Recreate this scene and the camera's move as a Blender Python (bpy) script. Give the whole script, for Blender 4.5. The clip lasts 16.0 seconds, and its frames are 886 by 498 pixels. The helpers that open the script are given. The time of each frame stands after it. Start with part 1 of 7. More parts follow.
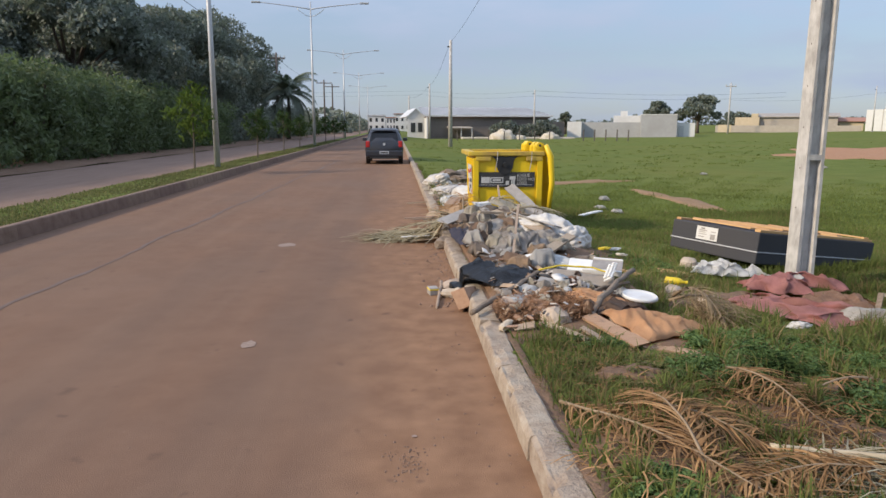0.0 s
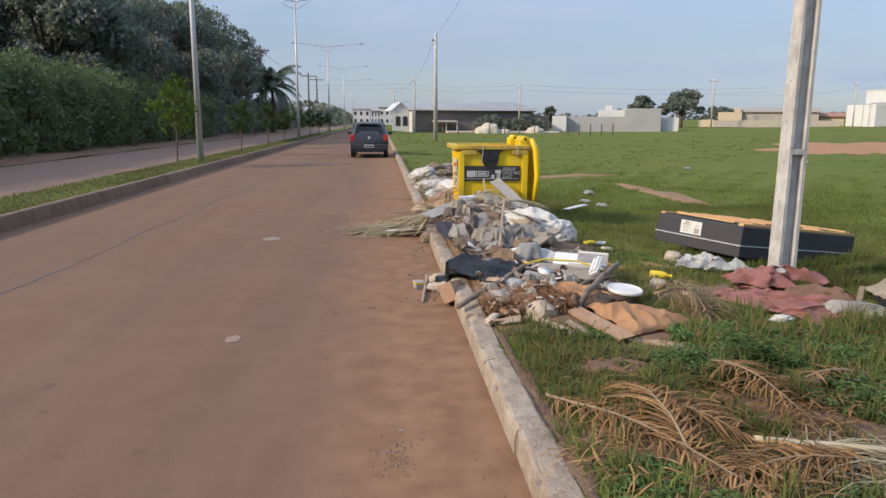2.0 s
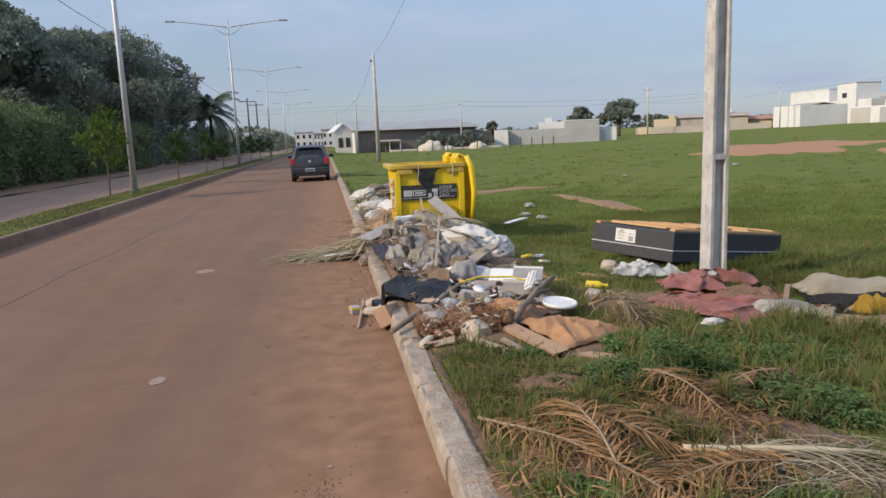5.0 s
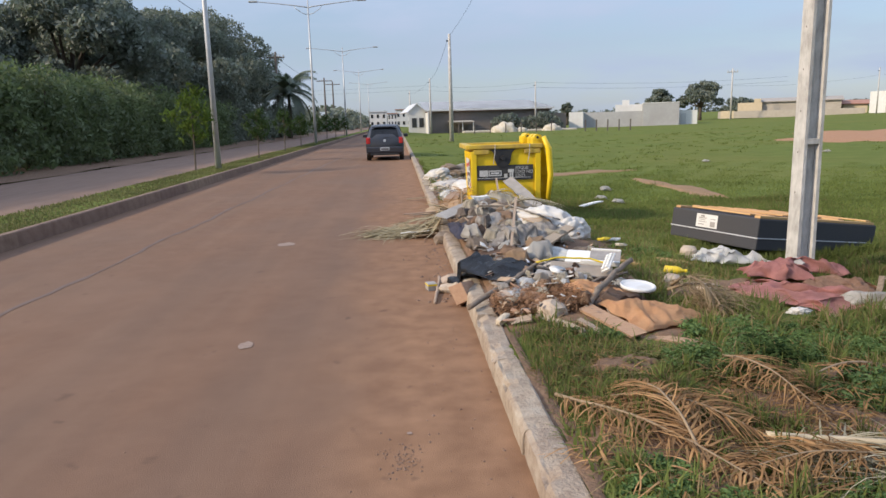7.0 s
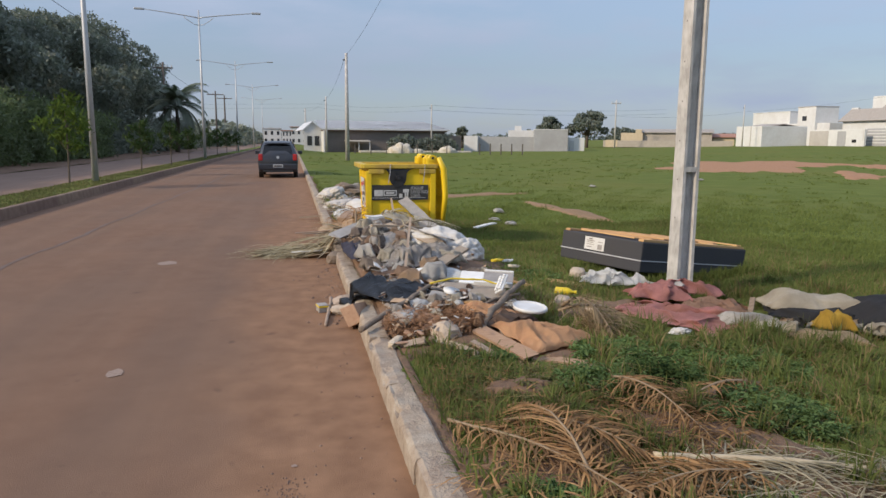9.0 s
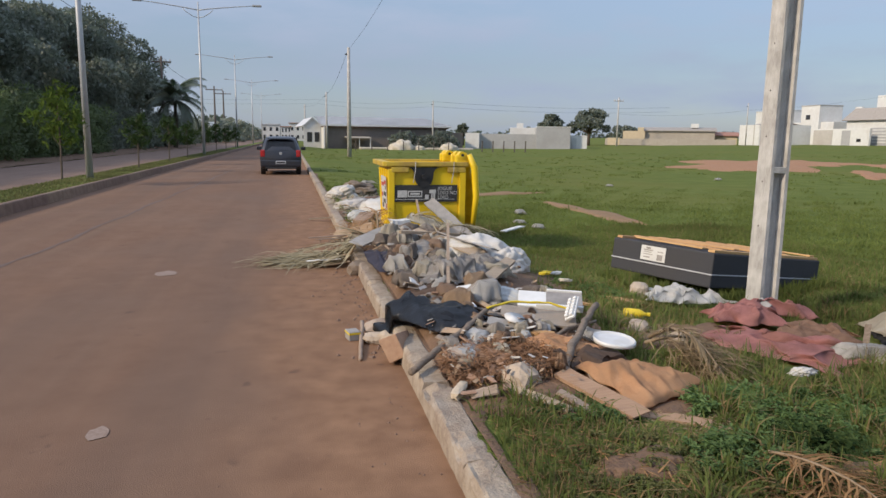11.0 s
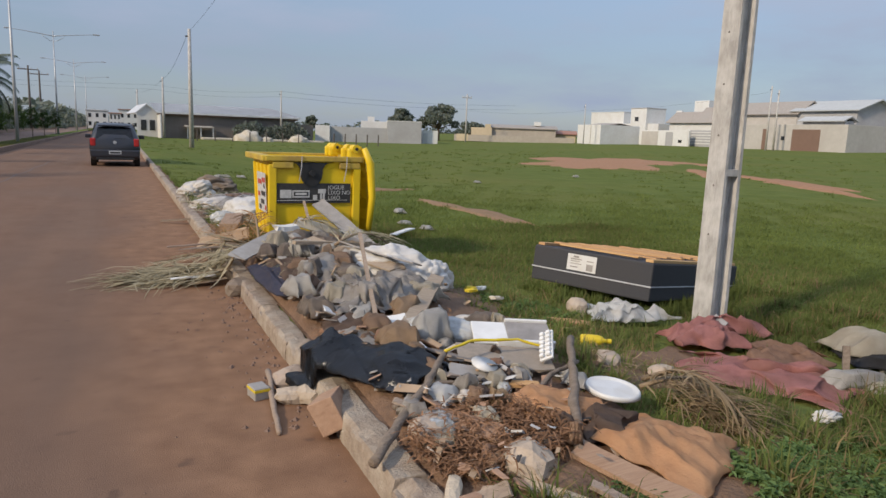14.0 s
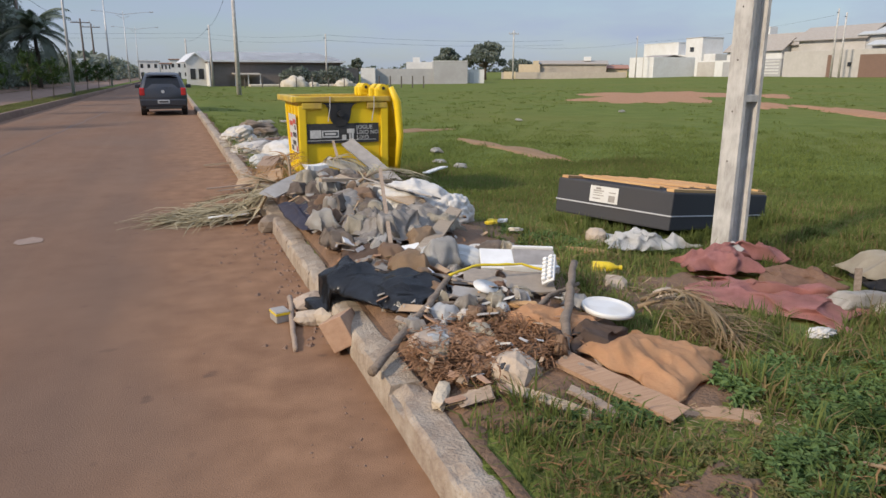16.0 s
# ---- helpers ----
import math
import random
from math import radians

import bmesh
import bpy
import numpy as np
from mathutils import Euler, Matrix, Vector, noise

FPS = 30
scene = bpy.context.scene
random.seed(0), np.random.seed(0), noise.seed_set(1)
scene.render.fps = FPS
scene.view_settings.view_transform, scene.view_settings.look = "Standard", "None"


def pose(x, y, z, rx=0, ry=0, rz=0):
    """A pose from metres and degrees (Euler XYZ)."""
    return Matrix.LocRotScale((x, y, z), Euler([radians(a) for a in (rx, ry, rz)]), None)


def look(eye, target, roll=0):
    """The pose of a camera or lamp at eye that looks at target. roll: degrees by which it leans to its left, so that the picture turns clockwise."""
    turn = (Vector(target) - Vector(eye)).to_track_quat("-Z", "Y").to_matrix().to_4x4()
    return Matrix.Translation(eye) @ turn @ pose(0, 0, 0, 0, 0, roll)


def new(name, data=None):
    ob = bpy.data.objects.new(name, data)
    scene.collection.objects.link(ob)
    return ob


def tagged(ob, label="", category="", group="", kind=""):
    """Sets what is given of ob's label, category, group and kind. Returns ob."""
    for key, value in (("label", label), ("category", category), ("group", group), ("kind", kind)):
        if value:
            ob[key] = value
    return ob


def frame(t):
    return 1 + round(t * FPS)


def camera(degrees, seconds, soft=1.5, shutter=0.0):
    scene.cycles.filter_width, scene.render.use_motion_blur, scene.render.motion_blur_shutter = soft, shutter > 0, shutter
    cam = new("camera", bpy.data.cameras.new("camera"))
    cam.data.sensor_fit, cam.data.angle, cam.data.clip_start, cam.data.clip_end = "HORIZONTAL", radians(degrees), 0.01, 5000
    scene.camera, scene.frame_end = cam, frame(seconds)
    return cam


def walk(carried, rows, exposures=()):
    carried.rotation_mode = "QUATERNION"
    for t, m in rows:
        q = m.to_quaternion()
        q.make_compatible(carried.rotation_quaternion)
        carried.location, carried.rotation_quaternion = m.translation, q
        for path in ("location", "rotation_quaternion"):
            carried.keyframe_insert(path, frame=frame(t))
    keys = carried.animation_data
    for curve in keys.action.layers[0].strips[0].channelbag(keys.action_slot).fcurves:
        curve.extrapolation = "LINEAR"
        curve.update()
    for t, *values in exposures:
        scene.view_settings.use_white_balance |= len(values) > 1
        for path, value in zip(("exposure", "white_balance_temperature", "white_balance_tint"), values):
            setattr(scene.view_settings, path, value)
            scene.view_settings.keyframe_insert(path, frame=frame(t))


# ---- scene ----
cam = camera(65.6, 16.0)
PATH = [
    (0, (-0.021, -0.074, 1.598), (0.113, 1.891, 1.248), 0.1),
    (0.5, (-0.023, -0.067, 1.594), (0.124, 1.897, 1.243), 0.1),
    (1, (-0.027, -0.073, 1.6), (0.14, 1.889, 1.247), 0.4),
    (1.5, (-0.02, -0.064, 1.598), (0.154, 1.896, 1.238), 0.5),
    (2, (-0.027, -0.059, 1.594), (0.15, 1.899, 1.227), 0.3),
    (2.5, (-0.016, -0.062, 1.603), (0.185, 1.897, 1.252), -0.0),
    (3, (-0.008, -0.061, 1.607), (0.225, 1.896, 1.269), -0.0),
    (3.5, (0.02, -0.049, 1.605), (0.327, 1.899, 1.273), -0.3),
    (3.7, (0.032, -0.019, 1.62), (0.343, 1.929, 1.288), -0.9),
    (5.8, (0.176, -0.003, 1.594), (0.478, 1.949, 1.279), -3.0),
    (6, (0.155, -0.012, 1.577), (0.384, 1.947, 1.243), -2.3),
    (6.5, (0.128, 0.029, 1.573), (0.251, 1.982, 1.163), -1.7),
    (7, (0.06, -0.059, 1.598), (0.178, 1.904, 1.233), -1.6),
    (7.5, (-0.068, -0.136, 1.605), (0.167, 1.832, 1.333), -2.2),
    (8, (-0.139, -0.189, 1.58), (0.28, 1.737, 1.246), -0.9),
    (8.5, (-0.064, -0.136, 1.584), (0.364, 1.78, 1.205), -2.3),
    (9, (0.093, 0.061, 1.578), (0.513, 1.991, 1.268), 0.4),
    (9.5, (0.078, 0.199, 1.57), (0.479, 2.128, 1.228), 0.9),
    (9.7, (0.05, 0.327, 1.557), (0.422, 2.267, 1.247), 1.2),
    (11.8, (-0.144, 1.75, 1.534), (0.401, 3.644, 1.195), 0.8),
    (12, (-0.132, 1.878, 1.52), (0.454, 3.747, 1.115), 1.6),
    (12.5, (-0.157, 2.233, 1.519), (0.386, 4.132, 1.202), 0.7),
    (13, (-0.178, 2.44, 1.516), (0.389, 4.333, 1.208), 2.0),
    (13.5, (-0.286, 2.582, 1.515), (0.482, 4.397, 1.179), 0.4),
    (14, (-0.34, 2.591, 1.513), (0.5, 4.377, 1.188), 2.1),
    (14.5, (-0.324, 2.585, 1.509), (0.594, 4.325, 1.148), 1.6),
    (15, (-0.288, 2.508, 1.498), (0.598, 4.246, 1.058), 1.8),
    (15.5, (-0.197, 2.392, 1.491), (0.604, 4.17, 1.048), 2.2),
    (16, (-0.175, 2.287, 1.479), (0.519, 4.097, 0.987), 0.1),
]
walk(cam, [(t, look(eye, target, roll)) for t, eye, target, roll in PATH], [(0, 0.42), (3.5, 0.42), (6, 0.28), (6.5, 0.40), (7, 0.52), (7.5, 0.38), (8, 0.24), (8.5, 0.29), (9, 0.23), (9.5, 0.25), (12.5, 0.12), (14.5, 0.06), (15, 0.13), (16, 0.29)])

# ---- world, sun ----
SUN_EL, SHADOW = 30.0, Vector((0.95, 0.30, 0)).normalized()
world = bpy.data.worlds.new("world")
scene.world = world
world.use_nodes = True
wn, wl = world.node_tree.nodes, world.node_tree.links
wbg = wn["Background"]
sky = wn.new("ShaderNodeTexSky")
sky.sky_type = 'NISHITA'
sky.sun_disc = False
sky.sun_elevation = radians(SUN_EL)
sky.sun_rotation = math.atan2(-SHADOW.x, -SHADOW.y)
sky.dust_density, sky.air_density, sky.ozone_density = 1.0, 1.0, 2.5
# thin streaky cloud over the sky
wtc = wn.new("ShaderNodeTexCoord")
wmap = wn.new("ShaderNodeMapping")
wmap.inputs["Scale"].default_value = (2.6, 2.6, 10.0)
wno = wn.new("ShaderNodeTexNoise")
wno.inputs["Scale"].default_value, wno.inputs["Detail"].default_value, wno.inputs["Roughness"].default_value = 1.6, 6, 0.55
wra = wn.new("ShaderNodeValToRGB")
wra.color_ramp.elements[0].position, wra.color_ramp.elements[1].position = 0.42, 0.70
wra.color_ramp.elements[0].color = (0.50, 0.50, 0.50, 1)
wra.color_ramp.elements[1].color = (1.0, 1.0, 1.0, 1)
wmx = wn.new("ShaderNodeMix")
wmx.data_type = 'RGBA'
wl.new(wtc.outputs["Generated"], wmap.inputs["Vector"])
wl.new(wmap.outputs["Vector"], wno.inputs["Vector"])
wl.new(wno.outputs["Fac"], wra.inputs["Fac"])
wl.new(wra.outputs["Color"], wmx.inputs["Factor"])
wl.new(sky.outputs["Color"], wmx.inputs["A"])
wmx.inputs["B"].default_value = (3.6, 4.25, 5.6, 1)
# the veil of cloud is brighter overhead than at the horizon
wsep = wn.new("ShaderNodeSeparateXYZ")
wl.new(wtc.outputs["Generated"], wsep.inputs["Vector"])
wmr = wn.new("ShaderNodeMapRange")
wmr.inputs["From Min"].default_value, wmr.inputs["From Max"].default_value = 0.1, 0.9
wmr.inputs["To Min"].default_value, wmr.inputs["To Max"].default_value = 0.80, 2.1
wl.new(wsep.outputs["Z"], wmr.inputs["Value"])
wsc = wn.new("ShaderNodeVectorMath")
wsc.operation = 'SCALE'
wl.new(wmx.outputs["Result"], wsc.inputs[0])
wl.new(wmr.outputs["Result"], wsc.inputs["Scale"])
wl.new(wsc.outputs["Vector"], wbg.inputs["Color"])
wbg.inputs["Strength"].default_value = 0.115

sun = new("sun", bpy.data.lights.new("sun", 'SUN'))
sun.data.energy, sun.data.angle, sun.data.color = 3.35, radians(5.0), (1.0, 0.84, 0.64)
sun_to = Vector((SHADOW.x, SHADOW.y, -math.tan(radians(SUN_EL))))
sun.matrix_world = look((0, 0, 40), Vector((0, 0, 40)) + sun_to)


# ---- materials ----
def mat(name, c1, c2=None, rough=0.8, scale=8.0, bump=0.15, bscale=None, metal=0.0, spec=0.4, c3=None, big=0.6, rand=0.0, island=0.0,
        stretch=(1, 1, 1), alpha_glass=False, sub=0.0, coat=0.0, bdist=0.01):
    """Two scales of colour noise, a little roughness variation and bump; rand/island shift the value from piece to piece."""
    m = bpy.data.materials.new(name)
    m.use_nodes = True
    n, l = m.node_tree.nodes, m.node_tree.links
    b = n["Principled BSDF"]
    c2 = c2 or tuple(v * 0.72 for v in c1)
    c3 = c3 or tuple((u * 0.55 + v * 0.45) * 0.9 for u, v in zip(c1, c2))
    tc = n.new("ShaderNodeTexCoord")
    mp = n.new("ShaderNodeMapping")
    mp.inputs["Scale"].default_value = stretch
    l.new(tc.outputs["Object"], mp.inputs["Vector"])
    fine = n.new("ShaderNodeTexNoise")
    fine.inputs["Scale"].default_value, fine.inputs["Detail"].default_value, fine.inputs["Roughness"].default_value = scale, 6, 0.65
    wide = n.new("ShaderNodeTexNoise")
    wide.inputs["Scale"].default_value, wide.inputs["Detail"].default_value = big, 3
    l.new(mp.outputs["Vector"], fine.inputs["Vector"])
    l.new(tc.outputs["Object"], wide.inputs["Vector"])
    r1 = n.new("ShaderNodeValToRGB")
    r1.color_ramp.elements[0].position, r1.color_ramp.elements[1].position = 0.34, 0.66
    r1.color_ramp.elements[0].color, r1.color_ramp.elements[1].color = (*c1, 1), (*c2, 1)
    l.new(fine.outputs["Fac"], r1.inputs["Fac"])
    r2 = n.new("ShaderNodeValToRGB")
    r2.color_ramp.elements[0].position, r2.color_ramp.elements[1].position = 0.45, 0.72
    r2.color_ramp.elements[0].color, r2.color_ramp.elements[1].color = (0, 0, 0, 1), (0.75, 0.75, 0.75, 1)
    l.new(wide.outputs["Fac"], r2.inputs["Fac"])
    mx = n.new("ShaderNodeMix")
    mx.data_type = 'RGBA'
    l.new(r2.outputs["Color"], mx.inputs["Factor"])
    l.new(r1.outputs["Color"], mx.inputs["A"])
    mx.inputs["B"].default_value = (*c3, 1)
    out = mx.outputs["Result"]
    if rand or island:
        hs = n.new("ShaderNodeHueSaturation")
        mr = n.new("ShaderNodeMapRange")
        amp = rand or island
        mr.inputs["To Min"].default_value, mr.inputs["To Max"].default_value = 1 - amp, 1 + amp
        if rand:
            src = n.new("ShaderNodeObjectInfo").outputs["Random"]
        else:
            src = n.new("ShaderNodeNewGeometry").outputs["Random Per Island"]
        l.new(src, mr.inputs["Value"])
        l.new(mr.outputs["Result"], hs.inputs["Value"])
        m2 = n.new("ShaderNodeMapRange")
        m2.inputs["To Min"].default_value, m2.inputs["To Max"].default_value = 0.5 - amp * 0.06, 0.5 + amp * 0.06
        l.new(src, m2.inputs["Value"])
        l.new(m2.outputs["Result"], hs.inputs["Hue"])
        l.new(out, hs.inputs["Color"])
        out = hs.outputs["Color"]
    l.new(out, b.inputs["Base Color"])
    rr = n.new("ShaderNodeMapRange")
    rr.inputs["To Min"].default_value, rr.inputs["To Max"].default_value = max(rough - 0.12, 0.03), min(rough + 0.1, 1)
    l.new(fine.outputs["Fac"], rr.inputs["Value"])
    l.new(rr.outputs["Result"], b.inputs["Roughness"])
    b.inputs["Metallic"].default_value = metal
    b.inputs["Specular IOR Level"].default_value = spec
    b.inputs["Coat Weight"].default_value = coat
    if sub:
        b.inputs["Transmission Weight"].default_value = sub
    if bump:
        bn = n.new("ShaderNodeTexNoise")
        bn.inputs["Scale"].default_value, bn.inputs["Detail"].default_value = bscale or scale * 3, 5
        l.new(mp.outputs["Vector"], bn.inputs["Vector"])
        bp = n.new("ShaderNodeBump")
        bp.inputs["Strength"].default_value, bp.inputs["Distance"].default_value = bump, bdist
        l.new(bn.outputs["Fac"], bp.inputs["Height"])
        l.new(bp.outputs["Normal"], b.inputs["Normal"])
    return m


def leafmat(name, c1, c2, tr=0.35, amp=0.35, gloss=0.0):
    """Thin leaf: diffuse with some light coming through, varied leaf by leaf."""
    m = bpy.data.materials.new(name)
    m.use_nodes = True
    n, l = m.node_tree.nodes, m.node_tree.links
    n.remove(n["Principled BSDF"])
    geo = n.new("ShaderNodeNewGeometry")
    ramp = n.new("ShaderNodeValToRGB")
    ramp.color_ramp.elements[0].color, ramp.color_ramp.elements[1].color = (*c1, 1), (*c2, 1)
    l.new(geo.outputs["Random Per Island"], ramp.inputs["Fac"])
    wide = n.new("ShaderNodeTexNoise")
    wide.inputs["Scale"].default_value = 0.5
    tc = n.new("ShaderNodeTexCoord")
    l.new(tc.outputs["Object"], wide.inputs["Vector"])
    mr = n.new("ShaderNodeMapRange")
    mr.inputs["From Min"].default_value, mr.inputs["From Max"].default_value = 0.3, 0.7
    mr.inputs["To Min"].default_value, mr.inputs["To Max"].default_value = 1 - amp, 1 + amp
    l.new(wide.outputs["Fac"], mr.inputs["Value"])
    hs = n.new("ShaderNodeHueSaturation")
    l.new(ramp.outputs["Color"], hs.inputs["Color"])
    l.new(mr.outputs["Result"], hs.inputs["Value"])
    d, t, g = n.new("ShaderNodeBsdfDiffuse"), n.new("ShaderNodeBsdfTranslucent"), n.new("ShaderNodeBsdfGlossy")
    g.inputs["Roughness"].default_value = 0.75
    g.inputs["Color"].default_value = (0.8, 0.8, 0.8, 1)
    l.new(hs.outputs["Color"], d.inputs["Color"])
    l.new(hs.outputs["Color"], t.inputs["Color"])
    a = n.new("ShaderNodeMixShader")
    a.inputs[0].default_value = tr
    l.new(d.outputs[0], a.inputs[1])
    l.new(t.outputs[0], a.inputs[2])
    a2 = n.new("ShaderNodeMixShader")
    a2.inputs[0].default_value = gloss
    l.new(a.outputs[0], a2.inputs[1])
    l.new(g.outputs[0], a2.inputs[2])
    l.new(a2.outputs[0], n["Material Output"].inputs["Surface"])
    return m


def roadmat():
    """Asphalt with laterite dust: red soil lies thick along the kerb and thins out towards the middle; wheels leave long streaks."""
    m = mat("road_asphalt", (0.170, 0.099, 0.064), (0.145, 0.084, 0.055), rough=0.92, spec=0.15, scale=3.2, bump=0.6, bscale=150, c3=(0.152, 0.099, 0.071), big=0.35, bdist=0.005)
    n, l = m.node_tree.nodes, m.node_tree.links
    b = n["Principled BSDF"]
    tc = n.new("ShaderNodeTexCoord")

    def blend(fac, below, above):
        mx = n.new("ShaderNodeMix")
        mx.data_type = 'RGBA'
        l.new(fac, mx.inputs["Factor"])
        l.new(below, mx.inputs["A"])
        if isinstance(above, tuple):
            mx.inputs["B"].default_value = (*above, 1)
        else:
            l.new(above, mx.inputs["B"])
        return mx.outputs["Result"]

    def noisy(scale, detail, lo, hi, top, stretch=None):
        no = n.new("ShaderNodeTexNoise")
        no.inputs["Scale"].default_value, no.inputs["Detail"].default_value = scale, detail
        if stretch:
            mp = n.new("ShaderNodeMapping")
            mp.inputs["Scale"].default_value = stretch
            l.new(tc.outputs["Object"], mp.inputs["Vector"])
            l.new(mp.outputs["Vector"], no.inputs["Vector"])
        else:
            l.new(tc.outputs["Object"], no.inputs["Vector"])
        mr = n.new("ShaderNodeMapRange")
        mr.inputs["From Min"].default_value, mr.inputs["From Max"].default_value, mr.inputs["To Max"].default_value = lo, hi, top
        l.new(no.outputs["Fac"], mr.inputs["Value"])
        return no, mr.outputs["Result"]

    col = b.inputs["Base Color"].links[0].from_socket
    # wheel streaks: greyer bitumen where the dust is swept off, paler dust between
    col = blend(noisy(1.0, 4, 0.45, 0.70, 0.6, (1.1, 0.05, 1))[1], col, (0.126, 0.084, 0.062))
    col = blend(noisy(1.0, 5, 0.50, 0.75, 0.45, (2.6, 0.12, 1))[1], col, (0.192, 0.120, 0.080))
    col = blend(noisy(0.55, 4, 0.50, 0.70, 0.5)[1], col, (0.185, 0.112, 0.075))
    # the soil along the kerb
    sep = n.new("ShaderNodeSeparateXYZ")
    l.new(tc.outputs["Object"], sep.inputs["Vector"])
    no, edge = noisy(1.3, 8, 0.0, 1.0, 1.0, (1.0, 0.45, 1))
    ad = n.new("ShaderNodeMath")
    ad.operation = 'MULTIPLY_ADD'
    ad.inputs[1].default_value, ad.inputs[2].default_value = 1.3, -0.65
    l.new(no.outputs["Fac"], ad.inputs[0])
    sm = n.new("ShaderNodeMath")
    l.new(sep.outputs["X"], sm.inputs[0])
    l.new(ad.outputs[0], sm.inputs[1])
    mr = n.new("ShaderNodeMapRange")
    mr.interpolation_type = 'SMOOTHSTEP'
    mr.inputs["From Min"].default_value, mr.inputs["From Max"].default_value = -0.85, 0.30
    l.new(sm.outputs[0], mr.inputs["Value"])
    soil = n.new("ShaderNodeValToRGB")
    soil.color_ramp.elements[0].position, soil.color_ramp.elements[1].position = 0.3, 0.7
    soil.color_ramp.elements[0].color, soil.color_ramp.elements[1].color = (0.165, 0.090, 0.052, 1), (0.250, 0.142, 0.083, 1)
    l.new(noisy(4.5, 8, 0, 1, 1)[0].outputs["Fac"], soil.inputs["Fac"])
    col = blend(mr.outputs["Result"], col, soil.outputs["Color"])
    # dark specks, oil and damp spots
    col = blend(noisy(5.5, 2, 0.68, 0.76, 0.5)[1], col, (0.07, 0.045, 0.035))
    col = blend(noisy(2.1, 3, 0.70, 0.76, 0.5)[1], col, (0.075, 0.048, 0.036))
    l.new(col, b.inputs["Base Color"])
    return m


M_ROAD = roadmat()
M_TAR = mat("tar_seal", (0.135, 0.090, 0.070), (0.10, 0.066, 0.052), rough=0.85, scale=6, bump=0.2)
M_ROAD2 = mat("far_carriageway", (0.195, 0.122, 0.085), (0.160, 0.098, 0.068), rough=0.9, scale=3, bump=0.3, bscale=90, c3=(0.20, 0.125, 0.085), big=0.25, stretch=(1, 0.12, 1))
M_GROUND = mat("field_turf", (0.092, 0.117, 0.030), (0.130, 0.154, 0.045), rough=1.0, spec=0.03, scale=0.9, bump=1.0, bscale=14, c3=(0.140, 0.140, 0.042), big=0.12, bdist=0.05)
M_SOIL = mat("red_soil", (0.36, 0.185, 0.092), (0.26, 0.135, 0.070), rough=0.95, scale=4, bump=0.7, bscale=22, big=0.8, bdist=0.03)
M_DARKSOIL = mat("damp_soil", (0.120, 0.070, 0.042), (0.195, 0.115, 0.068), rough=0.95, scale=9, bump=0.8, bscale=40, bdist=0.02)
M_KERB = mat("kerb_concrete", (0.310, 0.248, 0.188), (0.215, 0.160, 0.118), rough=0.92, scale=22, bump=0.9, bscale=70, c3=(0.37, 0.315, 0.25), big=7, rand=0.08, bdist=0.012)
M_KERB2 = mat("median_kerb", (0.22, 0.148, 0.105), (0.15, 0.095, 0.066), rough=0.92, scale=5, bump=0.6, rand=0.14)
M_CONC = mat("pole_concrete", (0.46, 0.44, 0.41), (0.30, 0.285, 0.265), rough=0.85, scale=16, bump=0.7, bscale=60, c3=(0.55, 0.535, 0.51), big=5.0, stretch=(1, 1, 0.3))
M_GALV = mat("galvanised_steel", (0.46, 0.47, 0.48), (0.40, 0.41, 0.42), rough=0.5, scale=5, bump=0.05, metal=0.35)
M_WOODPOLE = mat("old_pole", (0.12, 0.10, 0.09), (0.08, 0.07, 0.06), rough=0.9, scale=4, stretch=(1, 1, 0.1))
M_YELLOW = mat("yellow_plastic", (0.74, 0.52, 0.015), (0.68, 0.46, 0.012), rough=0.45, scale=5, bump=0.05, c3=(0.60, 0.42, 0.03), big=1.8)
M_YDIRT = mat("soiled_yellow", (0.46, 0.33, 0.05), (0.30, 0.20, 0.06), rough=0.6, scale=12, bump=0.1, c3=(0.62, 0.45, 0.03), big=3)
M_BLACK = mat("black_plastic", (0.025, 0.025, 0.026), (0.018, 0.018, 0.019), rough=0.5, scale=10, bump=0.05)
M_STICKER = mat("sticker_black", (0.03, 0.03, 0.032), (0.05, 0.05, 0.05), rough=0.45, scale=20, bump=0.02)
M_STWHITE = mat("sticker_white", (0.55, 0.55, 0.53), (0.40, 0.40, 0.39), rough=0.5, scale=30, bump=0.02)
M_STRED = mat("sticker_red", (0.45, 0.08, 0.05), (0.35, 0.06, 0.05), rough=0.5, scale=30, bump=0.0)
M_FABRIC = mat("black_fabric", (0.034, 0.034, 0.038), (0.044, 0.044, 0.049), rough=0.8, scale=60, bump=0.3, c3=(0.045, 0.042, 0.042), big=2)
M_STRAP = mat("white_piping", (0.45, 0.45, 0.46), (0.35, 0.35, 0.36), rough=0.7, scale=30)
M_PINE = mat("pine_slat", (0.50, 0.30, 0.14), (0.40, 0.22, 0.09), rough=0.75, scale=8, bump=0.2, stretch=(1, 8, 8), rand=0.1)
M_OLDWOOD = mat("weathered_wood", (0.36, 0.275, 0.20), (0.25, 0.185, 0.135), rough=0.88, scale=7, bump=0.5, bscale=26, stretch=(0.6, 9, 9), rand=0.2)
M_REDWOOD = mat("reddish_board", (0.36, 0.225, 0.14), (0.27, 0.16, 0.10), rough=0.85, scale=7, bump=0.4, stretch=(0.6, 9, 9), rand=0.12)
M_PALESTEM = mat("pale_stalk", (0.46, 0.38, 0.26), (0.36, 0.28, 0.18), rough=0.8, scale=8, stretch=(0.5, 4, 4))
M_SOILDULL = mat("dull_soil", (0.26, 0.15, 0.082), (0.19, 0.125, 0.06), rough=0.95, scale=5, bump=0.7, bscale=22)
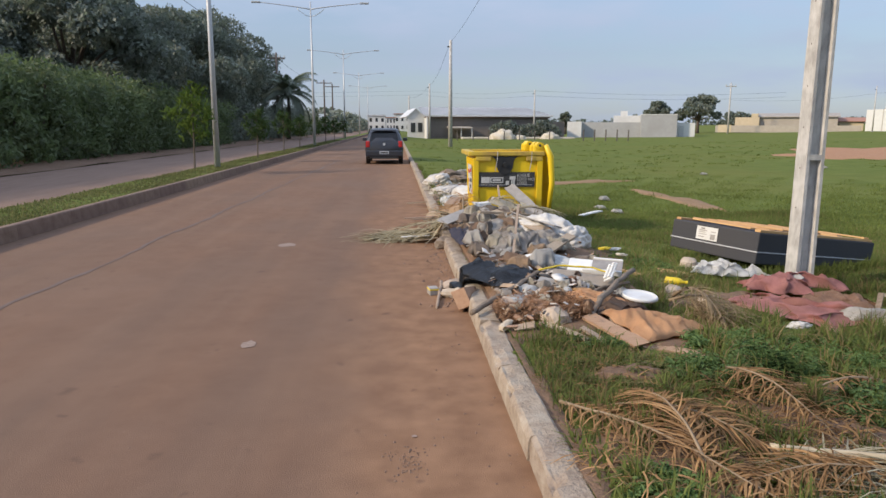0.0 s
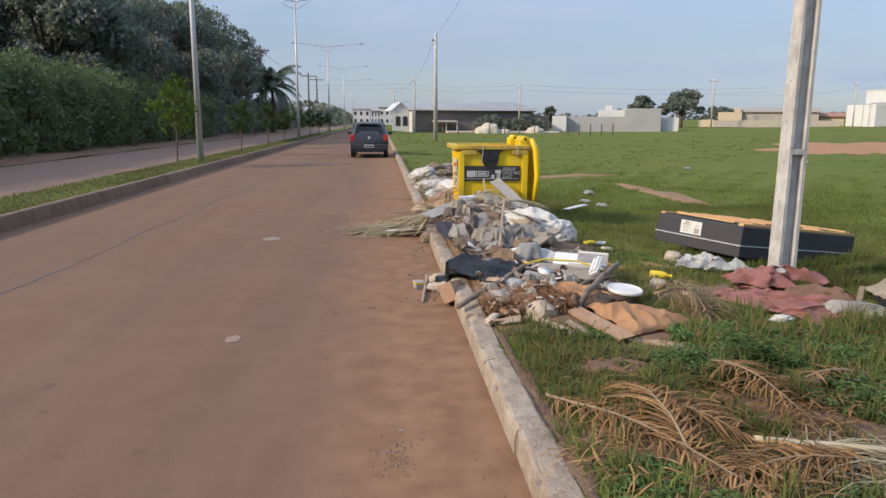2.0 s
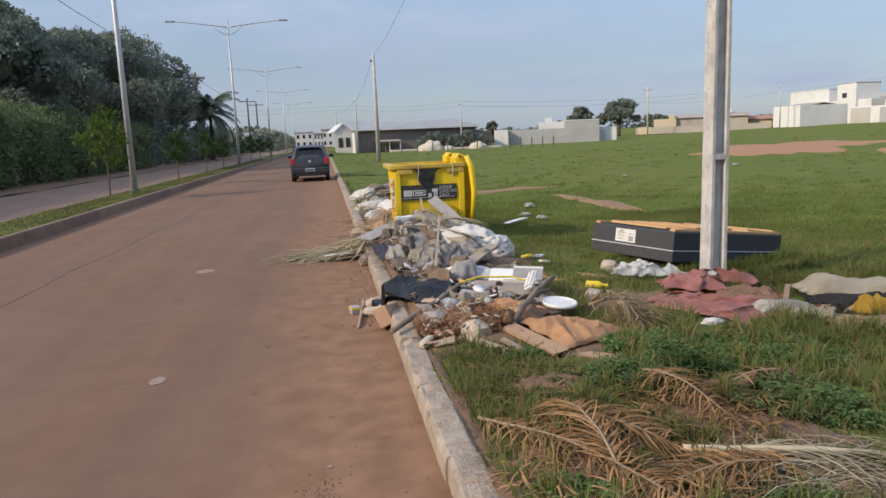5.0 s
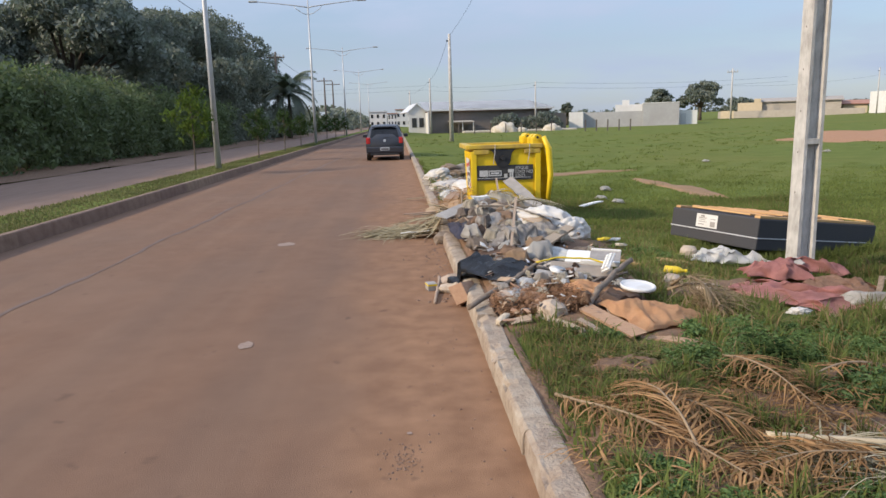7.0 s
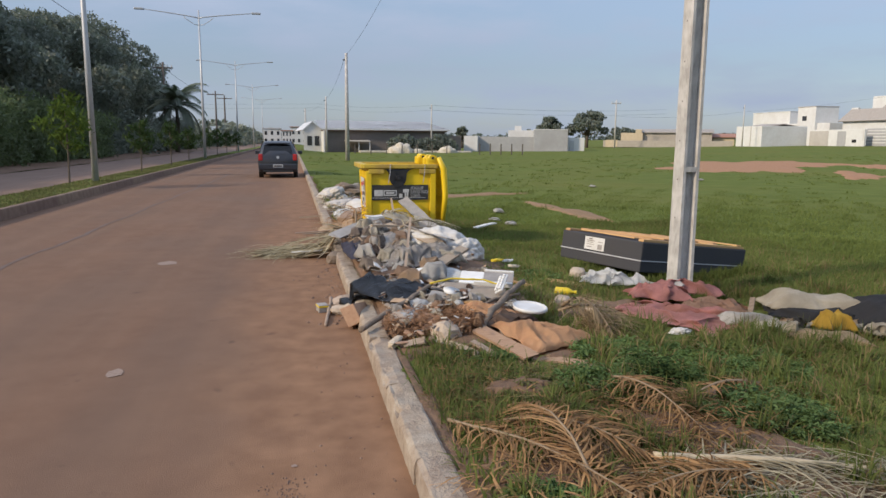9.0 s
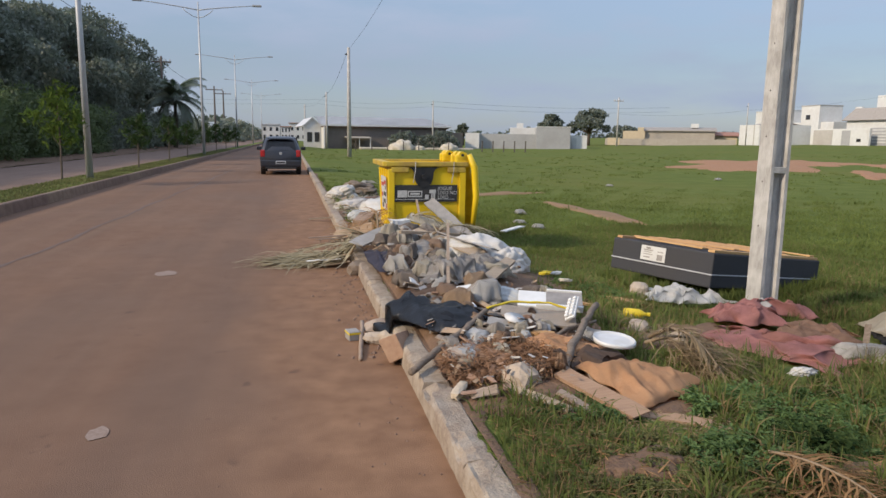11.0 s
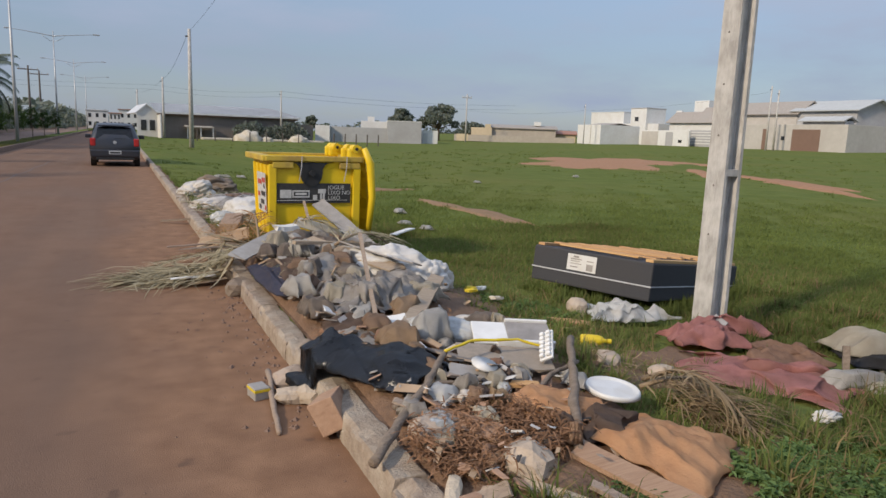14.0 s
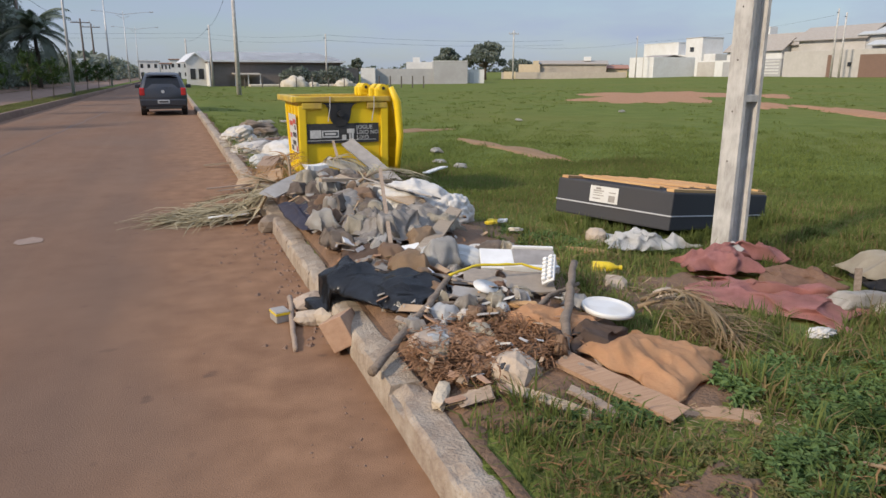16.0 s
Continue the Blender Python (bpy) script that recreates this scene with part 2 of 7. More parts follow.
M_BARK = mat("bark", (0.24, 0.185, 0.14), (0.15, 0.115, 0.085), rough=0.92, scale=14, bump=0.8, bscale=30, stretch=(0.5, 3, 3), bdist=0.02)
M_PARTICLE = mat("wet_board", (0.20, 0.165, 0.135), (0.27, 0.22, 0.18), rough=0.85, scale=20, bump=0.3, big=3, rand=0.2)
M_CARD = mat("cardboard", (0.36, 0.25, 0.165), (0.28, 0.19, 0.12), rough=0.9, scale=10, bump=0.25, big=4, rand=0.2)
M_WHITE = mat("white_foam", (0.66, 0.65, 0.63), (0.58, 0.57, 0.545), rough=0.6, scale=12, bump=0.1, big=5)
M_LID = mat("white_lid", (0.60, 0.59, 0.57), (0.54, 0.53, 0.51), rough=0.45, scale=9, bump=0.05, c3=(0.5, 0.47, 0.42), big=6)
M_GREYP = mat("grey_board", (0.32, 0.295, 0.27), (0.235, 0.215, 0.195), rough=0.7, scale=9, bump=0.1, rand=0.12)
M_SACK = mat("white_sack", (0.52, 0.50, 0.47), (0.42, 0.40, 0.37), rough=0.55, scale=7, bump=0.35, bscale=14, c3=(0.44, 0.41, 0.37), big=3, bdist=0.02)
M_GREYBAG = mat("grey_sheeting", (0.50, 0.46, 0.41), (0.37, 0.335, 0.295), rough=0.45, scale=8, bump=0.4, bscale=16, c3=(0.22, 0.19, 0.165), big=3.5, bdist=0.02, rand=0.12)
M_BLACKBAG = mat("black_bag", (0.016, 0.016, 0.018), (0.024, 0.024, 0.026), rough=0.24, scale=12, bump=0.6, bscale=12, bdist=0.03, spec=0.7)
M_NAVY = mat("navy_cloth", (0.055, 0.06, 0.10), (0.09, 0.08, 0.10), rough=0.9, scale=14, bump=0.3)
M_ORANGE = mat("orange_cloth", (0.66, 0.38, 0.20), (0.55, 0.30, 0.15), rough=0.92, scale=6, bump=0.4, bscale=40, c3=(0.48, 0.29, 0.165), big=3.5)
M_BROWNCLOTH = mat("brown_cloth", (0.17, 0.115, 0.085), (0.12, 0.08, 0.06), rough=0.92, scale=8, bump=0.4)
M_PINK = mat("pink_cloth", (0.52, 0.24, 0.215), (0.38, 0.165, 0.145), rough=0.92, scale=7, bump=0.4, bscale=40, c3=(0.33, 0.16, 0.12), big=3)
M_CREAM = mat("cream_cloth", (0.52, 0.47, 0.38), (0.42, 0.37, 0.29), rough=0.9, scale=7, bump=0.35, c3=(0.34, 0.29, 0.22), big=3)
M_DARKCLOTH = mat("dark_cloth", (0.03, 0.03, 0.033), (0.045, 0.042, 0.042), rough=0.85, scale=12, bump=0.4)
M_YCLOTH = mat("yellow_cloth", (0.50, 0.33, 0.05), (0.40, 0.25, 0.04), rough=0.9, scale=9, bump=0.3)
M_STONE = mat("rubble_stone", (0.43, 0.345, 0.265), (0.32, 0.25, 0.185), rough=0.92, scale=9, bump=0.6, bscale=34, rand=0.18, bdist=0.02)
M_BRICK = mat("clay_brick", (0.36, 0.225, 0.145), (0.28, 0.165, 0.105), rough=0.92, scale=14, bump=0.5, bscale=50, rand=0.12)
M_TILE = mat("roof_tile_clay", (0.33, 0.295, 0.26), (0.26, 0.23, 0.20), rough=0.85, scale=3, bump=0.3, c3=(0.29, 0.265, 0.235), big=0.5)
M_METALROOF = mat("pale_metal_roof", (0.42, 0.43, 0.42), (0.37, 0.38, 0.375), rough=0.75, scale=2, bump=0.1)
M_TILERED = mat("roof_tile_red", (0.34, 0.18, 0.13), (0.28, 0.14, 0.10), rough=0.85, scale=3, bump=0.3)
M_WPAINT = mat("white_render", (0.60, 0.60, 0.585), (0.55, 0.55, 0.535), rough=0.85, scale=2, bump=0.1, c3=(0.52, 0.505, 0.48), big=0.5)
M_GPAINT = mat("grey_render", (0.36, 0.36, 0.36), (0.32, 0.32, 0.325), rough=0.88, scale=2, bump=0.1, c3=(0.29, 0.285, 0.28), big=0.4)
M_BEIGE = mat("beige_render", (0.52, 0.43, 0.30), (0.46, 0.38, 0.26), rough=0.88, scale=2, bump=0.1)
M_TAN = mat("unpainted_render", (0.40, 0.355, 0.30), (0.34, 0.30, 0.25), rough=0.9, scale=1.5, bump=0.1, big=0.4)
M_PALEWALL = mat("pale_render", (0.43, 0.405, 0.375), (0.38, 0.36, 0.33), rough=0.88, scale=1.5, bump=0.1, c3=(0.36, 0.335, 0.305), big=0.4)
M_BROWNGATE = mat("brown_gate", (0.19, 0.12, 0.09), (0.16, 0.10, 0.075), rough=0.6, scale=6)
M_WAREWALL = mat("warehouse_block", (0.20, 0.165, 0.145), (0.17, 0.14, 0.12), rough=0.9, scale=1.2, bump=0.3, bscale=8, c3=(0.155, 0.14, 0.13), big=0.25)
M_WAREROOF = mat("warehouse_roof", (0.60, 0.60, 0.60), (0.54, 0.54, 0.54), rough=0.5, scale=1, bump=0.1, metal=0.2)
M_GLASS = mat("dark_glass", (0.02, 0.022, 0.025), (0.03, 0.03, 0.034), rough=0.1, scale=2, bump=0.0, spec=0.7)
M_CAR = mat("car_paint", (0.014, 0.016, 0.024), (0.018, 0.020, 0.028), rough=0.38, scale=3, bump=0.0, spec=0.6, coat=0.15, c3=(0.03, 0.026, 0.026), big=2)
M_TYRE = mat("tyre", (0.02, 0.019, 0.018), (0.035, 0.03, 0.026), rough=0.9, scale=20)
M_REDL = mat("red_lamp", (0.42, 0.03, 0.03), (0.32, 0.02, 0.02), rough=0.2, scale=20, bump=0)
M_PLATE = mat("number_plate", (0.42, 0.43, 0.44), (0.36, 0.37, 0.38), rough=0.5, scale=20, bump=0)
M_TRUNK = mat("trunk", (0.11, 0.085, 0.065), (0.075, 0.06, 0.045), rough=0.92, scale=5, bump=0.8, bscale=14, stretch=(1, 1, 0.2), bdist=0.03)
# distant foliage: haze is put into the colour, lighter and greyer, gloss as veil
M_LEAF_HAZED = leafmat("leaf_hazed", (0.100, 0.126, 0.088), (0.128, 0.156, 0.108), 0.5, 0.2, 0.09)
M_LEAF_HEDGE = leafmat("leaf_hedge", (0.085, 0.120, 0.044), (0.122, 0.165, 0.058), 0.5, 0.3, 0.05)
M_LEAF_LIGHT = leafmat("leaf_light", (0.07, 0.115, 0.024), (0.125, 0.17, 0.038), 0.4)
M_LEAF_YOUNG = leafmat("leaf_young", (0.035, 0.062, 0.022), (0.07, 0.10, 0.036), 0.35)
M_PALM = leafmat("palm_leaf", (0.05, 0.075, 0.04), (0.09, 0.125, 0.065), 0.3, 0.3, 0.12)
M_GRASS = leafmat("grass_blade", (0.108, 0.138, 0.038), (0.178, 0.205, 0.066), 0.45, 0.28)
M_FIELDGRASS = leafmat("field_blade", (0.146, 0.178, 0.048), (0.180, 0.212, 0.062), 0.5, 0.18)
M_GRASSDRY = leafmat("dry_grass", (0.17, 0.125, 0.062), (0.29, 0.215, 0.11), 0.35, 0.3)
M_GRASSMIX = leafmat("olive_grass", (0.105, 0.125, 0.045), (0.20, 0.185, 0.085), 0.4, 0.2)
M_WEED = leafmat("weed_leaf", (0.070, 0.125, 0.032), (0.135, 0.210, 0.058), 0.42, 0.3, 0.03)
M_FROND = leafmat("dead_frond", (0.16, 0.090, 0.046), (0.42, 0.25, 0.12), 0.25, 0.35)
M_FRONDPALE = leafmat("pale_frond", (0.25, 0.215, 0.135), (0.46, 0.40, 0.28), 0.25, 0.25)
M_FRONDTAN = leafmat("tan_frond", (0.15, 0.105, 0.062), (0.32, 0.24, 0.145), 0.25, 0.25)
M_ROOT = leafmat("root_litter", (0.14, 0.075, 0.042), (0.34, 0.19, 0.11), 0.1, 0.3)
M_STEM = mat("frond_stem", (0.27, 0.195, 0.12), (0.20, 0.14, 0.085), rough=0.8, scale=8, stretch=(0.5, 4, 4))
M_YPAINT = mat("yellow_paint", (0.60, 0.45, 0.02), (0.52, 0.38, 0.02), rough=0.5, scale=10)
M_WIRE = mat("cable", (0.03, 0.03, 0.03), rough=0.8)
M_CLEAR = mat("clear_plastic", (0.55, 0.55, 0.53), (0.46, 0.46, 0.44), rough=0.25, scale=14, bump=0.3, sub=0.3)
M_PAINTMARK = mat("road_paint", (0.27, 0.20, 0.16), (0.19, 0.13, 0.10), rough=0.9, scale=30, bump=0.1)


# ---- mesh helpers ----
def mesh_of(name, bm, material, smooth=False):
    me = bpy.data.meshes.new(name)
    bm.to_mesh(me)
    bm.free()
    me.materials.append(material)
    if smooth:
        me.polygons.foreach_set("use_smooth", [True] * len(me.polygons))
    return me


def part(name, bm, material, parent=None, label="", smooth=False, m=None):
    ob = new(name, mesh_of(name, bm, material, smooth))
    if parent is not None:
        ob.parent = parent
    if m is not None:
        ob.matrix_basis = m
    if label:
        ob["label"] = label
    return ob


def raw(name, verts, faces, material, parent=None, smooth=False):
    me = bpy.data.meshes.new(name)
    me.from_pydata([tuple(v) for v in verts], [], faces)
    me.materials.append(material)
    if smooth:
        me.polygons.foreach_set("use_smooth", [True] * len(me.polygons))
    ob = new(name, me)
    if parent is not None:
        ob.parent = parent
    return ob


def empty(name, m, label, category, group="", kind=""):
    ob = new(name)
    ob.matrix_basis = m
    return tagged(ob, label, category, group, kind)


def box(bm, x0, x1, y0, y1, z0, z1, bevel=0.0, m=None):
    r = bmesh.ops.create_cube(bm, size=1)
    vs = r["verts"]
    for v in vs:
        v.co = Vector(((v.co.x + 0.5) * (x1 - x0) + x0, (v.co.y + 0.5) * (y1 - y0) + y0, (v.co.z + 0.5) * (z1 - z0) + z0))
    if bevel:
        es = list({e for v in vs for e in v.link_edges})
        rb = bmesh.ops.bevel(bm, geom=es, offset=bevel, segments=2, affect='EDGES', profile=0.6)
        vs = list({v for f in rb["faces"] for v in f.verts} | {v for v in vs if v.is_valid})
    if m is not None:
        bmesh.ops.transform(bm, matrix=m, verts=vs)
    return bm


def slab(x0, x1, y0, y1, z0, z1, bevel=0.0, m=None):
    return box(bmesh.new(), x0, x1, y0, y1, z0, z1, bevel, m)


def tube(points, radii, sides=8, caps=True):
    """A bent, tapered rod through the points."""
    bm = bmesh.new()
    rings = []
    pts = [Vector(p) for p in points]
    for i, p in enumerate(pts):
        d = (pts[min(i + 1, len(pts) - 1)] - pts[max(i - 1, 0)]).normalized()
        a = d.orthogonal().normalized() if i == 0 else (a - d * a.dot(d)).normalized()
        b = d.cross(a)
        r = radii[i] if hasattr(radii, "__len__") else radii
        rings.append([bm.verts.new(p + (a * math.cos(k * 2 * math.pi / sides) + b * math.sin(k * 2 * math.pi / sides)) * r) for k in range(sides)])
    for u, v in zip(rings, rings[1:]):
        for k in range(sides):
            bm.faces.new((u[k], u[(k + 1) % sides], v[(k + 1) % sides], v[k]))
    if caps:
        bm.faces.new(rings[0][::-1])
        bm.faces.new(rings[-1])
    return bm


def join(*bms):
    out = bmesh.new()
    for b in bms:
        me = bpy.data.meshes.new("tmp")
        b.to_mesh(me)
        b.free()
        out.from_mesh(me)
        bpy.data.meshes.remove(me)
    return out


def smoothstep(a, b, x):
    t = np.clip((x - a) / (b - a), 0, 1)
    return t * t * (3 - 2 * t)


def ground_z(x, y):
    """Verge and field: level with the kerb, then falling a little towards the field."""
    x, y = np.asarray(x, float), np.asarray(y, float)
    z = 0.115 - 0.26 * smoothstep(0.9, 5.2, x)
    # far off, the land climbs gently towards the houses
    z = z + np.minimum(0.0125 * (x - 40 + np.sqrt((x - 40) ** 2 + 150)), 2.8) * smoothstep(8, 30, x)
    near = smoothstep(40, 12, np.hypot(x - 3, y - 6))
    z = z + near * (0.018 * np.sin(x * 2.3 + y * 1.1) * np.cos(y * 1.9 - x * 0.7) + 0.012 * np.sin(x * 5.1 - y * 3.7))
    return z


def heap_z(x, y):
    """The rubbish heap that lies on the verge beside the kerb."""
    g = ground_z(x, y)
    def hill(cx, cy, rx, ry, h):
        return h * np.exp(-(((np.asarray(x) - cx) / rx) ** 2 + ((np.asarray(y) - cy) / ry) ** 2) ** 1.3)
    g = np.where(np.asarray(x) < 0.59, 0.0, np.where(np.asarray(x) < 0.80, np.maximum(g, 0.138), g))
    return g + hill(1.25, 5.35, 0.62, 0.75, 0.07) + hill(1.35, 6.5, 0.75, 0.9, 0.07) + hill(1.5, 7.9, 0.85, 1.1, 0.15) + hill(1.3, 9.3, 0.75, 0.9, 0.17)


# ---- ground, road, kerbs ----
def grid_sheet(name, xs, ys, zf, material):
    X, Y = np.meshgrid(xs, ys)
    Z = zf(X, Y)
    nx = len(xs)
    faces = [(j * nx + i, j * nx + i + 1, (j + 1) * nx + i + 1, (j + 1) * nx + i) for j in range(len(ys) - 1) for i in range(nx - 1)]
    return raw(name, np.stack([X.ravel(), Y.ravel(), Z.ravel()], 1), faces, material, smooth=True)


def spaced(a, b, first, grow):
    out, s = [a], first
    while out[-1] < b:
        out.append(out[-1] + s)
        s *= grow
    return out


base = raw("ground", [(-1500, -1500, -0.22), (1500, -1500, -0.22), (1500, 1500, -0.22), (-1500, 1500, -0.22)], [(0, 1, 2, 3)], M_GROUND)
tagged(base, "flat green land reaching the horizon", "ground", kind="structure")
field = grid_sheet("field", spaced(0.74, 400, 0.12, 1.045), sorted([-v for v in spaced(-1, 60, 0.3, 1.15)]) + spaced(1.2, 420, 0.12, 1.03), lambda X, Y: ground_z(X, Y), M_GROUND)
tagged(field, "rough green grass field beside the road", "ground", kind="structure")
road = raw("road", [(-5.5, -60, 0), (0.7, -60, 0), (0.7, 420, 0), (-5.5, 420, 0)], [(0, 1, 2, 3)], M_ROAD)
tagged(road, "asphalt road covered with reddish dust", "road", kind="structure")
med = grid_sheet("median", [-6.85, -6.5, -6.1, -5.8, -5.53], [v * 2.0 for v in range(-10, 160)], lambda X, Y: 0.19 + 0.02 * np.sin(X * 3) * np.cos(Y * 0.9), M_GROUND)
tagged(med, "narrow grass strip between the two carriageways", "median", kind="structure")
road2 = raw("road_far", [(-12.4, -60, 0.02), (-6.8, -60, 0.02), (-6.8, 420, 0.02), (-12.4, 420, 0.02)], [(0, 1, 2, 3)], M_ROAD2)
tagged(road2, "pale dusty far carriageway beyond the grass strip", "road", kind="structure")
soil_l = grid_sheet("soil_verge", [-40, -24, -16, -13.6, -12.4], [v * 3.0 for v in range(-10, 110)], lambda X, Y: 0.05 + 0.12 * smoothstep(-12.4, -15, X) + 0.03 * np.sin(Y * 1.3), M_DARKSOIL)
tagged(soil_l, "dark bare soil under the hedge", "ground", kind="structure")

def kerb_piece(length, w, h, seed, chips):
    """One kerb stone with worn, uneven edges; chips bite into the arrises of the near ones."""
    bm = bmesh.new()
    nseg = 34 if chips else 8
    prof = [(0, -0.12), (0.002, h * 0.3), (0.005, h * 0.7), (0.010, h - 0.020), (0.018, h - 0.006), (0.032, h), (w * 0.5, h + 0.002), (w - 0.025, h), (w - 0.012, h - 0.006), (w - 0.005, h - 0.02), (w, -0.12)]
    last = len(prof) - 1
    rings = []
    for i in range(nseg + 1):
        y = length * i / nseg
        ring = []
        for k, (px, pz) in enumerate(prof):
            dx = dz = 0
            if 0 < k < last:
                q = Vector((k * 0.6, y * 5.0, seed * 7.3))
                amp = 0.010 if chips else 0.006
                dx, dz = amp * 0.6 * noise.noise(q * 1.5), amp * noise.noise(q + Vector((3, 1, 9)))
                if chips:
                    bite = max(0.0, noise.noise(Vector((k * 0.15, y * 7.5, seed * 3.1))) - 0.18)
                    if 2 < k < 6:
                        dx += bite * 0.050
                        dz -= bite * 0.050
                    elif k > 6:
                        dz -= bite * 0.035
                    dz -= 0.006 * abs(noise.noise(q * 4.0))
            ring.append(bm.verts.new((px + dx, y, pz + dz)))
        rings.append(ring)
    for a, b in zip(rings, rings[1:]):
        for k in range(last):
            bm.faces.new((a[k], b[k], b[k + 1], a[k + 1]))
    bm.faces.new(rings[0])
    bm.faces.new(rings[-1][::-1])
    bmesh.ops.recalc_face_normals(bm, faces=bm.faces)
    return bm

kerb = empty("kerb", pose(0, 0, 0), "worn soil-stained concrete kerb along the road", "kerb", kind="structure")
kmeshes = [mesh_of("kerb_stone", kerb_piece(0.999, 0.175, 0.135, 40 + i, True), M_KERB) for i in range(6)]
for i in range(-6, 100):
    k = new("kerb_stone", kmeshes[i % 6])
    k.parent = kerb
    r = random.Random(i)
    k.matrix_basis = pose(0.60 + r.uniform(-0.004, 0.004), i * 1.0, r.uniform(-0.006, 0.004), 0, 0, r.uniform(-0.3, 0.3))
mkerb = empty("median_kerb", pose(0, 0, 0), "soil-brown kerb of the grass median", "kerb", kind="structure")
mmesh = [mesh_of("kerb_stone", kerb_piece(1.998, 0.14, 0.225, 80 + i, False), M_KERB2) for i in range(4)]
for i in range(-3, 70):
    k = new("kerb_stone", mmesh[i % 4])
    k.parent = mkerb
    k.matrix_basis = pose(-5.40, i * 2.0 + 1.99, 0, 0, 0, 180)

def patch(name, cx, cy, rx, ry, turn, seed, label, material=M_SOIL, lift=0.03):
    """A patch of bare soil with a ragged outline, slightly domed."""
    rnd = random.Random(seed)
    n, rings = 40, 4
    verts, faces = [(0, 0, 0)], []
    ph = [rnd.uniform(0, 6.28) for _ in range(4)]
    for j in range(1, rings + 1):
        for i in range(n):
            a = i * 2 * math.pi / n
            k = 1 + 0.22 * math.sin(3 * a + ph[0]) + 0.15 * math.sin(5 * a + ph[1]) + 0.10 * math.sin(9 * a + ph[2]) + 0.07 * math.sin(14 * a + ph[3])
            verts.append((rx * k * math.cos(a) * j / rings, ry * k * math.sin(a) * j / rings, 0))
    c, s = math.cos(radians(turn)), math.sin(radians(turn))
    out = []
    for i, (x, y, z) in enumerate(verts):
        X, Y = cx + c * x - s * y, cy + s * x + c * y
        edge = 0 if i <= (rings - 1) * n else 1
        out.append((X, Y, float(ground_z(X, Y)) + (lift if not edge else -0.03)))
    for i in range(n):
        faces.append((0, 1 + i, 1 + (i + 1) % n))
    for j in range(rings - 1):
        for i in range(n):
            a, b = 1 + j * n + i, 1 + j * n + (i + 1) % n
            faces.append((a, a + n, b + n, b))
    ob = raw(name, out, faces, material, smooth=True)
    return tagged(ob, label, "soil", kind="structure")

PATCHES = [(34.0, 46.5, 11.0, 5.4, 51), (27.6, 41.0, 6.5, 3.0, 47), (38.5, 46.5, 5.5, 3.0, 60), (27.2, 24.2, 6.4, 1.1, 60), (29.5, 31.5, 5.5, 0.9, 54), (6.78, 16.2, 3.0, 0.34, 92), (5.6, 21.5, 2.2, 0.5, 20), (40, 41, 4, 1.2, 50)]
for i, (cx, cy, rx, ry, tn) in enumerate(PATCHES):
    patch("bare_soil", cx, cy, rx, ry, tn, 300 + i, "bare red soil showing through the grass", M_SOIL if cx > 20 else M_SOILDULL, 0.06 if cx > 20 else 0.03)
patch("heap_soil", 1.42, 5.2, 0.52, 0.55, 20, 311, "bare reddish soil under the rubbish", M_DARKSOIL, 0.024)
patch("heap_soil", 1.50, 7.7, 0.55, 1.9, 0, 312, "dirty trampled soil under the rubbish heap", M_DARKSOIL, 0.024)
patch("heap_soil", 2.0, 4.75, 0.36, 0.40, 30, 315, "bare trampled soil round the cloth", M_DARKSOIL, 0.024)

# worn soil showing between the weeds close to the kerb
THIN = [(1.40, 3.85, 0.24, 0.14, 15), (1.25, 2.75, 0.42, 0.42, 0), (2.15, 3.10, 0.55, 0.30, -20), (2.75, 5.95, 0.45, 0.38, 10), (3.25, 6.25, 0.35, 0.30, 0), (2.55, 2.60, 0.60, 0.25, 0), (2.60, 3.75, 0.25, 0.10, 0)]
for i, (cx, cy, rx, ry, tn) in enumerate(THIN):
    patch("thin_soil", cx, cy, rx, ry, tn, 330 + i, "reddish-brown soil between the weeds", M_DARKSOIL, 0.026)

kerb_soil = grid_sheet("kerb_soil", [0.757, 0.80, 0.85, 0.885, 0.91], [-3 + v * 0.1 for v in range(320)], lambda X, Y: ground_z(X, Y) + np.where(X < 0.86 + 0.035 * np.sin(Y * 2.7) + 0.02 * np.sin(Y * 7.1), 0.016, -0.04), M_DARKSOIL)
tagged(kerb_soil, "narrow strip of bare soil behind the kerb", "soil", kind="structure")

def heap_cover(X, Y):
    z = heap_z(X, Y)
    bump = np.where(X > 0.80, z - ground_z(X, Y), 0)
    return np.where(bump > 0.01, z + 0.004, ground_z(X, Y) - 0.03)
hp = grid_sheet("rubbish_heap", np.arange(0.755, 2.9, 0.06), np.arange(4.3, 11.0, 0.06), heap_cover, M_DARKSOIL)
tagged(hp, "low heap of dark soil and litter beside the kerb", "heap", kind="structure")


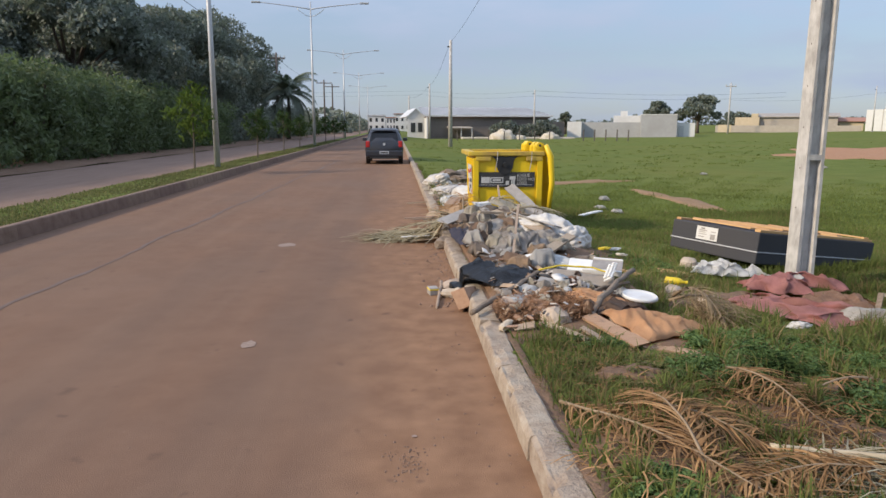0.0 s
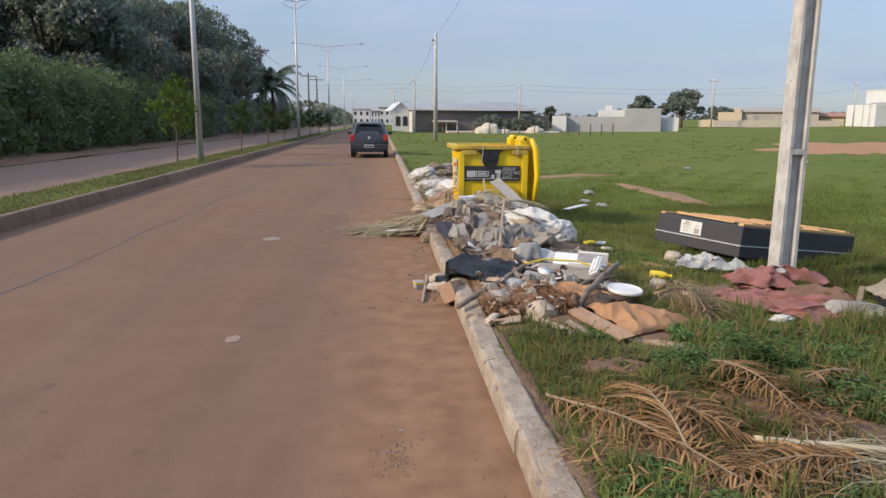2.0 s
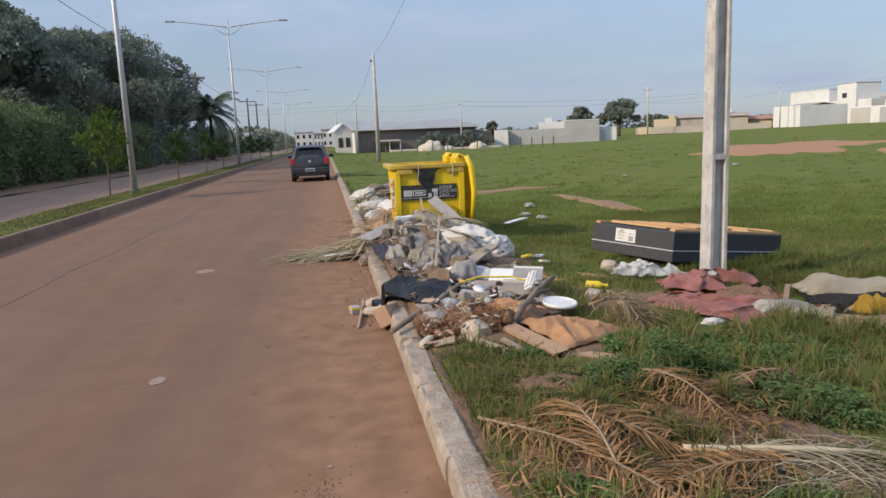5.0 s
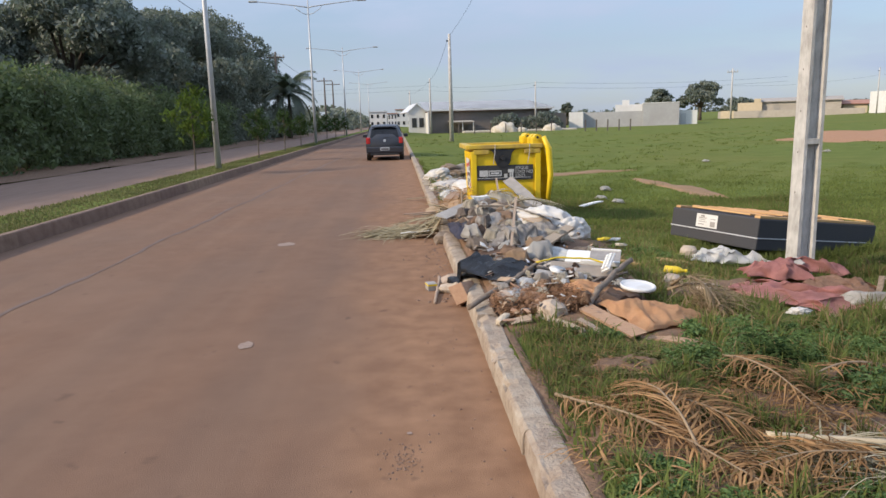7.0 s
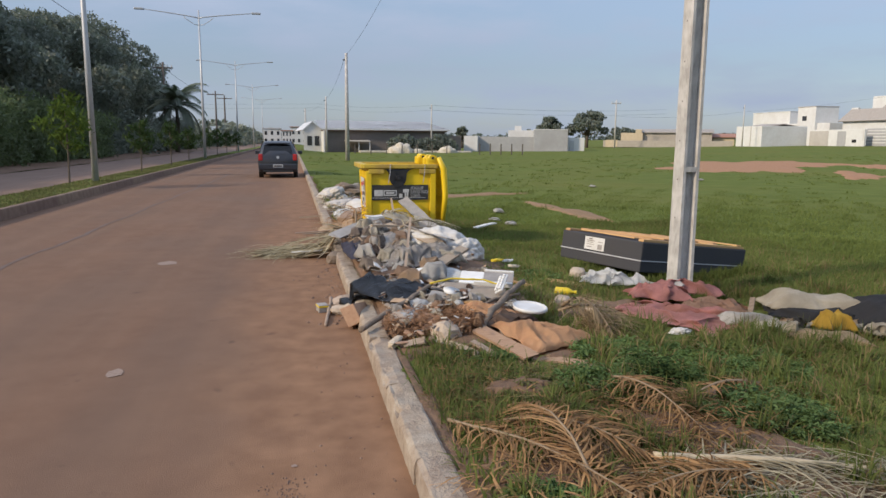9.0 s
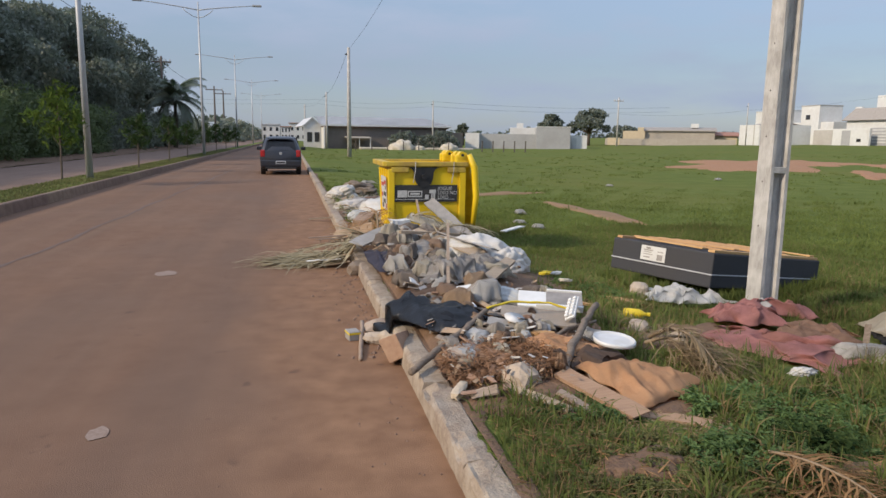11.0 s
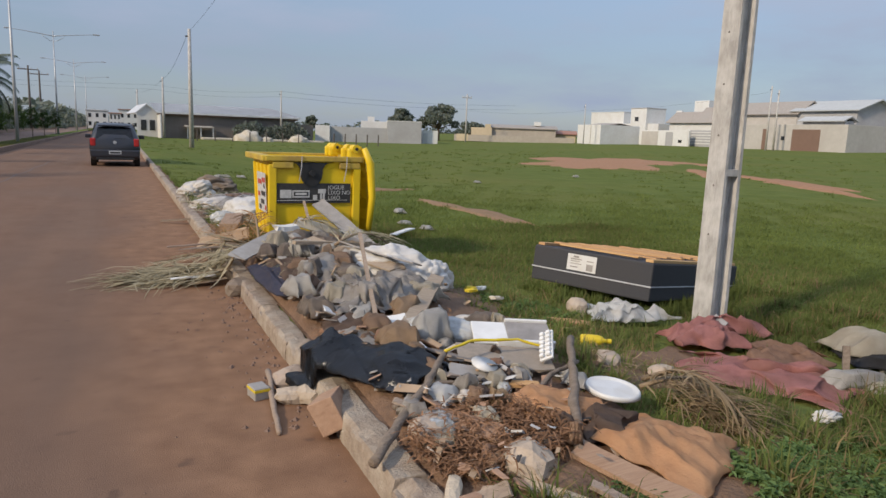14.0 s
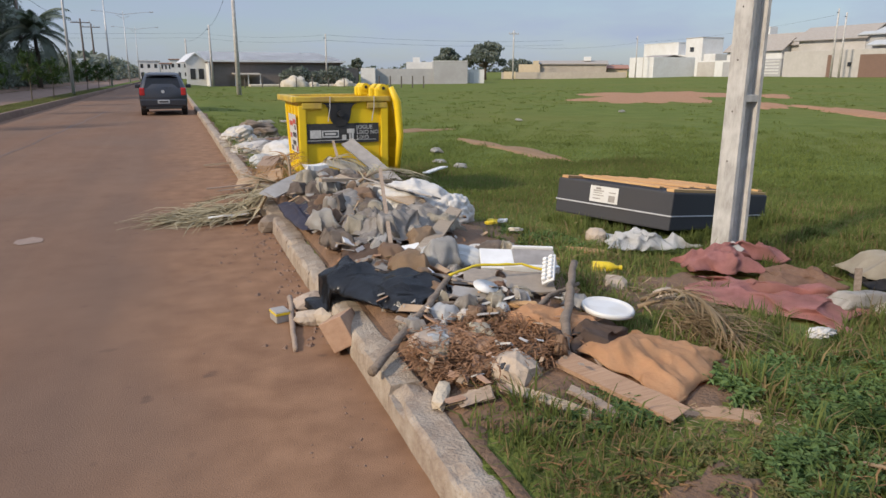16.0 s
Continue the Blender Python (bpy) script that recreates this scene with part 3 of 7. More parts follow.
# ---- poles and lamps ----
def taper_pole(w0, w1, d0, d1, h, groove=True):
    """Double-T concrete pole: two flanges and a sunken web, closed bands across the web here and there."""
    f = 0.66
    bm = bmesh.new()
    def ring(z):
        k = z / h
        w, d = w0 + (w1 - w0) * k, d0 + (d1 - d0) * k
        a, b, g = w / 2, d / 2, d * 0.33
        p = [(-a, -b), (-a * f, -b), (-a * f + 0.012, -b + g), (a * f - 0.012, -b + g), (a * f, -b), (a, -b), (a, b), (a * f, b), (a * f - 0.012, b - g), (-a * f + 0.012, b - g), (-a * f, b), (-a, b)]
        return [bm.verts.new((x, y, z)) for x, y in p]
    zs = [h * i / 12 for i in range(13)]
    rs = [ring(z) for z in zs]
    for u, v in zip(rs, rs[1:]):
        for k in range(12):
            bm.faces.new((u[k], u[(k + 1) % 12], v[(k + 1) % 12], v[k]))
    bm.faces.new(rs[-1])
    return bm

near_pole = empty("utility_pole", pose(4.32, 6.93, -0.14, 0, 0.1, 2), "grey double-T concrete utility pole standing in the grass", "pole")
part("shaft", taper_pole(0.205, 0.14, 0.20, 0.14, 10.5), M_CONC, near_pole)
for zz in (1.43, 3.3, 5.2, 7.1):
    k = zz / 10.5
    part("web_band", slab(-0.068 + 0.02 * k, 0.068 - 0.02 * k, -0.098 + 0.025 * k, 0.0, zz - 0.03, zz + 0.03, 0.006), M_CONC, near_pole)


# dark discs on the face paint the shade inside the pole's small holes
for i in range(14):
    zz = 0.9 + i * 0.42
    xf = -(0.205 - 0.065 * zz / 10.5) / 2
    part("hole", tube([(xf - 0.001, 0.01, zz), (xf + 0.02, 0.01, zz)], 0.009, 8), M_WOODPOLE, near_pole)


def small_pole(name, x, y, h, r, label, cross=0.0, material=M_CONC, tilt=0.0):
    e = empty(name, pose(x, y, float(ground_z(x, y)) - 0.05 if x > 0.7 else 0, tilt, tilt, 0), label, "pole", "distant utility poles")
    part("shaft", tube([(0, 0, 0), (0, 0, h)], [r, r * 0.62], 8), material, e, smooth=True)
    if cross:
        part("crossarm", slab(-cross, cross, -0.07, 0.07, h - 0.75, h - 0.6, 0.01), material, e)
        for i in (-0.9, -0.3, 0.3, 0.9):
            part("insulator", tube([(i * cross, 0, h - 0.6), (i * cross, 0, h - 0.35)], [0.07, 0.05], 6), M_CONC, e)
    else:
        part("bracket", slab(-0.30, 0.0, -0.05, 0.05, h - 0.6, h - 0.5, 0.01), M_WIRE, e)
    return e

small_pole("utility_pole", 4.70, 60.0, 9.0, 0.19, "slim grey concrete pole at the field edge")
small_pole("utility_pole", 4.9, 101.0, 7.9, 0.17, "slim grey concrete pole at the field edge")
small_pole("utility_pole", 2.9, 150.0, 8.2, 0.20, "slim grey concrete pole far along the road")
small_pole("utility_pole", 20.3, 101.5, 7.1, 0.14, "slim grey concrete pole before the warehouse", 0.0)
small_pole("utility_pole", -15.0, 91.0, 10.8, 0.2, "dark wooden pole with a crossarm before the trees", 1.1, M_WOODPOLE)
small_pole("utility_pole", -14.5, 145.0, 11.0, 0.22, "dark wooden pole with a crossarm beside the far road", 1.6, M_WOODPOLE)
small_pole("utility_pole", -14.0, 158.0, 11.0, 0.22, "dark wooden pole with a crossarm beside the far road", 1.6, M_WOODPOLE)


def street_lamp(y, first=False):
    e = empty("street_lamp", pose(-6.25, y, 0.14), "tall galvanised street lamp with two long arms on the median", "street lamp", "street lamps on the median")
    part("pole", tube([(0, 0, 0), (0, 0, 4.5), (0, 0, 10.6)], [0.105, 0.085, 0.05], 10), M_GALV, e, smooth=True)
    part("base_plate", slab(-0.18, 0.18, -0.18, 0.18, 0, 0.03, 0.005), M_GALV, e)
    for s in (-1, 1):
        pts = [(s * 4.0 * u, 0, 10.05 + 0.50 * u ** 0.8) for u in (0, 0.08, 0.2, 0.4, 0.6, 0.8, 1.0)]
        a = part("arm", tube(pts, [0.045, 0.045, 0.042, 0.038, 0.034, 0.03, 0.028], 8), M_GALV, e, smooth=True)
        part("brace", tube([(0, 0, 9.55), (s * 0.35, 0, 9.62), (s * 0.85, 0, 9.95), (s * 1.0, 0, 10.12)], 0.025, 6), M_GALV, e, smooth=True)
        part("lantern", slab(s * 4.0 - 0.32, s * 4.0 + 0.32, -0.13, 0.13, 10.47, 10.60, 0.035), M_GALV, a, "flat grey lamp head")
for yy in (24.6, 54.0, 86.5, 122.0, 160.0):
    street_lamp(yy)


def cable(points, sag, r, label):
    out = []
    for (a, b) in zip(points, points[1:]):
        for i in range(13):
            u = i / 12
            p = Vector(a).lerp(Vector(b), u)
            p.z -= sag * 4 * u * (1 - u)
            out.append(p)
    ob = part("power_line", tube(out, r, 4), M_WIRE)
    return tagged(ob, label, "cable")
cable([(4.30, 6.97, 9.9), (4.62, 60, 8.6)], 0.9, 0.008, "thin black cable sagging between the poles")
cable([(4.62, 60, 8.6), (4.9, 101, 7.5), (2.9, 150, 7.8)], 0.7, 0.012, "thin black cable sagging between the poles")
for dz in (0, 0.7):
    cable([(-70, 150, 8.2 + dz), (4.9, 125, 7.2 + dz), (20.3, 101.5, 6.1 + dz), (62, 108, 6.4 + dz)], 0.5, 0.012, "dark cable crossing before the horizon")
cable([(-15, 91, 10.2), (-14.5, 145, 10.4)], 0.8, 0.02, "dark cable along the far road")
cable([(-15.4, 20, 12.6), (-15, 91, 10.2)], 0.9, 0.02, "dark cable along the far road")


# ---- waste container ----
def container():
    X0, X1, Y0, Y1, ZB, ZT = 1.17, 2.22, 10.45, 11.60, 0.30, 1.20
    cx, cy = (X0 + X1) / 2, (Y0 + Y1) / 2
    gz = float(ground_z(cx, cy))
    e = empty("waste_container", pose(cx, cy, gz), "dirty yellow plastic waste container with its lid hanging open", "waste container")
    zb, zt = ZB - gz, ZT - gz
    hx, hy = (X1 - X0) / 2, (Y1 - Y0) / 2
    # hollow tapered tub
    bm = bmesh.new()
    def loop(kx, ky, z, r=0.07):
        out = []
        for sx, sy in ((-1, -1), (1, -1), (1, 1), (-1, 1)):
            for j in range(4):
                a = j / 3 * math.pi / 2
                ca, sa = math.cos(a), math.sin(a)
                if (sx, sy) == (-1, -1): dx, dy = -ca, -sa
                elif (sx, sy) == (1, -1): dx, dy = sa, -ca
                elif (sx, sy) == (1, 1): dx, dy = ca, sa
                else: dx, dy = -sa, ca
                out.append(bm.verts.new((sx * (kx - r) + dx * r, sy * (ky - r) + dy * r, z)))
        return out
    L = [loop(hx * 0.90, hy * 0.88, zb - 0.03, 0.09), loop(hx * 0.935, hy * 0.92, zb), loop(hx * 0.955, hy * 0.94, zb + 0.30), loop(hx * 0.985, hy * 0.97, zt - 0.12), loop(hx, hy, zt),
         loop(hx - 0.03, hy - 0.03, zt), loop(hx * 0.90, hy * 0.88, zb + 0.03)]
    for u, v in zip(L, L[1:]):
        for k in range(16):
            bm.faces.new((u[k], u[(k + 1) % 16], v[(k + 1) % 16], v[k]))
    bm.faces.new(L[0][::-1])
    bm.faces.new(L[-1])
    bmesh.ops.recalc_face_normals(bm, faces=bm.faces)
    part("body", bm, M_YELLOW, e)
    # rim
    for nm, b in (("rim", slab(-hx - 0.05, hx + 0.03, -hy - 0.035, -hy + 0.02, zt - 0.035, zt + 0.028, 0.012)), ("rim", slab(-hx - 0.05, hx + 0.03, hy - 0.02, hy + 0.035, zt - 0.035, zt + 0.028, 0.012)),
                  ("rim", slab(-hx - 0.085, -hx + 0.02, -hy - 0.02, hy + 0.02, zt - 0.04, zt + 0.03, 0.014)), ("rim", slab(hx - 0.02, hx + 0.05, -hy - 0.02, hy + 0.02, zt - 0.04, zt + 0.025, 0.012))):
        part(nm, b, M_YDIRT, e, "scuffed yellow rim")
    # vertical corner and side ribs
    for sx in (-1, 1):
        part("corner_rib", slab(sx * hx * 0.94 - 0.045, sx * hx * 0.94 + 0.045, -hy - 0.004, -hy + 0.06, zb + 0.02, zt - 0.05, 0.012, pose(0, 0.02, 0, 2.2, 0, 0)), M_YELLOW, e)
    for yy in (-0.34, -0.1, 0.14, 0.38):
        part("side_rib", slab(-hx - 0.006, -hx + 0.04, yy - 0.035, yy + 0.035, zb + 0.04, zt - 0.06, 0.012, pose(0.035, 0, 0, 0, -2.6, 0)), M_YELLOW, e)
    # steel brackets under the rim
    for x0, x1 in ((-0.50, -0.26), (0.28, 0.53)):
        part("bracket", slab(x0, x1, -hy - 0.03, -hy + 0.02, zt - 0.115, zt - 0.045, 0.012), M_YDIRT, e, "rust-stained bracket")
    # black U-shaped trunnion shield on the end wall
    bm = bmesh.new()
    top, prof = zt - 0.045, []
    for i in range(25):
        u = i / 24
        if u < 0.22: x, z = -0.255 + 0.125 * (u / 0.22) ** 0.6, top - 0.075 * (u / 0.22) ** 2.0
        elif u > 0.78: x, z = 0.255 - 0.125 * ((1 - u) / 0.22) ** 0.6, top - 0.075 * ((1 - u) / 0.22) ** 2.0
        else:
            a = math.pi * (u - 0.22) / 0.56
            x, z = -0.130 * math.cos(a), top - 0.075 - 0.20 * math.sin(a) ** 0.75
        prof.append((x - 0.05, z))
    f0 = [bm.verts.new((x, -hy - 0.016, z)) for x, z in prof]
    f1 = [bm.verts.new((x, -hy + 0.035, z)) for x, z in prof]
    bm.faces.new(f0)
    for k in range(len(prof)):
        bm.faces.new((f0[k], f1[k], f1[(k + 1) % len(prof)], f0[(k + 1) % len(prof)]))
    bmesh.ops.recalc_face_normals(bm, faces=bm.faces)
    sh = part("trunnion_shield", bm, M_BLACK, e, "black U-shaped end shield")
    part("trunnion", tube([(-0.05, -hy - 0.07, zt - 0.17), (-0.05, -hy, zt - 0.17)], 0.035, 12), M_BLACK, sh)
    # sticker with its panels and words
    yf = -hy + 0.018
    lean = pose(0, 0, 0, -2.3, 0, 0)
    def flat(x0, x1, z0, z1, dy):
        return slab(x0, x1, 0, 0.003, z0, z1, 0, pose(0, yf - dy, zt - 0.40, 2.6, 0, 0))
    st = part("sticker", flat(-0.505, 0.42, -0.115, 0.115, 0.016), M_STICKER, e, "scuffed black sticker with white print")
    part("print_panel", flat(-0.41, -0.28, -0.055, 0.04, 0.020), M_STWHITE, st)
    part("print_panel", flat(-0.27, -0.07, -0.05, 0.035, 0.020), M_STWHITE, st)
    part("print_panel", flat(-0.255, -0.085, -0.030, 0.018, 0.0225), M_STICKER, st)
    part("print_panel", flat(-0.235, -0.105, -0.018, 0.006, 0.025), M_STWHITE, st)
    part("print_panel", flat(0.055, 0.075, -0.08, 0.045, 0.020), M_STWHITE, st)
    part("print_panel", flat(0.085, 0.11, -0.08, 0.045, 0.020), M_STWHITE, st)
    part("print_panel", flat(0.03, 0.12, 0.0, 0.05, 0.0205), M_STWHITE, st)
    part("print_panel", flat(-0.03, 0.02, -0.085, -0.02, 0.020), M_STWHITE, st)
    part("print_panel", flat(-0.46, 0.38, -0.085, -0.079, 0.020), M_STWHITE, st)
    for i, word in enumerate(("JOGUE", "LIXO NO", "LIXO")):
        cu = bpy.data.curves.new("lettering", 'FONT')
        cu.body, cu.size, cu.extrude = word, 0.066, 0.001
        cu.materials.append(M_STWHITE)
        w = new("lettering", cu)
        w.parent = st
        w.matrix_basis = pose(0.145, yf - 0.021 + 0.0025 * (1 - i), zt - 0.40 + 0.045 - i * 0.06, 92.6, 0, 0)
    # poster on the side wall
    sd = part("side_sticker", slab(-hx - 0.012, -hx - 0.009, -0.42, 0.10, zt - 0.62, zt - 0.16, 0, pose(0.03, 0, 0, 0, -2.6, 0)), M_STWHITE, e, "torn printed paper on the side")
    for k, (a, b, z) in enumerate(((-0.40, -0.22, 0.24), (-0.36, -0.30, 0.31), (-0.18, 0.04, 0.27), (-0.38, -0.15, 0.40), (-0.05, 0.06, 0.42), (-0.30, -0.1, 0.50), (-0.40, -0.33, 0.56), (-0.1, 0.02, 0.57))):
        part("print_bar", slab(-hx - 0.016, -hx - 0.0125, a, b, zt - z - 0.03, zt - z + 0.025, 0, pose(0.03, 0, 0, 0, -2.6, 0)), M_STRED if k % 2 == 0 else M_STICKER, sd)
    # open lid hanging down the back, with ribs and hinge knuckles
    bm = bmesh.new()
    n = 9
    rows = []
    for j in range(n):
        u = j / (n - 1)
        x = hx + 0.02 + 0.11 * math.sin(u * 2.2) + (0.02 if j % 2 else 0)
        z = zt + 0.15 - u * 1.02
        rows.append([bm.verts.new((x + 0.02 * math.sin(i * 1.6), -hy - 0.01 + (2 * hy + 0.02) * i / 6, z)) for i in range(7)])
    for u, v in zip(rows, rows[1:]):
        for k in range(6):
            bm.faces.new((u[k], v[k], v[k + 1], u[k + 1]))
    bmesh.ops.solidify(bm, geom=bm.faces, thickness=-0.035)
    bmesh.ops.recalc_face_normals(bm, faces=bm.faces)
    lid = part("lid", bm, M_YELLOW, e, "yellow lid folded back and hanging down", smooth=False)
    part("lid_edge", tube([(hx + 0.05, -hy - 0.02, zt + 0.13), (hx + 0.13, -hy - 0.02, zt - 0.05), (hx + 0.16, -hy - 0.02, zt - 0.45), (hx + 0.12, -hy - 0.02, zt - 0.86)], [0.035, 0.05, 0.045, 0.035], 8), M_YELLOW, lid, smooth=True)
    for yy in (-hy + 0.06, -hy + 0.32, 0.30, hy - 0.1):
        part("hinge", join(slab(hx - 0.13, hx + 0.06, yy - 0.05, yy + 0.05, zt + 0.0, zt + 0.13, 0.03), tube([(hx - 0.04, yy - 0.075, zt + 0.12), (hx - 0.04, yy + 0.075, zt + 0.12)], 0.05, 12)), M_YELLOW, e, smooth=False)
        part("hinge_pin", tube([(hx - 0.04, yy - 0.085, zt + 0.12), (hx - 0.04, yy + 0.085, zt + 0.12)], 0.02, 10), M_BLACK, e)
    # cords hanging over the rim
    for x in (-0.17, 0.36):
        part("cord", tube([(x, -hy - 0.045, zt + 0.03), (x - 0.005, -hy - 0.05, zt - 0.1), (x - 0.03, -hy - 0.035, zt - 0.26)], 0.005, 5), M_STRAP, e)
    # wheels and castors
    for sx in (-1, 1):
        for sy in (-1, 1):
            w = part("wheel", tube([(sx * (hx - 0.2) - 0.03, sy * (hy - 0.2), 0.1), (sx * (hx - 0.2) + 0.03, sy * (hy - 0.2), 0.1)], 0.1, 16), M_TYRE, e, "black castor wheel")
            part("fork", slab(sx * (hx - 0.2) - 0.045, sx * (hx - 0.2) + 0.045, sy * (hy - 0.2) - 0.03, sy * (hy - 0.2) + 0.03, 0.19, zb, 0.005), M_GALV, w)
    return e
container()


# ---- bed base ----
def bed_base():
    """Local x runs along the short end that carries the label, y along the length."""
    A, B = Vector((3.62, 8.76, 0)), Vector((4.12, 7.48, 0))
    d = (B - A).normalized()
    yaw = math.degrees(math.atan2(d.y, d.x))
    m = pose(A.x, A.y, 0.035, 0, 0, yaw) @ pose(0, 0, 0, -7.2, 0, 0)
    e = empty("bed_base", m, "black fabric box bed base lying upside down in the grass", "bed base")
    W, Ln, H = 1.37, 2.13, 0.37
    part("frame_box", slab(0, W, 0, Ln, 0, H, 0.018), M_FABRIC, e)
    for a in ((-0.005, W + 0.005, -0.007, 0.0), (-0.005, W + 0.005, Ln, Ln + 0.007)):
        part("piping", slab(a[0], a[1], a[2], a[3], 0.135, 0.148, 0.002), M_STRAP, e)
    for a in ((-0.007, 0.0), (W, W + 0.007)):
        part("piping", slab(a[0], a[1], 0, Ln, 0.135, 0.148, 0.002), M_STRAP, e)
    lb = part("label", slab(0.43, 0.77, -0.006, -0.002, 0.17, 0.335), M_LID, e, "white printed paper label")
    for x0, x1, z0, z1 in ((0.47, 0.60, 0.28, 0.292), (0.47, 0.58, 0.26, 0.268), (0.47, 0.60, 0.235, 0.243), (0.66, 0.735, 0.185, 0.25), (0.66, 0.74, 0.275, 0.285), (0.47, 0.56, 0.20, 0.212), (0.50, 0.56, 0.30, 0.32)):
        part("print_bar", slab(x0, x1, -0.0085, -0.006, z0, z1), M_GREYP, lb)
    rnd = random.Random(5)
    # wooden frame and torn boards showing on top
    part("rail", slab(0.02, 0.10, 0.03, Ln - 0.03, H + 0.001, H + 0.03, 0.004), M_PINE, e, "bare pine rail")
    part("rail", slab(W - 0.10, W - 0.02, 0.03, Ln - 0.03, H + 0.001, H + 0.03, 0.004), M_PINE, e, "bare pine rail")
    for i in range(9):
        y = 0.05 + i * 0.245
        w = rnd.uniform(0.07, 0.10)
        part("slat", slab(rnd.uniform(0.03, 0.35), W - rnd.uniform(0.03, 0.25), y, y + w, H + 0.028, H + 0.046, 0.004, pose(0, 0, 0, 0, rnd.uniform(-0.5, 0.5), rnd.uniform(-2.5, 2.5))), M_PINE, e)
    return e
bed_base()


# ---- car ----
def car():
    """Small dark hatchback seen from behind; x across, y forwards from the tail."""
    e = empty("car", pose(-0.52, 29.9, 0), "dark dusty small hatchback parked at the kerb", "car")
    def section(y, w, zs):
        return y, w, zs
    # stations along the length: (y, half width at sill, half width at waist, half width at roof, floor, waist, top)
    st = [(0.00, 0.74, 0.76, 0.60, 0.36, 0.86, 0.93), (0.06, 0.78, 0.81, 0.63, 0.26, 0.90, 1.05), (0.22, 0.80, 0.825, 0.60, 0.24, 0.92, 1.36), (0.50, 0.81, 0.83, 0.58, 0.22, 0.93, 1.50),
          (1.20, 0.82, 0.83, 0.60, 0.20, 0.93, 1.54), (2.10, 0.82, 0.83, 0.58, 0.20, 0.93, 1.50), (2.75, 0.82, 0.82, 0.62, 0.20, 0.94, 1.10), (3.05, 0.81, 0.80, 0.66, 0.22, 0.92, 0.98), (3.65, 0.76, 0.74, 0.60, 0.26, 0.80, 0.84), (3.80, 0.66, 0.66, 0.5, 0.34, 0.66, 0.70)]
    bm = bmesh.new()
    rings = []
    for y, a, b, c, f, wz, tz in st:
        half = [(a * 0.9, f), (a, f + 0.12), (b, (f + wz) / 2 + 0.05), (b * 0.985, wz), ((b * 0.45 + c * 0.55), wz + (tz - wz) * 0.55), (c, tz - 0.03), (c * 0.55, tz)]
        ring = [bm.verts.new((x, y, z)) for x, z in half] + [bm.verts.new((-x, y, z)) for x, z in reversed(half)]
        rings.append(ring)
    for u, v in zip(rings, rings[1:]):
        n = len(u)
        for k in range(n):
            bm.faces.new((u[k], u[(k + 1) % n], v[(k + 1) % n], v[k]))
    bm.faces.new(rings[0][::-1])
    bm.faces.new(rings[-1])
    bmesh.ops.recalc_face_normals(bm, faces=bm.faces)
    part("body", bm, M_CAR, e, smooth=True)
    part("bumper", slab(-0.80, 0.80, -0.07, 0.14, 0.33, 0.60, 0.05), M_CAR, e)
    part("bumper_skirt", slab(-0.62, 0.62, -0.05, 0.1, 0.24, 0.335, 0.02), M_BLACK, e)
    # rear window follows the tailgate's slope
    bm = bmesh.new()
    vs = [bm.verts.new(p) for p in ((-0.62, 0.035, 0.98), (0.62, 0.035, 0.98), (0.53, 0.21, 1.375), (-0.53, 0.21, 1.375))]
    bm.faces.new(vs)
    bmesh.ops.solidify(bm, geom=bm.faces, thickness=0.03)
    part("rear_window", bm, M_GLASS, e)
    for s in (-1, 1):
        part("tail_light", slab(s * 0.70 - 0.09, s * 0.70 + 0.09, -0.015, 0.14, 0.72, 1.0, 0.04), M_REDL, e, "red tail light")
        part("mirror", slab(s * 0.94 - 0.10, s * 0.94 + 0.10, 2.55, 2.66, 0.95, 1.10, 0.03), M_CAR, e)
        part("side_window", slab(s * 0.735 - 0.012, s * 0.735 + 0.012, 0.7, 2.2, 0.98, 1.36, 0.01, pose(s * 0.24, 0, 0.06, 0, -s * 14, 0)), M_GLASS, e)
        for yy in (0.62, 3.05):
            w = part("wheel", tube([(s * 0.62, yy, 0.30), (s * 0.80, yy, 0.30)], 0.30, 20), M_TYRE, e, smooth=False)
            part("rim", tube([(s * 0.78, yy, 0.30), (s * 0.812, yy, 0.30)], 0.18, 14), M_GALV, w)
    pl = part("number_plate", slab(-0.20, 0.20, -0.085, -0.07, 0.44, 0.57, 0.004), M_PLATE, e)
    part("print_bar", slab(-0.16, 0.16, -0.089, -0.0855, 0.47, 0.53), M_STICKER, pl)
    part("badge", tube([(0, -0.012, 0.86), (0, 0.03, 0.86)], 0.06, 16), M_GALV, e, "round chrome badge")
    part("spoiler", slab(-0.52, 0.52, 0.10, 0.34, 1.42, 1.46, 0.015), M_CAR, e)
    part("wiper", slab(-0.03, 0.34, 0.02, 0.04, 0.985, 1.0, 0.004), M_BLACK, e)
    return e
car()


# ---- buildings ----
def polar(bearing, dist):
    a = radians(bearing)
    return dist * math.sin(a), dist * math.cos(a)

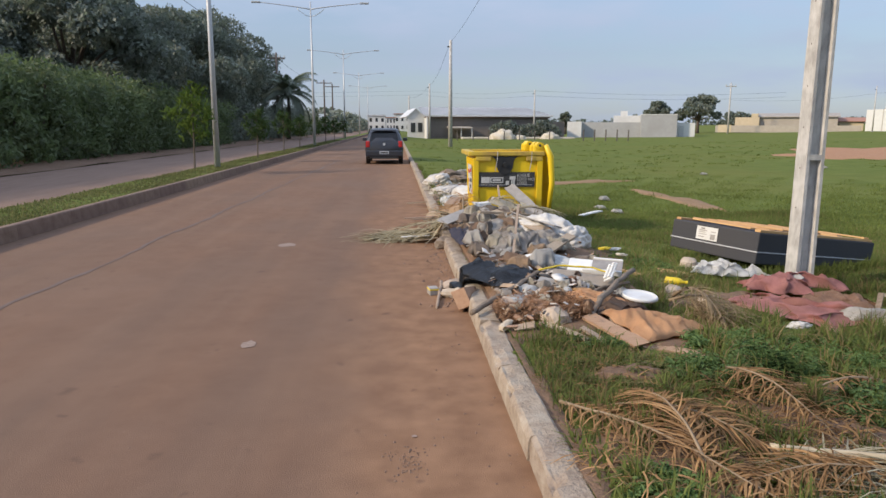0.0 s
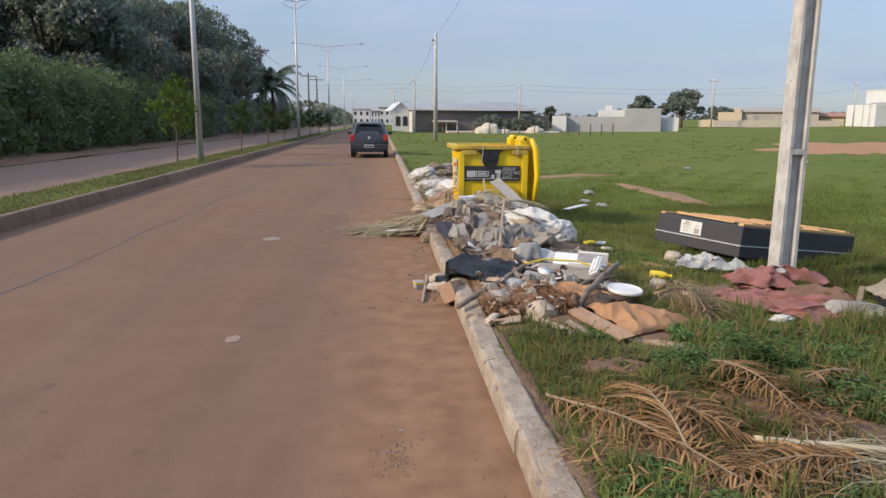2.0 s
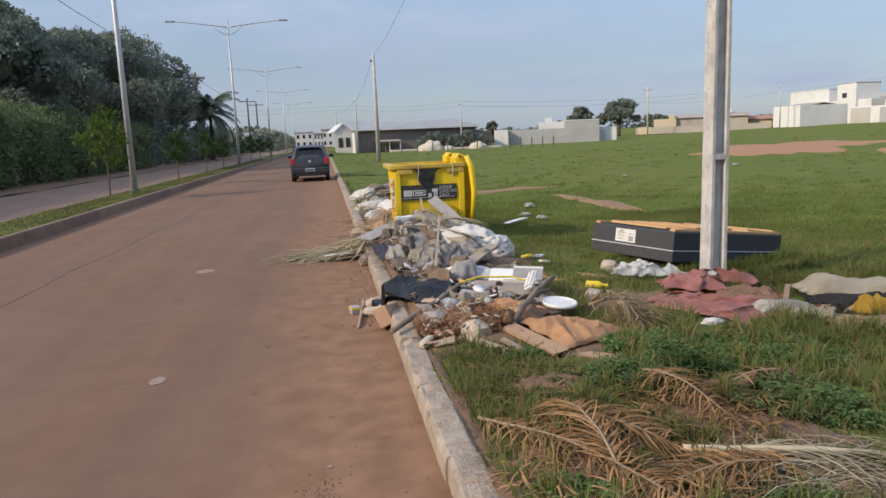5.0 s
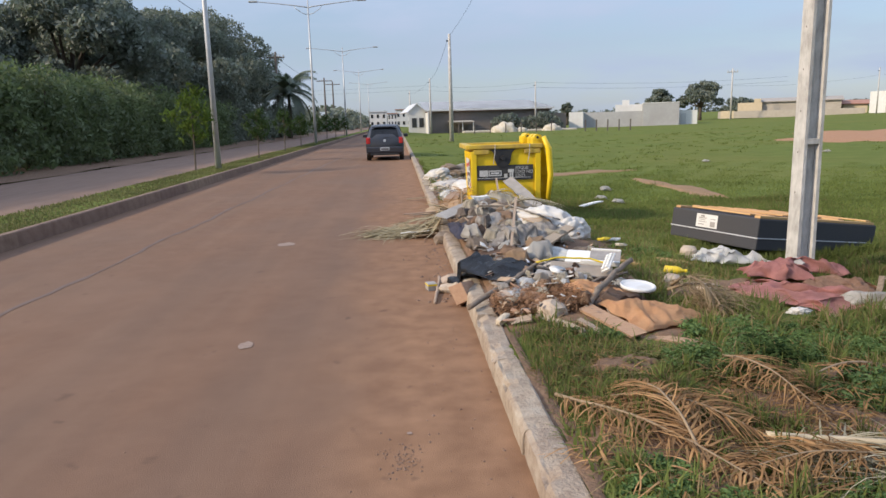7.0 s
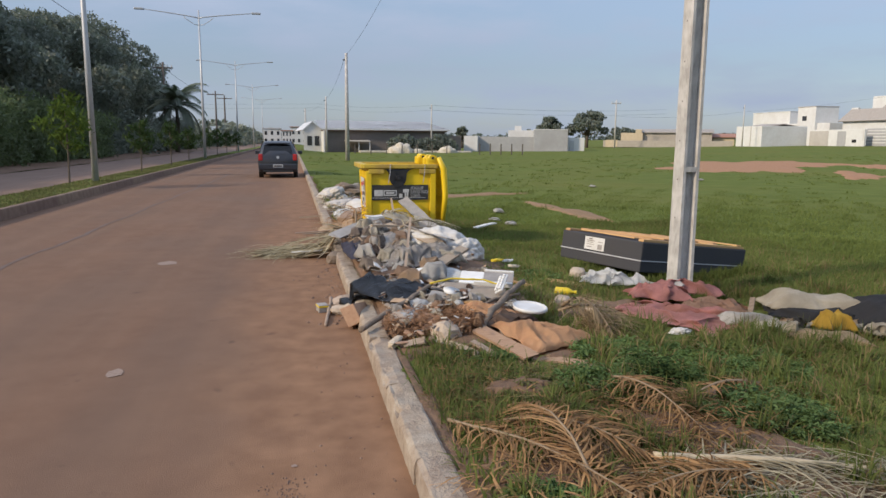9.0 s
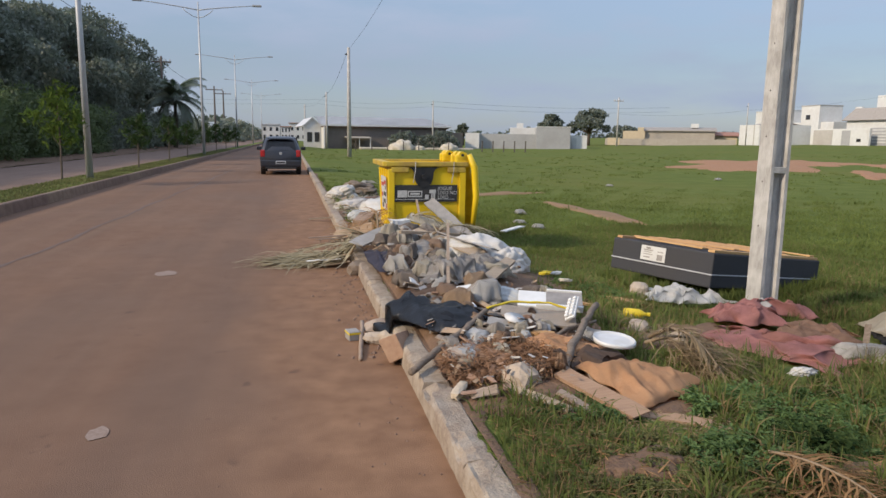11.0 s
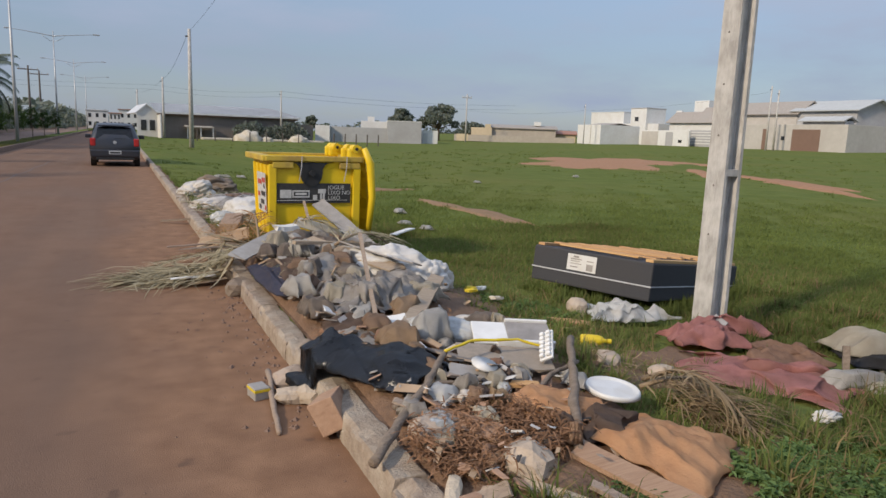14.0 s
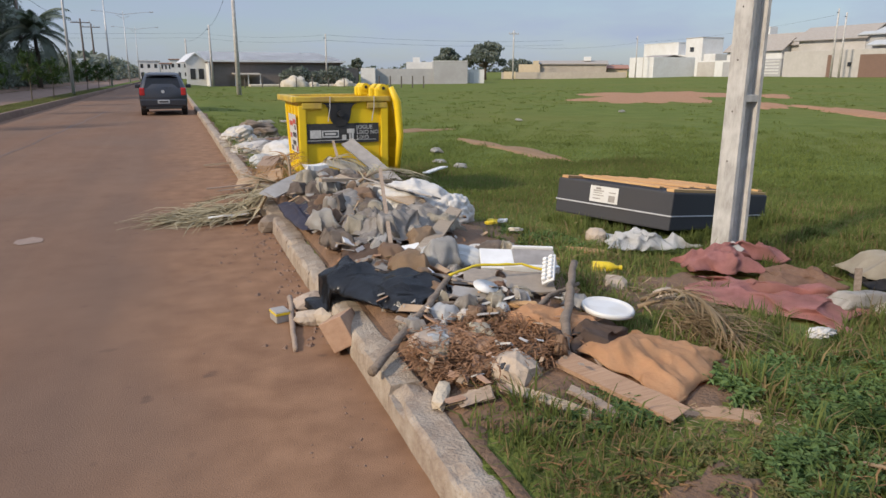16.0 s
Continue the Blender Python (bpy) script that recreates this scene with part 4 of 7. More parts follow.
def gable(e, w, d, h, rise, material, x0, y0, z0, over=0.4, name="roof", along="x"):
    bm = bmesh.new()
    if along == "x":
        p = [(x0 - over, y0 - over, z0), (x0 + w + over, y0 - over, z0), (x0 + w + over, y0 + d / 2, z0 + rise), (x0 - over, y0 + d / 2, z0 + rise), (x0 - over, y0 + d + over, z0), (x0 + w + over, y0 + d + over, z0)]
        fs = ((0, 1, 2, 3), (3, 2, 5, 4))
    else:
        p = [(x0 - over, y0 - over, z0), (x0 + w / 2, y0 - over, z0 + rise), (x0 + w / 2, y0 + d + over, z0 + rise), (x0 - over, y0 + d + over, z0), (x0 + w + over, y0 - over, z0), (x0 + w + over, y0 + d + over, z0)]
        fs = ((0, 1, 2, 3), (1, 4, 5, 2))
    vs = [bm.verts.new(q) for q in p]
    for f in fs:
        bm.faces.new([vs[i] for i in f])
    bmesh.ops.recalc_face_normals(bm, faces=bm.faces)
    bmesh.ops.solidify(bm, geom=bm.faces, thickness=0.15)
    return part(name, bm, material, e)

def gable_wall(e, w, h, rise, material, x0, y0, z0, t=0.25):
    bm = bmesh.new()
    p = [(x0, z0), (x0 + w, z0), (x0 + w, z0 + h), (x0 + w / 2, z0 + h + rise), (x0, z0 + h)]
    a, b = [bm.verts.new((x, y0, z)) for x, z in p], [bm.verts.new((x, y0 + t, z)) for x, z in p]
    bm.faces.new(a)
    bm.faces.new(b[::-1])
    for k in range(5):
        bm.faces.new((a[k], b[k], b[(k + 1) % 5], a[(k + 1) % 5]))
    bmesh.ops.recalc_face_normals(bm, faces=bm.faces)
    return part("gable_wall", bm, material, e)

GZ = -0.2
# warehouse with a low sheet roof
wh = empty("warehouse", pose(4.6, 104, GZ, 0, 0, 4), "long brown block warehouse with a pale sheet roof", "warehouse")
part("wall", slab(0, 18.6, 0, 16, 0, 3.45, 0.02), M_WAREWALL, wh)
part("wall_extension", slab(18.6, 21.6, 1, 12, 0, 2.6, 0.02), M_WAREWALL, wh)
bm = bmesh.new()
vs = [bm.verts.new(p) for p in ((-0.5, -0.6, 3.5), (19.4, -0.6, 3.5), (17.2, 8, 4.9), (-0.5, 8, 4.9))]
bm.faces.new(vs)
bmesh.ops.solidify(bm, geom=bm.faces, thickness=0.12)
part("roof", bm, M_WAREROOF, wh)
part("gutter", slab(-0.5, 19.2, -0.68, -0.60, 3.30, 3.52, 0.01), M_WPAINT, wh, "pale gutter along the eaves")
part("fascia", slab(-0.4, 18.9, -0.3, -0.05, 3.1, 3.3, 0.01), M_BROWNGATE, wh)
gw = gable_wall(wh, 2.6, 3.3, 1.3, M_WPAINT, -2.7, 2, 0)
gable(wh, 2.6, 14, 3.3, 1.3, M_WAREROOF, -2.7, 2, 3.3, 0.2, "porch_roof", "y")
for x in (-2.2, -1.1):
    part("window", slab(x, x + 0.7, 1.95, 2.03, 1.0, 2.4, 0.01), M_GLASS, wh)
part("side_wall", slab(-0.1, 0.05, -1.2, 2, 0, 3.2, 0.01), M_WPAINT, wh, "white painted end wall")
lean = part("lean_to", slab(3.0, 6.6, -2.4, -0.1, 1.75, 1.87, 0.01, pose(0, 0, 0, 4, 0, 0)), M_TAN, wh, "small lean-to roof")
for x in (3.1, 4.8, 6.4):
    part("post", slab(x, x + 0.12, -2.3, -2.18, 0, 1.75, 0.005), M_WPAINT, lean)
for i, (x, y, r) in enumerate(((15.2, 98, 1.5), (22.2, 99, 1.1), (17.6, 97.5, 0.7))):
    bm = bmesh.new()
    bmesh.ops.create_icosphere(bm, subdivisions=4, radius=1)
    for v in bm.verts:
        k = 1 + 0.25 * noise.noise(v.co * 2 + Vector((i, 0, 0)))
        v.co = Vector((v.co.x * r * 1.25 * k, v.co.y * r * k, max(v.co.z, -0.1) * r * 0.95 * k))
    tagged(part("sand_pile", bm, M_CREAM, None, smooth=True, m=pose(x, y, GZ)), "pale heap of sand before the warehouse", "sand pile")
tagged(part("sand_bank", slab(9.5, 26, 99.5, 101.5, GZ, GZ + 0.35, 0.15), M_CREAM), "low pale bank of sand along the warehouse", "sand pile")
# distant white buildings at the road's end
for i, (x, w, h, y) in enumerate(((-6.5, 6, 5.5, 240), (2.5, 6, 6.4, 260), (-1.5, 3.0, 4.6, 225))):
    b = empty("far_building", pose(x, y, GZ), "small white building far down the road", "building")
    part("wall", slab(-w / 2, w / 2, 0, 9, 0, h, 0.02), M_WPAINT, b)
    part("roof", slab(-w / 2 - 0.3, w / 2 + 0.3, -0.3, 9.3, h, h + 0.25, 0.02), M_TILERED if i else M_WAREROOF, b)
    for k in range(3):
        for lv in range(2):
            part("window", slab(-w / 2 + w * (k + 0.3) / 3, -w / 2 + w * (k + 0.7) / 3, -0.05, 0.05, 1.0 + lv * h * 0.45, 1.0 + lv * h * 0.45 + 1.2), M_GLASS, b)

def facing(bearing, dist, dz=0.0):
    x, y = polar(bearing, dist)
    return pose(x, y, float(ground_z(x, y)) - 0.05 + dz, 0, 0, -bearing)

# House with a grey yard wall and white roof-top box
D = 115.0
U = D / 1217.0
def px(a):
    return a * U
ha = empty("house", facing(18.3, D), "grey rendered house with a low yard wall", "house")
part("yard_wall", slab(px(-92), px(-68), 0, 6, 0, px(27), 0.02), M_WPAINT, ha, "white yard wall")
part("yard_wall", slab(px(-68), px(30), 1.5, 2.0, 0, px(26), 0.02), M_GPAINT, ha, "grey yard wall")
part("wall", slab(px(30), px(88), 0.5, 9, 0, px(38), 0.02), M_GPAINT, ha)
part("wall", slab(px(88), px(118), 2.0, 9, 0, px(25), 0.02), M_WPAINT, ha)
part("gate", slab(px(92), px(100), 1.9, 2.05, 0, px(20)), M_GALV, ha)
part("roof_box", slab(px(-16), px(30), 6, 10, px(24), px(38), 0.02), M_WPAINT, ha, "white roof-top parapet")
part("water_tank", slab(px(-4), px(8), 6.5, 8.5, px(38), px(46), 0.02), M_WPAINT, ha)
part("coping", slab(px(30), px(88), 0.45, 9.05, px(38), px(38) + 0.12, 0.02), M_WPAINT, ha)
for i in range(5):
    t = part("fence_post", tube([(0, 0, 0), (0.02, 0, 1.5)], 0.08, 6), M_WOODPOLE, None, m=pose(23.5 + i * 1.3, 86 - i * 0.4, GZ))
    tagged(t, "dark wooden fence post standing in the grass", "fence post", "fence posts at the field edge")
for i in range(7):
    t = part("fence_post", tube([(0, 0, 0), (0.02, 0, 1.3)], 0.07, 6), M_WOODPOLE, None, m=pose(8.0 + i * 2.1, 90.5 + i * 0.3, GZ))
    tagged(t, "dark wooden fence post standing in the grass", "fence post", "fence posts at the field edge")

hb = empty("house", facing(29.9, 145), "beige house with a long bare gable wall and clay roofs", "house")
U = 145 / 1217.0
part("yard_wall", slab(px(-100), px(105), 0, 0.4, 0, px(11), 0.02), M_TAN, hb, "low bare yard wall")
part("wall", slab(px(-72), px(-36), 2, 8, 0, px(24), 0.02), M_BEIGE, hb)
part("chimney", slab(px(-48), px(-38), 2, 4, px(24), px(30), 0.02), M_BEIGE, hb)
part("wall", slab(px(-36), px(75), 3, 10, 0, px(26), 0.02), M_TAN, hb, "bare rendered gable wall")
gable(hb, px(111), 7, 0, px(6), M_TILE, px(-36), 3, px(25))
part("water_tank", slab(px(38), px(50), 5, 7, px(30), px(37), 0.05), M_WPAINT, hb)
part("wall", slab(px(78), px(112), 6, 12, 0, px(18), 0.02), M_BEIGE, hb)
gable(hb, px(34), 6, 0, px(6), M_TILERED, px(78), 6, px(18))
part("gate", slab(px(-96), px(-76), -0.05, 0.05, 0, px(12)), M_BEIGE, hb)

# The street beyond the field: walls square to the road, so that one side of each block takes the sun
def spot(bearing, dist, z150):
    """Place at a bearing and distance; heights are named as they would be at 150 m."""
    x, y = polar(bearing, dist)
    return x, y, 1.51 + (z150 - 1.51) * dist / 150.0

def street_house(x, y, label):
    return empty("house", pose(x, y, 0), label, "house")

def block(e, b0, b1, b2, top, dist, material, name="wall", low=None, label="", coping=None):
    """Block with its near corner at bearing b1; its sunny side reaches to b0, its shady side to b2."""
    x, y, z = spot(b1, dist, top)
    ly, lx = max(x / math.tan(radians(b0)) - y, 0.4), max(y * math.tan(radians(b2)) - x, 0.4)
    x, y = x - e.location.x, y - e.location.y
    z0 = float(ground_z(x + e.location.x, 0)) - 0.4 if low is None else spot(b1, dist, low)[2]
    ob = part(name, slab(x, x + lx, y, y + ly, z0, z, 0.03), material, e, label)
    if coping:
        part("coping", slab(x - 0.08, x + lx + 0.08, y - 0.08, y + ly + 0.08, z, z + 0.14, 0.02), coping, e)
    return x, y, lx, ly, z

def pitched(e, x, y, lx, ly, z, rise, material, over=0.5, wall=None):
    """Saddle roof whose ridge runs away from the road, with its gable wall below."""
    gable(e, lx, ly, 0, rise, material, x, y, z, over, "roof", "y")
    if wall:
        gable_wall(e, lx - 0.02, 0.02, rise - 0.1, wall, x + 0.01, y + 0.02, z)

hc = street_house(88, 108, "white two-storey modern house behind a white yard wall")
cx, cy, cw, cl_, cz = block(hc, 35.05, 36.8, 39.8, 4.95, 140, M_WPAINT, "yard_wall", None, "white corner wall")
pitched(hc, cx + 1.0, cy + 1.2, cw - 0.5, cl_ - 1.0, cz - 0.25, 0.75, M_TILE, 0.2)
part("pillar", slab(cx - 0.05, cx + 0.0, cy + 3.0, cy + 3.2, 0, cz), M_PALEWALL, hc)
block(hc, 36.14, 38.6, 39.1, 7.6, 160, M_WPAINT, "upper_storey", 4.0, "cream upper storey", M_WPAINT)
tx, ty, tw, tl, tz = block(hc, 39.1, 40.25, 41.7, 8.5, 152, M_WPAINT, "stair_tower", 3.0, "", M_PALEWALL)
part("window", slab(tx - 0.03, tx + 0.05, ty + tl * 0.48, ty + tl * 0.72, tz - 2.6, tz - 1.7), M_GLASS, hc)
block(hc, 37.6, 41.2, 42.6, 5.5, 150, M_WPAINT, "wall", None)
block(hc, 42.45, 42.85, 43.0, 8.2, 156, M_WPAINT, "water_tank", 7.2)
yx, yy, yw, yl, yz = block(hc, 39.8, 43.4, 43.5, 4.3, 135, M_WPAINT, "yard_wall")
for u0, u1, M, nm, h in ((0.02, 0.14, M_WPAINT, "pillar", 0.1), (0.60, 0.94, M_PALEWALL, "gate", -0.2), (0.30, 0.44, M_GPAINT, "door", -0.3)):
    part(nm, slab(yx - 0.06, yx - 0.002, yy + yl * u0, yy + yl * u1, 0.3, yz + h), M, hc, "grey garage gate" if nm == "gate" else "")
part("meter_box", slab(yx - 0.08, yx - 0.002, yy + yl * 0.12, yy + yl * 0.19, yz - 2.2, yz - 1.7), M_GLASS, hc)

hf = street_house(96, 96, "house with brown tiled roofs behind a slatted yard wall")
fx, fy, fw, fl, fz = block(hf, 43.5, 45.6, 45.7, 4.5, 133, M_GPAINT, "yard_wall", None, "grey yard wall with white slats")
for k in range(5):
    part("slat", slab(fx - 0.05, fx - 0.003, fy + 0.4, fy + fl - 0.3, fz - 0.45 - k * 0.5, fz - 0.28 - k * 0.5), M_WPAINT, hf)
q = block(hf, 42.0, 45.6, 46.8, 6.0, 138, M_WPAINT, "wall")
pitched(hf, *q, 2.2, M_TILE, 0.6, M_WPAINT)
block(hf, 43.7, 44.7, 45.2, 10.3, 146, M_WPAINT, "water_tower", 6.0)
q = block(hf, 44.2, 47.6, 48.6, 7.0, 136, M_PALEWALL, "wall")
pitched(hf, *q, 2.2, M_TILE, 0.6, M_PALEWALL)

hd = street_house(96, 76, "grey rendered house with a pale metal roof and yard wall")
wx, wy, ww, wl_, wz = block(hd, 45.7, 53.8, 75.0, 6.25, 115, M_PALEWALL, "yard_wall", None, "long pale yard wall with a corner")
part("gate", slab(wx - 0.06, wx - 0.002, wy + 4.2, wy + 8.9, 0.9, wz - 0.75), M_BROWNGATE, hd, "brown sheet metal gate")
part("door", slab(wx - 0.06, wx - 0.002, wy + 13.3, wy + 14.3, 0.9, wz - 0.7), M_BROWNGATE, hd)
part("meter_box", slab(wx - 0.08, wx - 0.002, wy + 10.2, wy + 10.8, wz - 2.4, wz - 1.8), M_GLASS, hd)
q = block(hd, 50.5, 54.3, 56.6, 8.9, 121, M_GPAINT, "wall")
pitched(hd, *q, 1.75, M_METALROOF, 0.7, M_GPAINT)
q = block(hd, 51.0, 53.6, 54.2, 6.9, 118, M_GPAINT, "porch", None)
gable(hd, q[2] + 0.5, q[3], 0, 0.7, M_METALROOF, q[0] - 0.4, q[1], q[4], 0.4, "porch_roof", "y")
q = block(hd, 46.6, 50.6, 52.2, 8.0, 127, M_PALEWALL, "wall")
pitched(hd, *q, 2.2, M_TILE, 0.7, M_PALEWALL)

he = street_house(112, 66, "low house with red-brown tiled roofs behind the yard wall")
q = block(he, 56.9, 58.8, 62.5, 7.2, 126, M_WPAINT, "wall")
pitched(he, *q, 1.9, M_TILE, 0.6, M_WPAINT)
q = block(he, 58.0, 61.0, 66.0, 8.2, 138, M_PALEWALL, "wall")
pitched(he, *q, 2.2, M_TILERED, 0.6, M_PALEWALL)
small_pole("utility_pole", *polar(48.7, 118), 9.6, 0.16, "grey concrete pole beside the yard wall")
small_pole("utility_pole", *polar(49.2, 118), 9.0, 0.16, "grey concrete pole beside the yard wall")
small_pole("utility_pole", *polar(35.5, 138), 7.6, 0.12, "grey concrete pole beside the white house")
small_pole("utility_pole", *polar(26.1, 140), 9.3, 0.18, "grey concrete pole with crossarms", 1.0)
cable([(*polar(26.1, 140), 6.6), (*polar(35.5, 138), 7.2), (*polar(48.7, 118), 9.8)], 0.6, 0.012, "dark cable crossing before the houses")


# ---- trees ----
def leaf_cloud(name, blobs, n, size, material, parent, seed, long=1.0, shell=0.72):
    """Many small leaf cards scattered in and on lumpy volumes."""
    rng = np.random.default_rng(seed)
    vol = np.array([b[3] * b[4] * b[5] for b in blobs]) ** (2 / 3)
    idx = rng.choice(len(blobs), n, p=vol / vol.sum())
    B = np.array(blobs)[idx]
    d = rng.normal(size=(n, 3))
    d /= np.linalg.norm(d, axis=1)[:, None]
    r = (shell + (1 - shell) * rng.random(n)) * (1 + 0.18 * np.sin(d[:, 0] * 7 + idx) * np.cos(d[:, 2] * 6 + idx * 2) + 0.08 * rng.normal(size=n))
    c = B[:, :3] + d * B[:, 3:6] * r[:, None]
    a = rng.normal(size=(n, 3)) + d * 0.0
    a[:, 2] -= 0.5
    a /= np.linalg.norm(a, axis=1)[:, None]
    b = np.cross(a, rng.normal(size=(n, 3)))
    b /= np.linalg.norm(b, axis=1)[:, None] + 1e-6
    s = size * (0.6 + 0.8 * rng.random(n))[:, None]
    v = np.empty((n, 4, 3))
    v[:, 0], v[:, 1], v[:, 2], v[:, 3] = c - a * s * long, c + b * s * 0.5, c + a * s * long, c - b * s * 0.5
    faces = np.arange(n * 4).reshape(n, 4).tolist()
    return raw(name, v.reshape(-1, 3), faces, material, parent)

def big_tree(x, y, h, spread, seed, n=9000, material=None, size=0.3, label="large dense dark green tree behind the hedge", low=True):
    rnd = random.Random(seed)
    e = empty("tree", pose(x, y, 0.0), label, "tree")
    limbs = [tube([(0, 0, 0), (0.1, 0.1, h * 0.2), (0.2, 0, h * 0.45)], [0.42, 0.32, 0.22], 8)]
    blobs = []
    for i in range(15):
        a, rr = i * 2.4 + rnd.uniform(-0.4, 0.4), spread * math.sqrt((i + 0.6) / 15.5)
        zz = h * (0.82 - 0.42 * (rr / spread) ** 2) + rnd.uniform(-0.08, 0.06) * h
        bx, by = rr * math.cos(a), rr * math.sin(a)
        k = rnd.uniform(0.26, 0.40) * spread
        blobs.append((bx, by, zz - k * 0.2, k, k, k * 0.72))
        limbs.append(tube([(0.15, 0, h * 0.3), (bx * 0.5, by * 0.5, h * 0.3 + (zz - h * 0.3) * 0.55), (bx, by, zz)], [0.16, 0.09, 0.04], 6))
    for i in range(9 if low else 0):
        a = i * 0.7
        k = rnd.uniform(0.24, 0.34) * spread
        blobs.append((spread * 0.75 * math.cos(a), spread * 0.75 * math.sin(a), h * rnd.uniform(0.22, 0.40), k, k, k * 0.9))
    part("trunk", join(*limbs), M_TRUNK, e, smooth=True)
    leaf_cloud("crown", blobs, n, size, material or M_LEAF_HAZED, e, seed)
    return e

for i, (x, y, h, s) in enumerate(((-23.5, 33, 8.3, 5.5), (-21.0, 47, 13.2, 5.2), (-24, 57, 15.2, 7.0), (-21.5, 68, 14.6, 6.5), (-22, 80, 16.0, 7.0), (-22.6, 93, 16.6, 7.4), (-26.5, 104, 15.0, 5.0), (-32, 44, 10.5, 6.0), (-33, 62, 10.5, 6.0), (-30, 25, 7.0, 5.0))):
    big_tree(x, y, h, s, 500 + i, 50000, None, 0.155)

def hedge():
    rnd = random.Random(9)
    e = empty("hedge", pose(0, 0, 0), "tall dense overgrown green hedge along the far road", "hedge")
    blobs, y = [], 6.0
    while y < 62:
        h = 4.6 - 0.012 * y + rnd.uniform(-0.35, 0.35)
        for z in (0.7, 1.7, 2.8):
            blobs.append((-15.2 + rnd.uniform(-0.4, 0.4), y + rnd.uniform(-0.5, 0.5), z, 1.3, 1.4, 0.95))
        blobs.append((-15.6 + rnd.uniform(-0.3, 0.3), y, h - 0.9, 1.2, 1.2, 1.0))
        blobs.append((-17.2, y, h - 1.2, 1.4, 1.6, 1.6))
        y += 1.25
    leaf_cloud("foliage", blobs, 150000, 0.095, M_LEAF_HEDGE, e, 21, 1.3, 0.68)
    tr = []
    for i in range(28):
        yy = 7 + i * 2.0
        tr.append(tube([(-15.3, yy, 0), (-15.2 + rnd.uniform(-0.3, 0.3), yy + 0.2, 3.4)], [0.07, 0.03], 5))
    part("stems", join(*tr), M_TRUNK, e)
hedge()
# lower scrub carrying on under the big trees
def scrub():
    rnd = random.Random(12)
    e = empty("shrub_row", pose(0, 0, 0), "dark green scrub under the tall trees", "shrubs")
    blobs = []
    for i in range(46):
        y = 60 + i * 2.0
        k = rnd.uniform(0.9, 1.7)
        blobs.append((-16.3 + rnd.uniform(-0.8, 0.6), y, k * 0.8, k, k * 1.2, k))
        blobs.append((-18.5, y, 2.4, 1.8, 1.6, 2.2))
        if 70 < y < 120:
            blobs.append((-14.6 + rnd.uniform(-1.2, 1.0), y, 1.6 + rnd.uniform(0, 1.6), 1.3, 1.3, 1.6))
    leaf_cloud("foliage", blobs, 46000, 0.16, M_LEAF_HAZED, e, 22)
scrub()

def sapling(x, y, h, seed, light=False):
    rnd = random.Random(seed)
    e = empty("young_tree", pose(x, y, 0.15), "bright yellow-green young tree planted on the median" if light else "slim young green tree planted on the median", "young tree", "young trees on the median")
    stems = [tube([(0, 0, 0), (0.03, 0.0, h * 0.4), (0.0, 0.05, h * 0.85)], [0.035, 0.028, 0.012], 6)]
    blobs = []
    for i in range(9):
        a, z = i * 2.4, h * (0.42 + 0.055 * i)
        r = h * 0.17 * (1.15 - abs(i - 3.5) / 6)
        blobs.append((r * math.cos(a), r * math.sin(a), z, h * 0.13, h * 0.13, h * 0.12))
        stems.append(tube([(0, 0, z - h * 0.12), (r * math.cos(a) * 1.2, r * math.sin(a) * 1.2, z)], [0.012, 0.005], 5))
    part("trunk", join(*stems), M_TRUNK, e)
    leaf_cloud("crown", blobs, 650 if light else 330, 0.055 if light else 0.07, M_LEAF_LIGHT if light else M_LEAF_YOUNG, e, seed, 2.2, 0.15)
sapling(-6.75, 23.6, 3.0, 31, True)
for i, (y, h) in enumerate(((32.0, 2.4), (39.5, 2.5), (46.0, 2.3), (55.0, 2.4), (63.0, 2.5), (72, 2.4), (84, 2.6))):
    sapling(-6.3, y, h, 40 + i)

def palm_tree(x, y, h, seed):
    rnd = random.Random(seed)
    e = empty("palm_tree", pose(x, y, 0), "tall palm tree with drooping green fronds beside the trees", "palm tree")
    part("trunk", tube([(0, 0, 0), (0.2, 0, h * 0.4), (0.1, 0, h * 0.74)], [0.28, 0.2, 0.17], 8), M_TRUNK, e, smooth=True)
    for i in range(34):
        a = i * 2.4 + rnd.uniform(-0.2, 0.2)
        up = rnd.uniform(-0.5, 1.2) if i > 7 else rnd.uniform(1.0, 1.5)
        L = rnd.uniform(4.0, 5.4)
        pts, p, el = [], Vector((0.1, 0, h * 0.74)), up
        for k in range(9):
            pts.append(p.copy())
            p = p + Vector((math.cos(a) * math.cos(el), math.sin(a) * math.cos(el), math.sin(el))) * L / 8
            el -= 0.21
        v, fs = [], []
        for k in range(8):
            d = (pts[k + 1] - pts[k])
            side = d.cross(Vector((0, 0, 1))).normalized()
            for q in range(5):
                o = pts[k] + d * q / 5
                for s in (-1, 1):
                    ln = 1.15 * (1 - abs((k - 3.5) / 7))
                    tip = o + side * s * ln * 0.8 + d * 0.35 + Vector((0, 0, -0.5 * ln))
                    b = len(v)
                    v += [o, o + d * 0.26, tip]
                    fs.append((b, b + 1, b + 2))
        f = raw("frond", v, fs, M_PALM, e)
palm_tree(-13.2, 87, 7.6, 77)
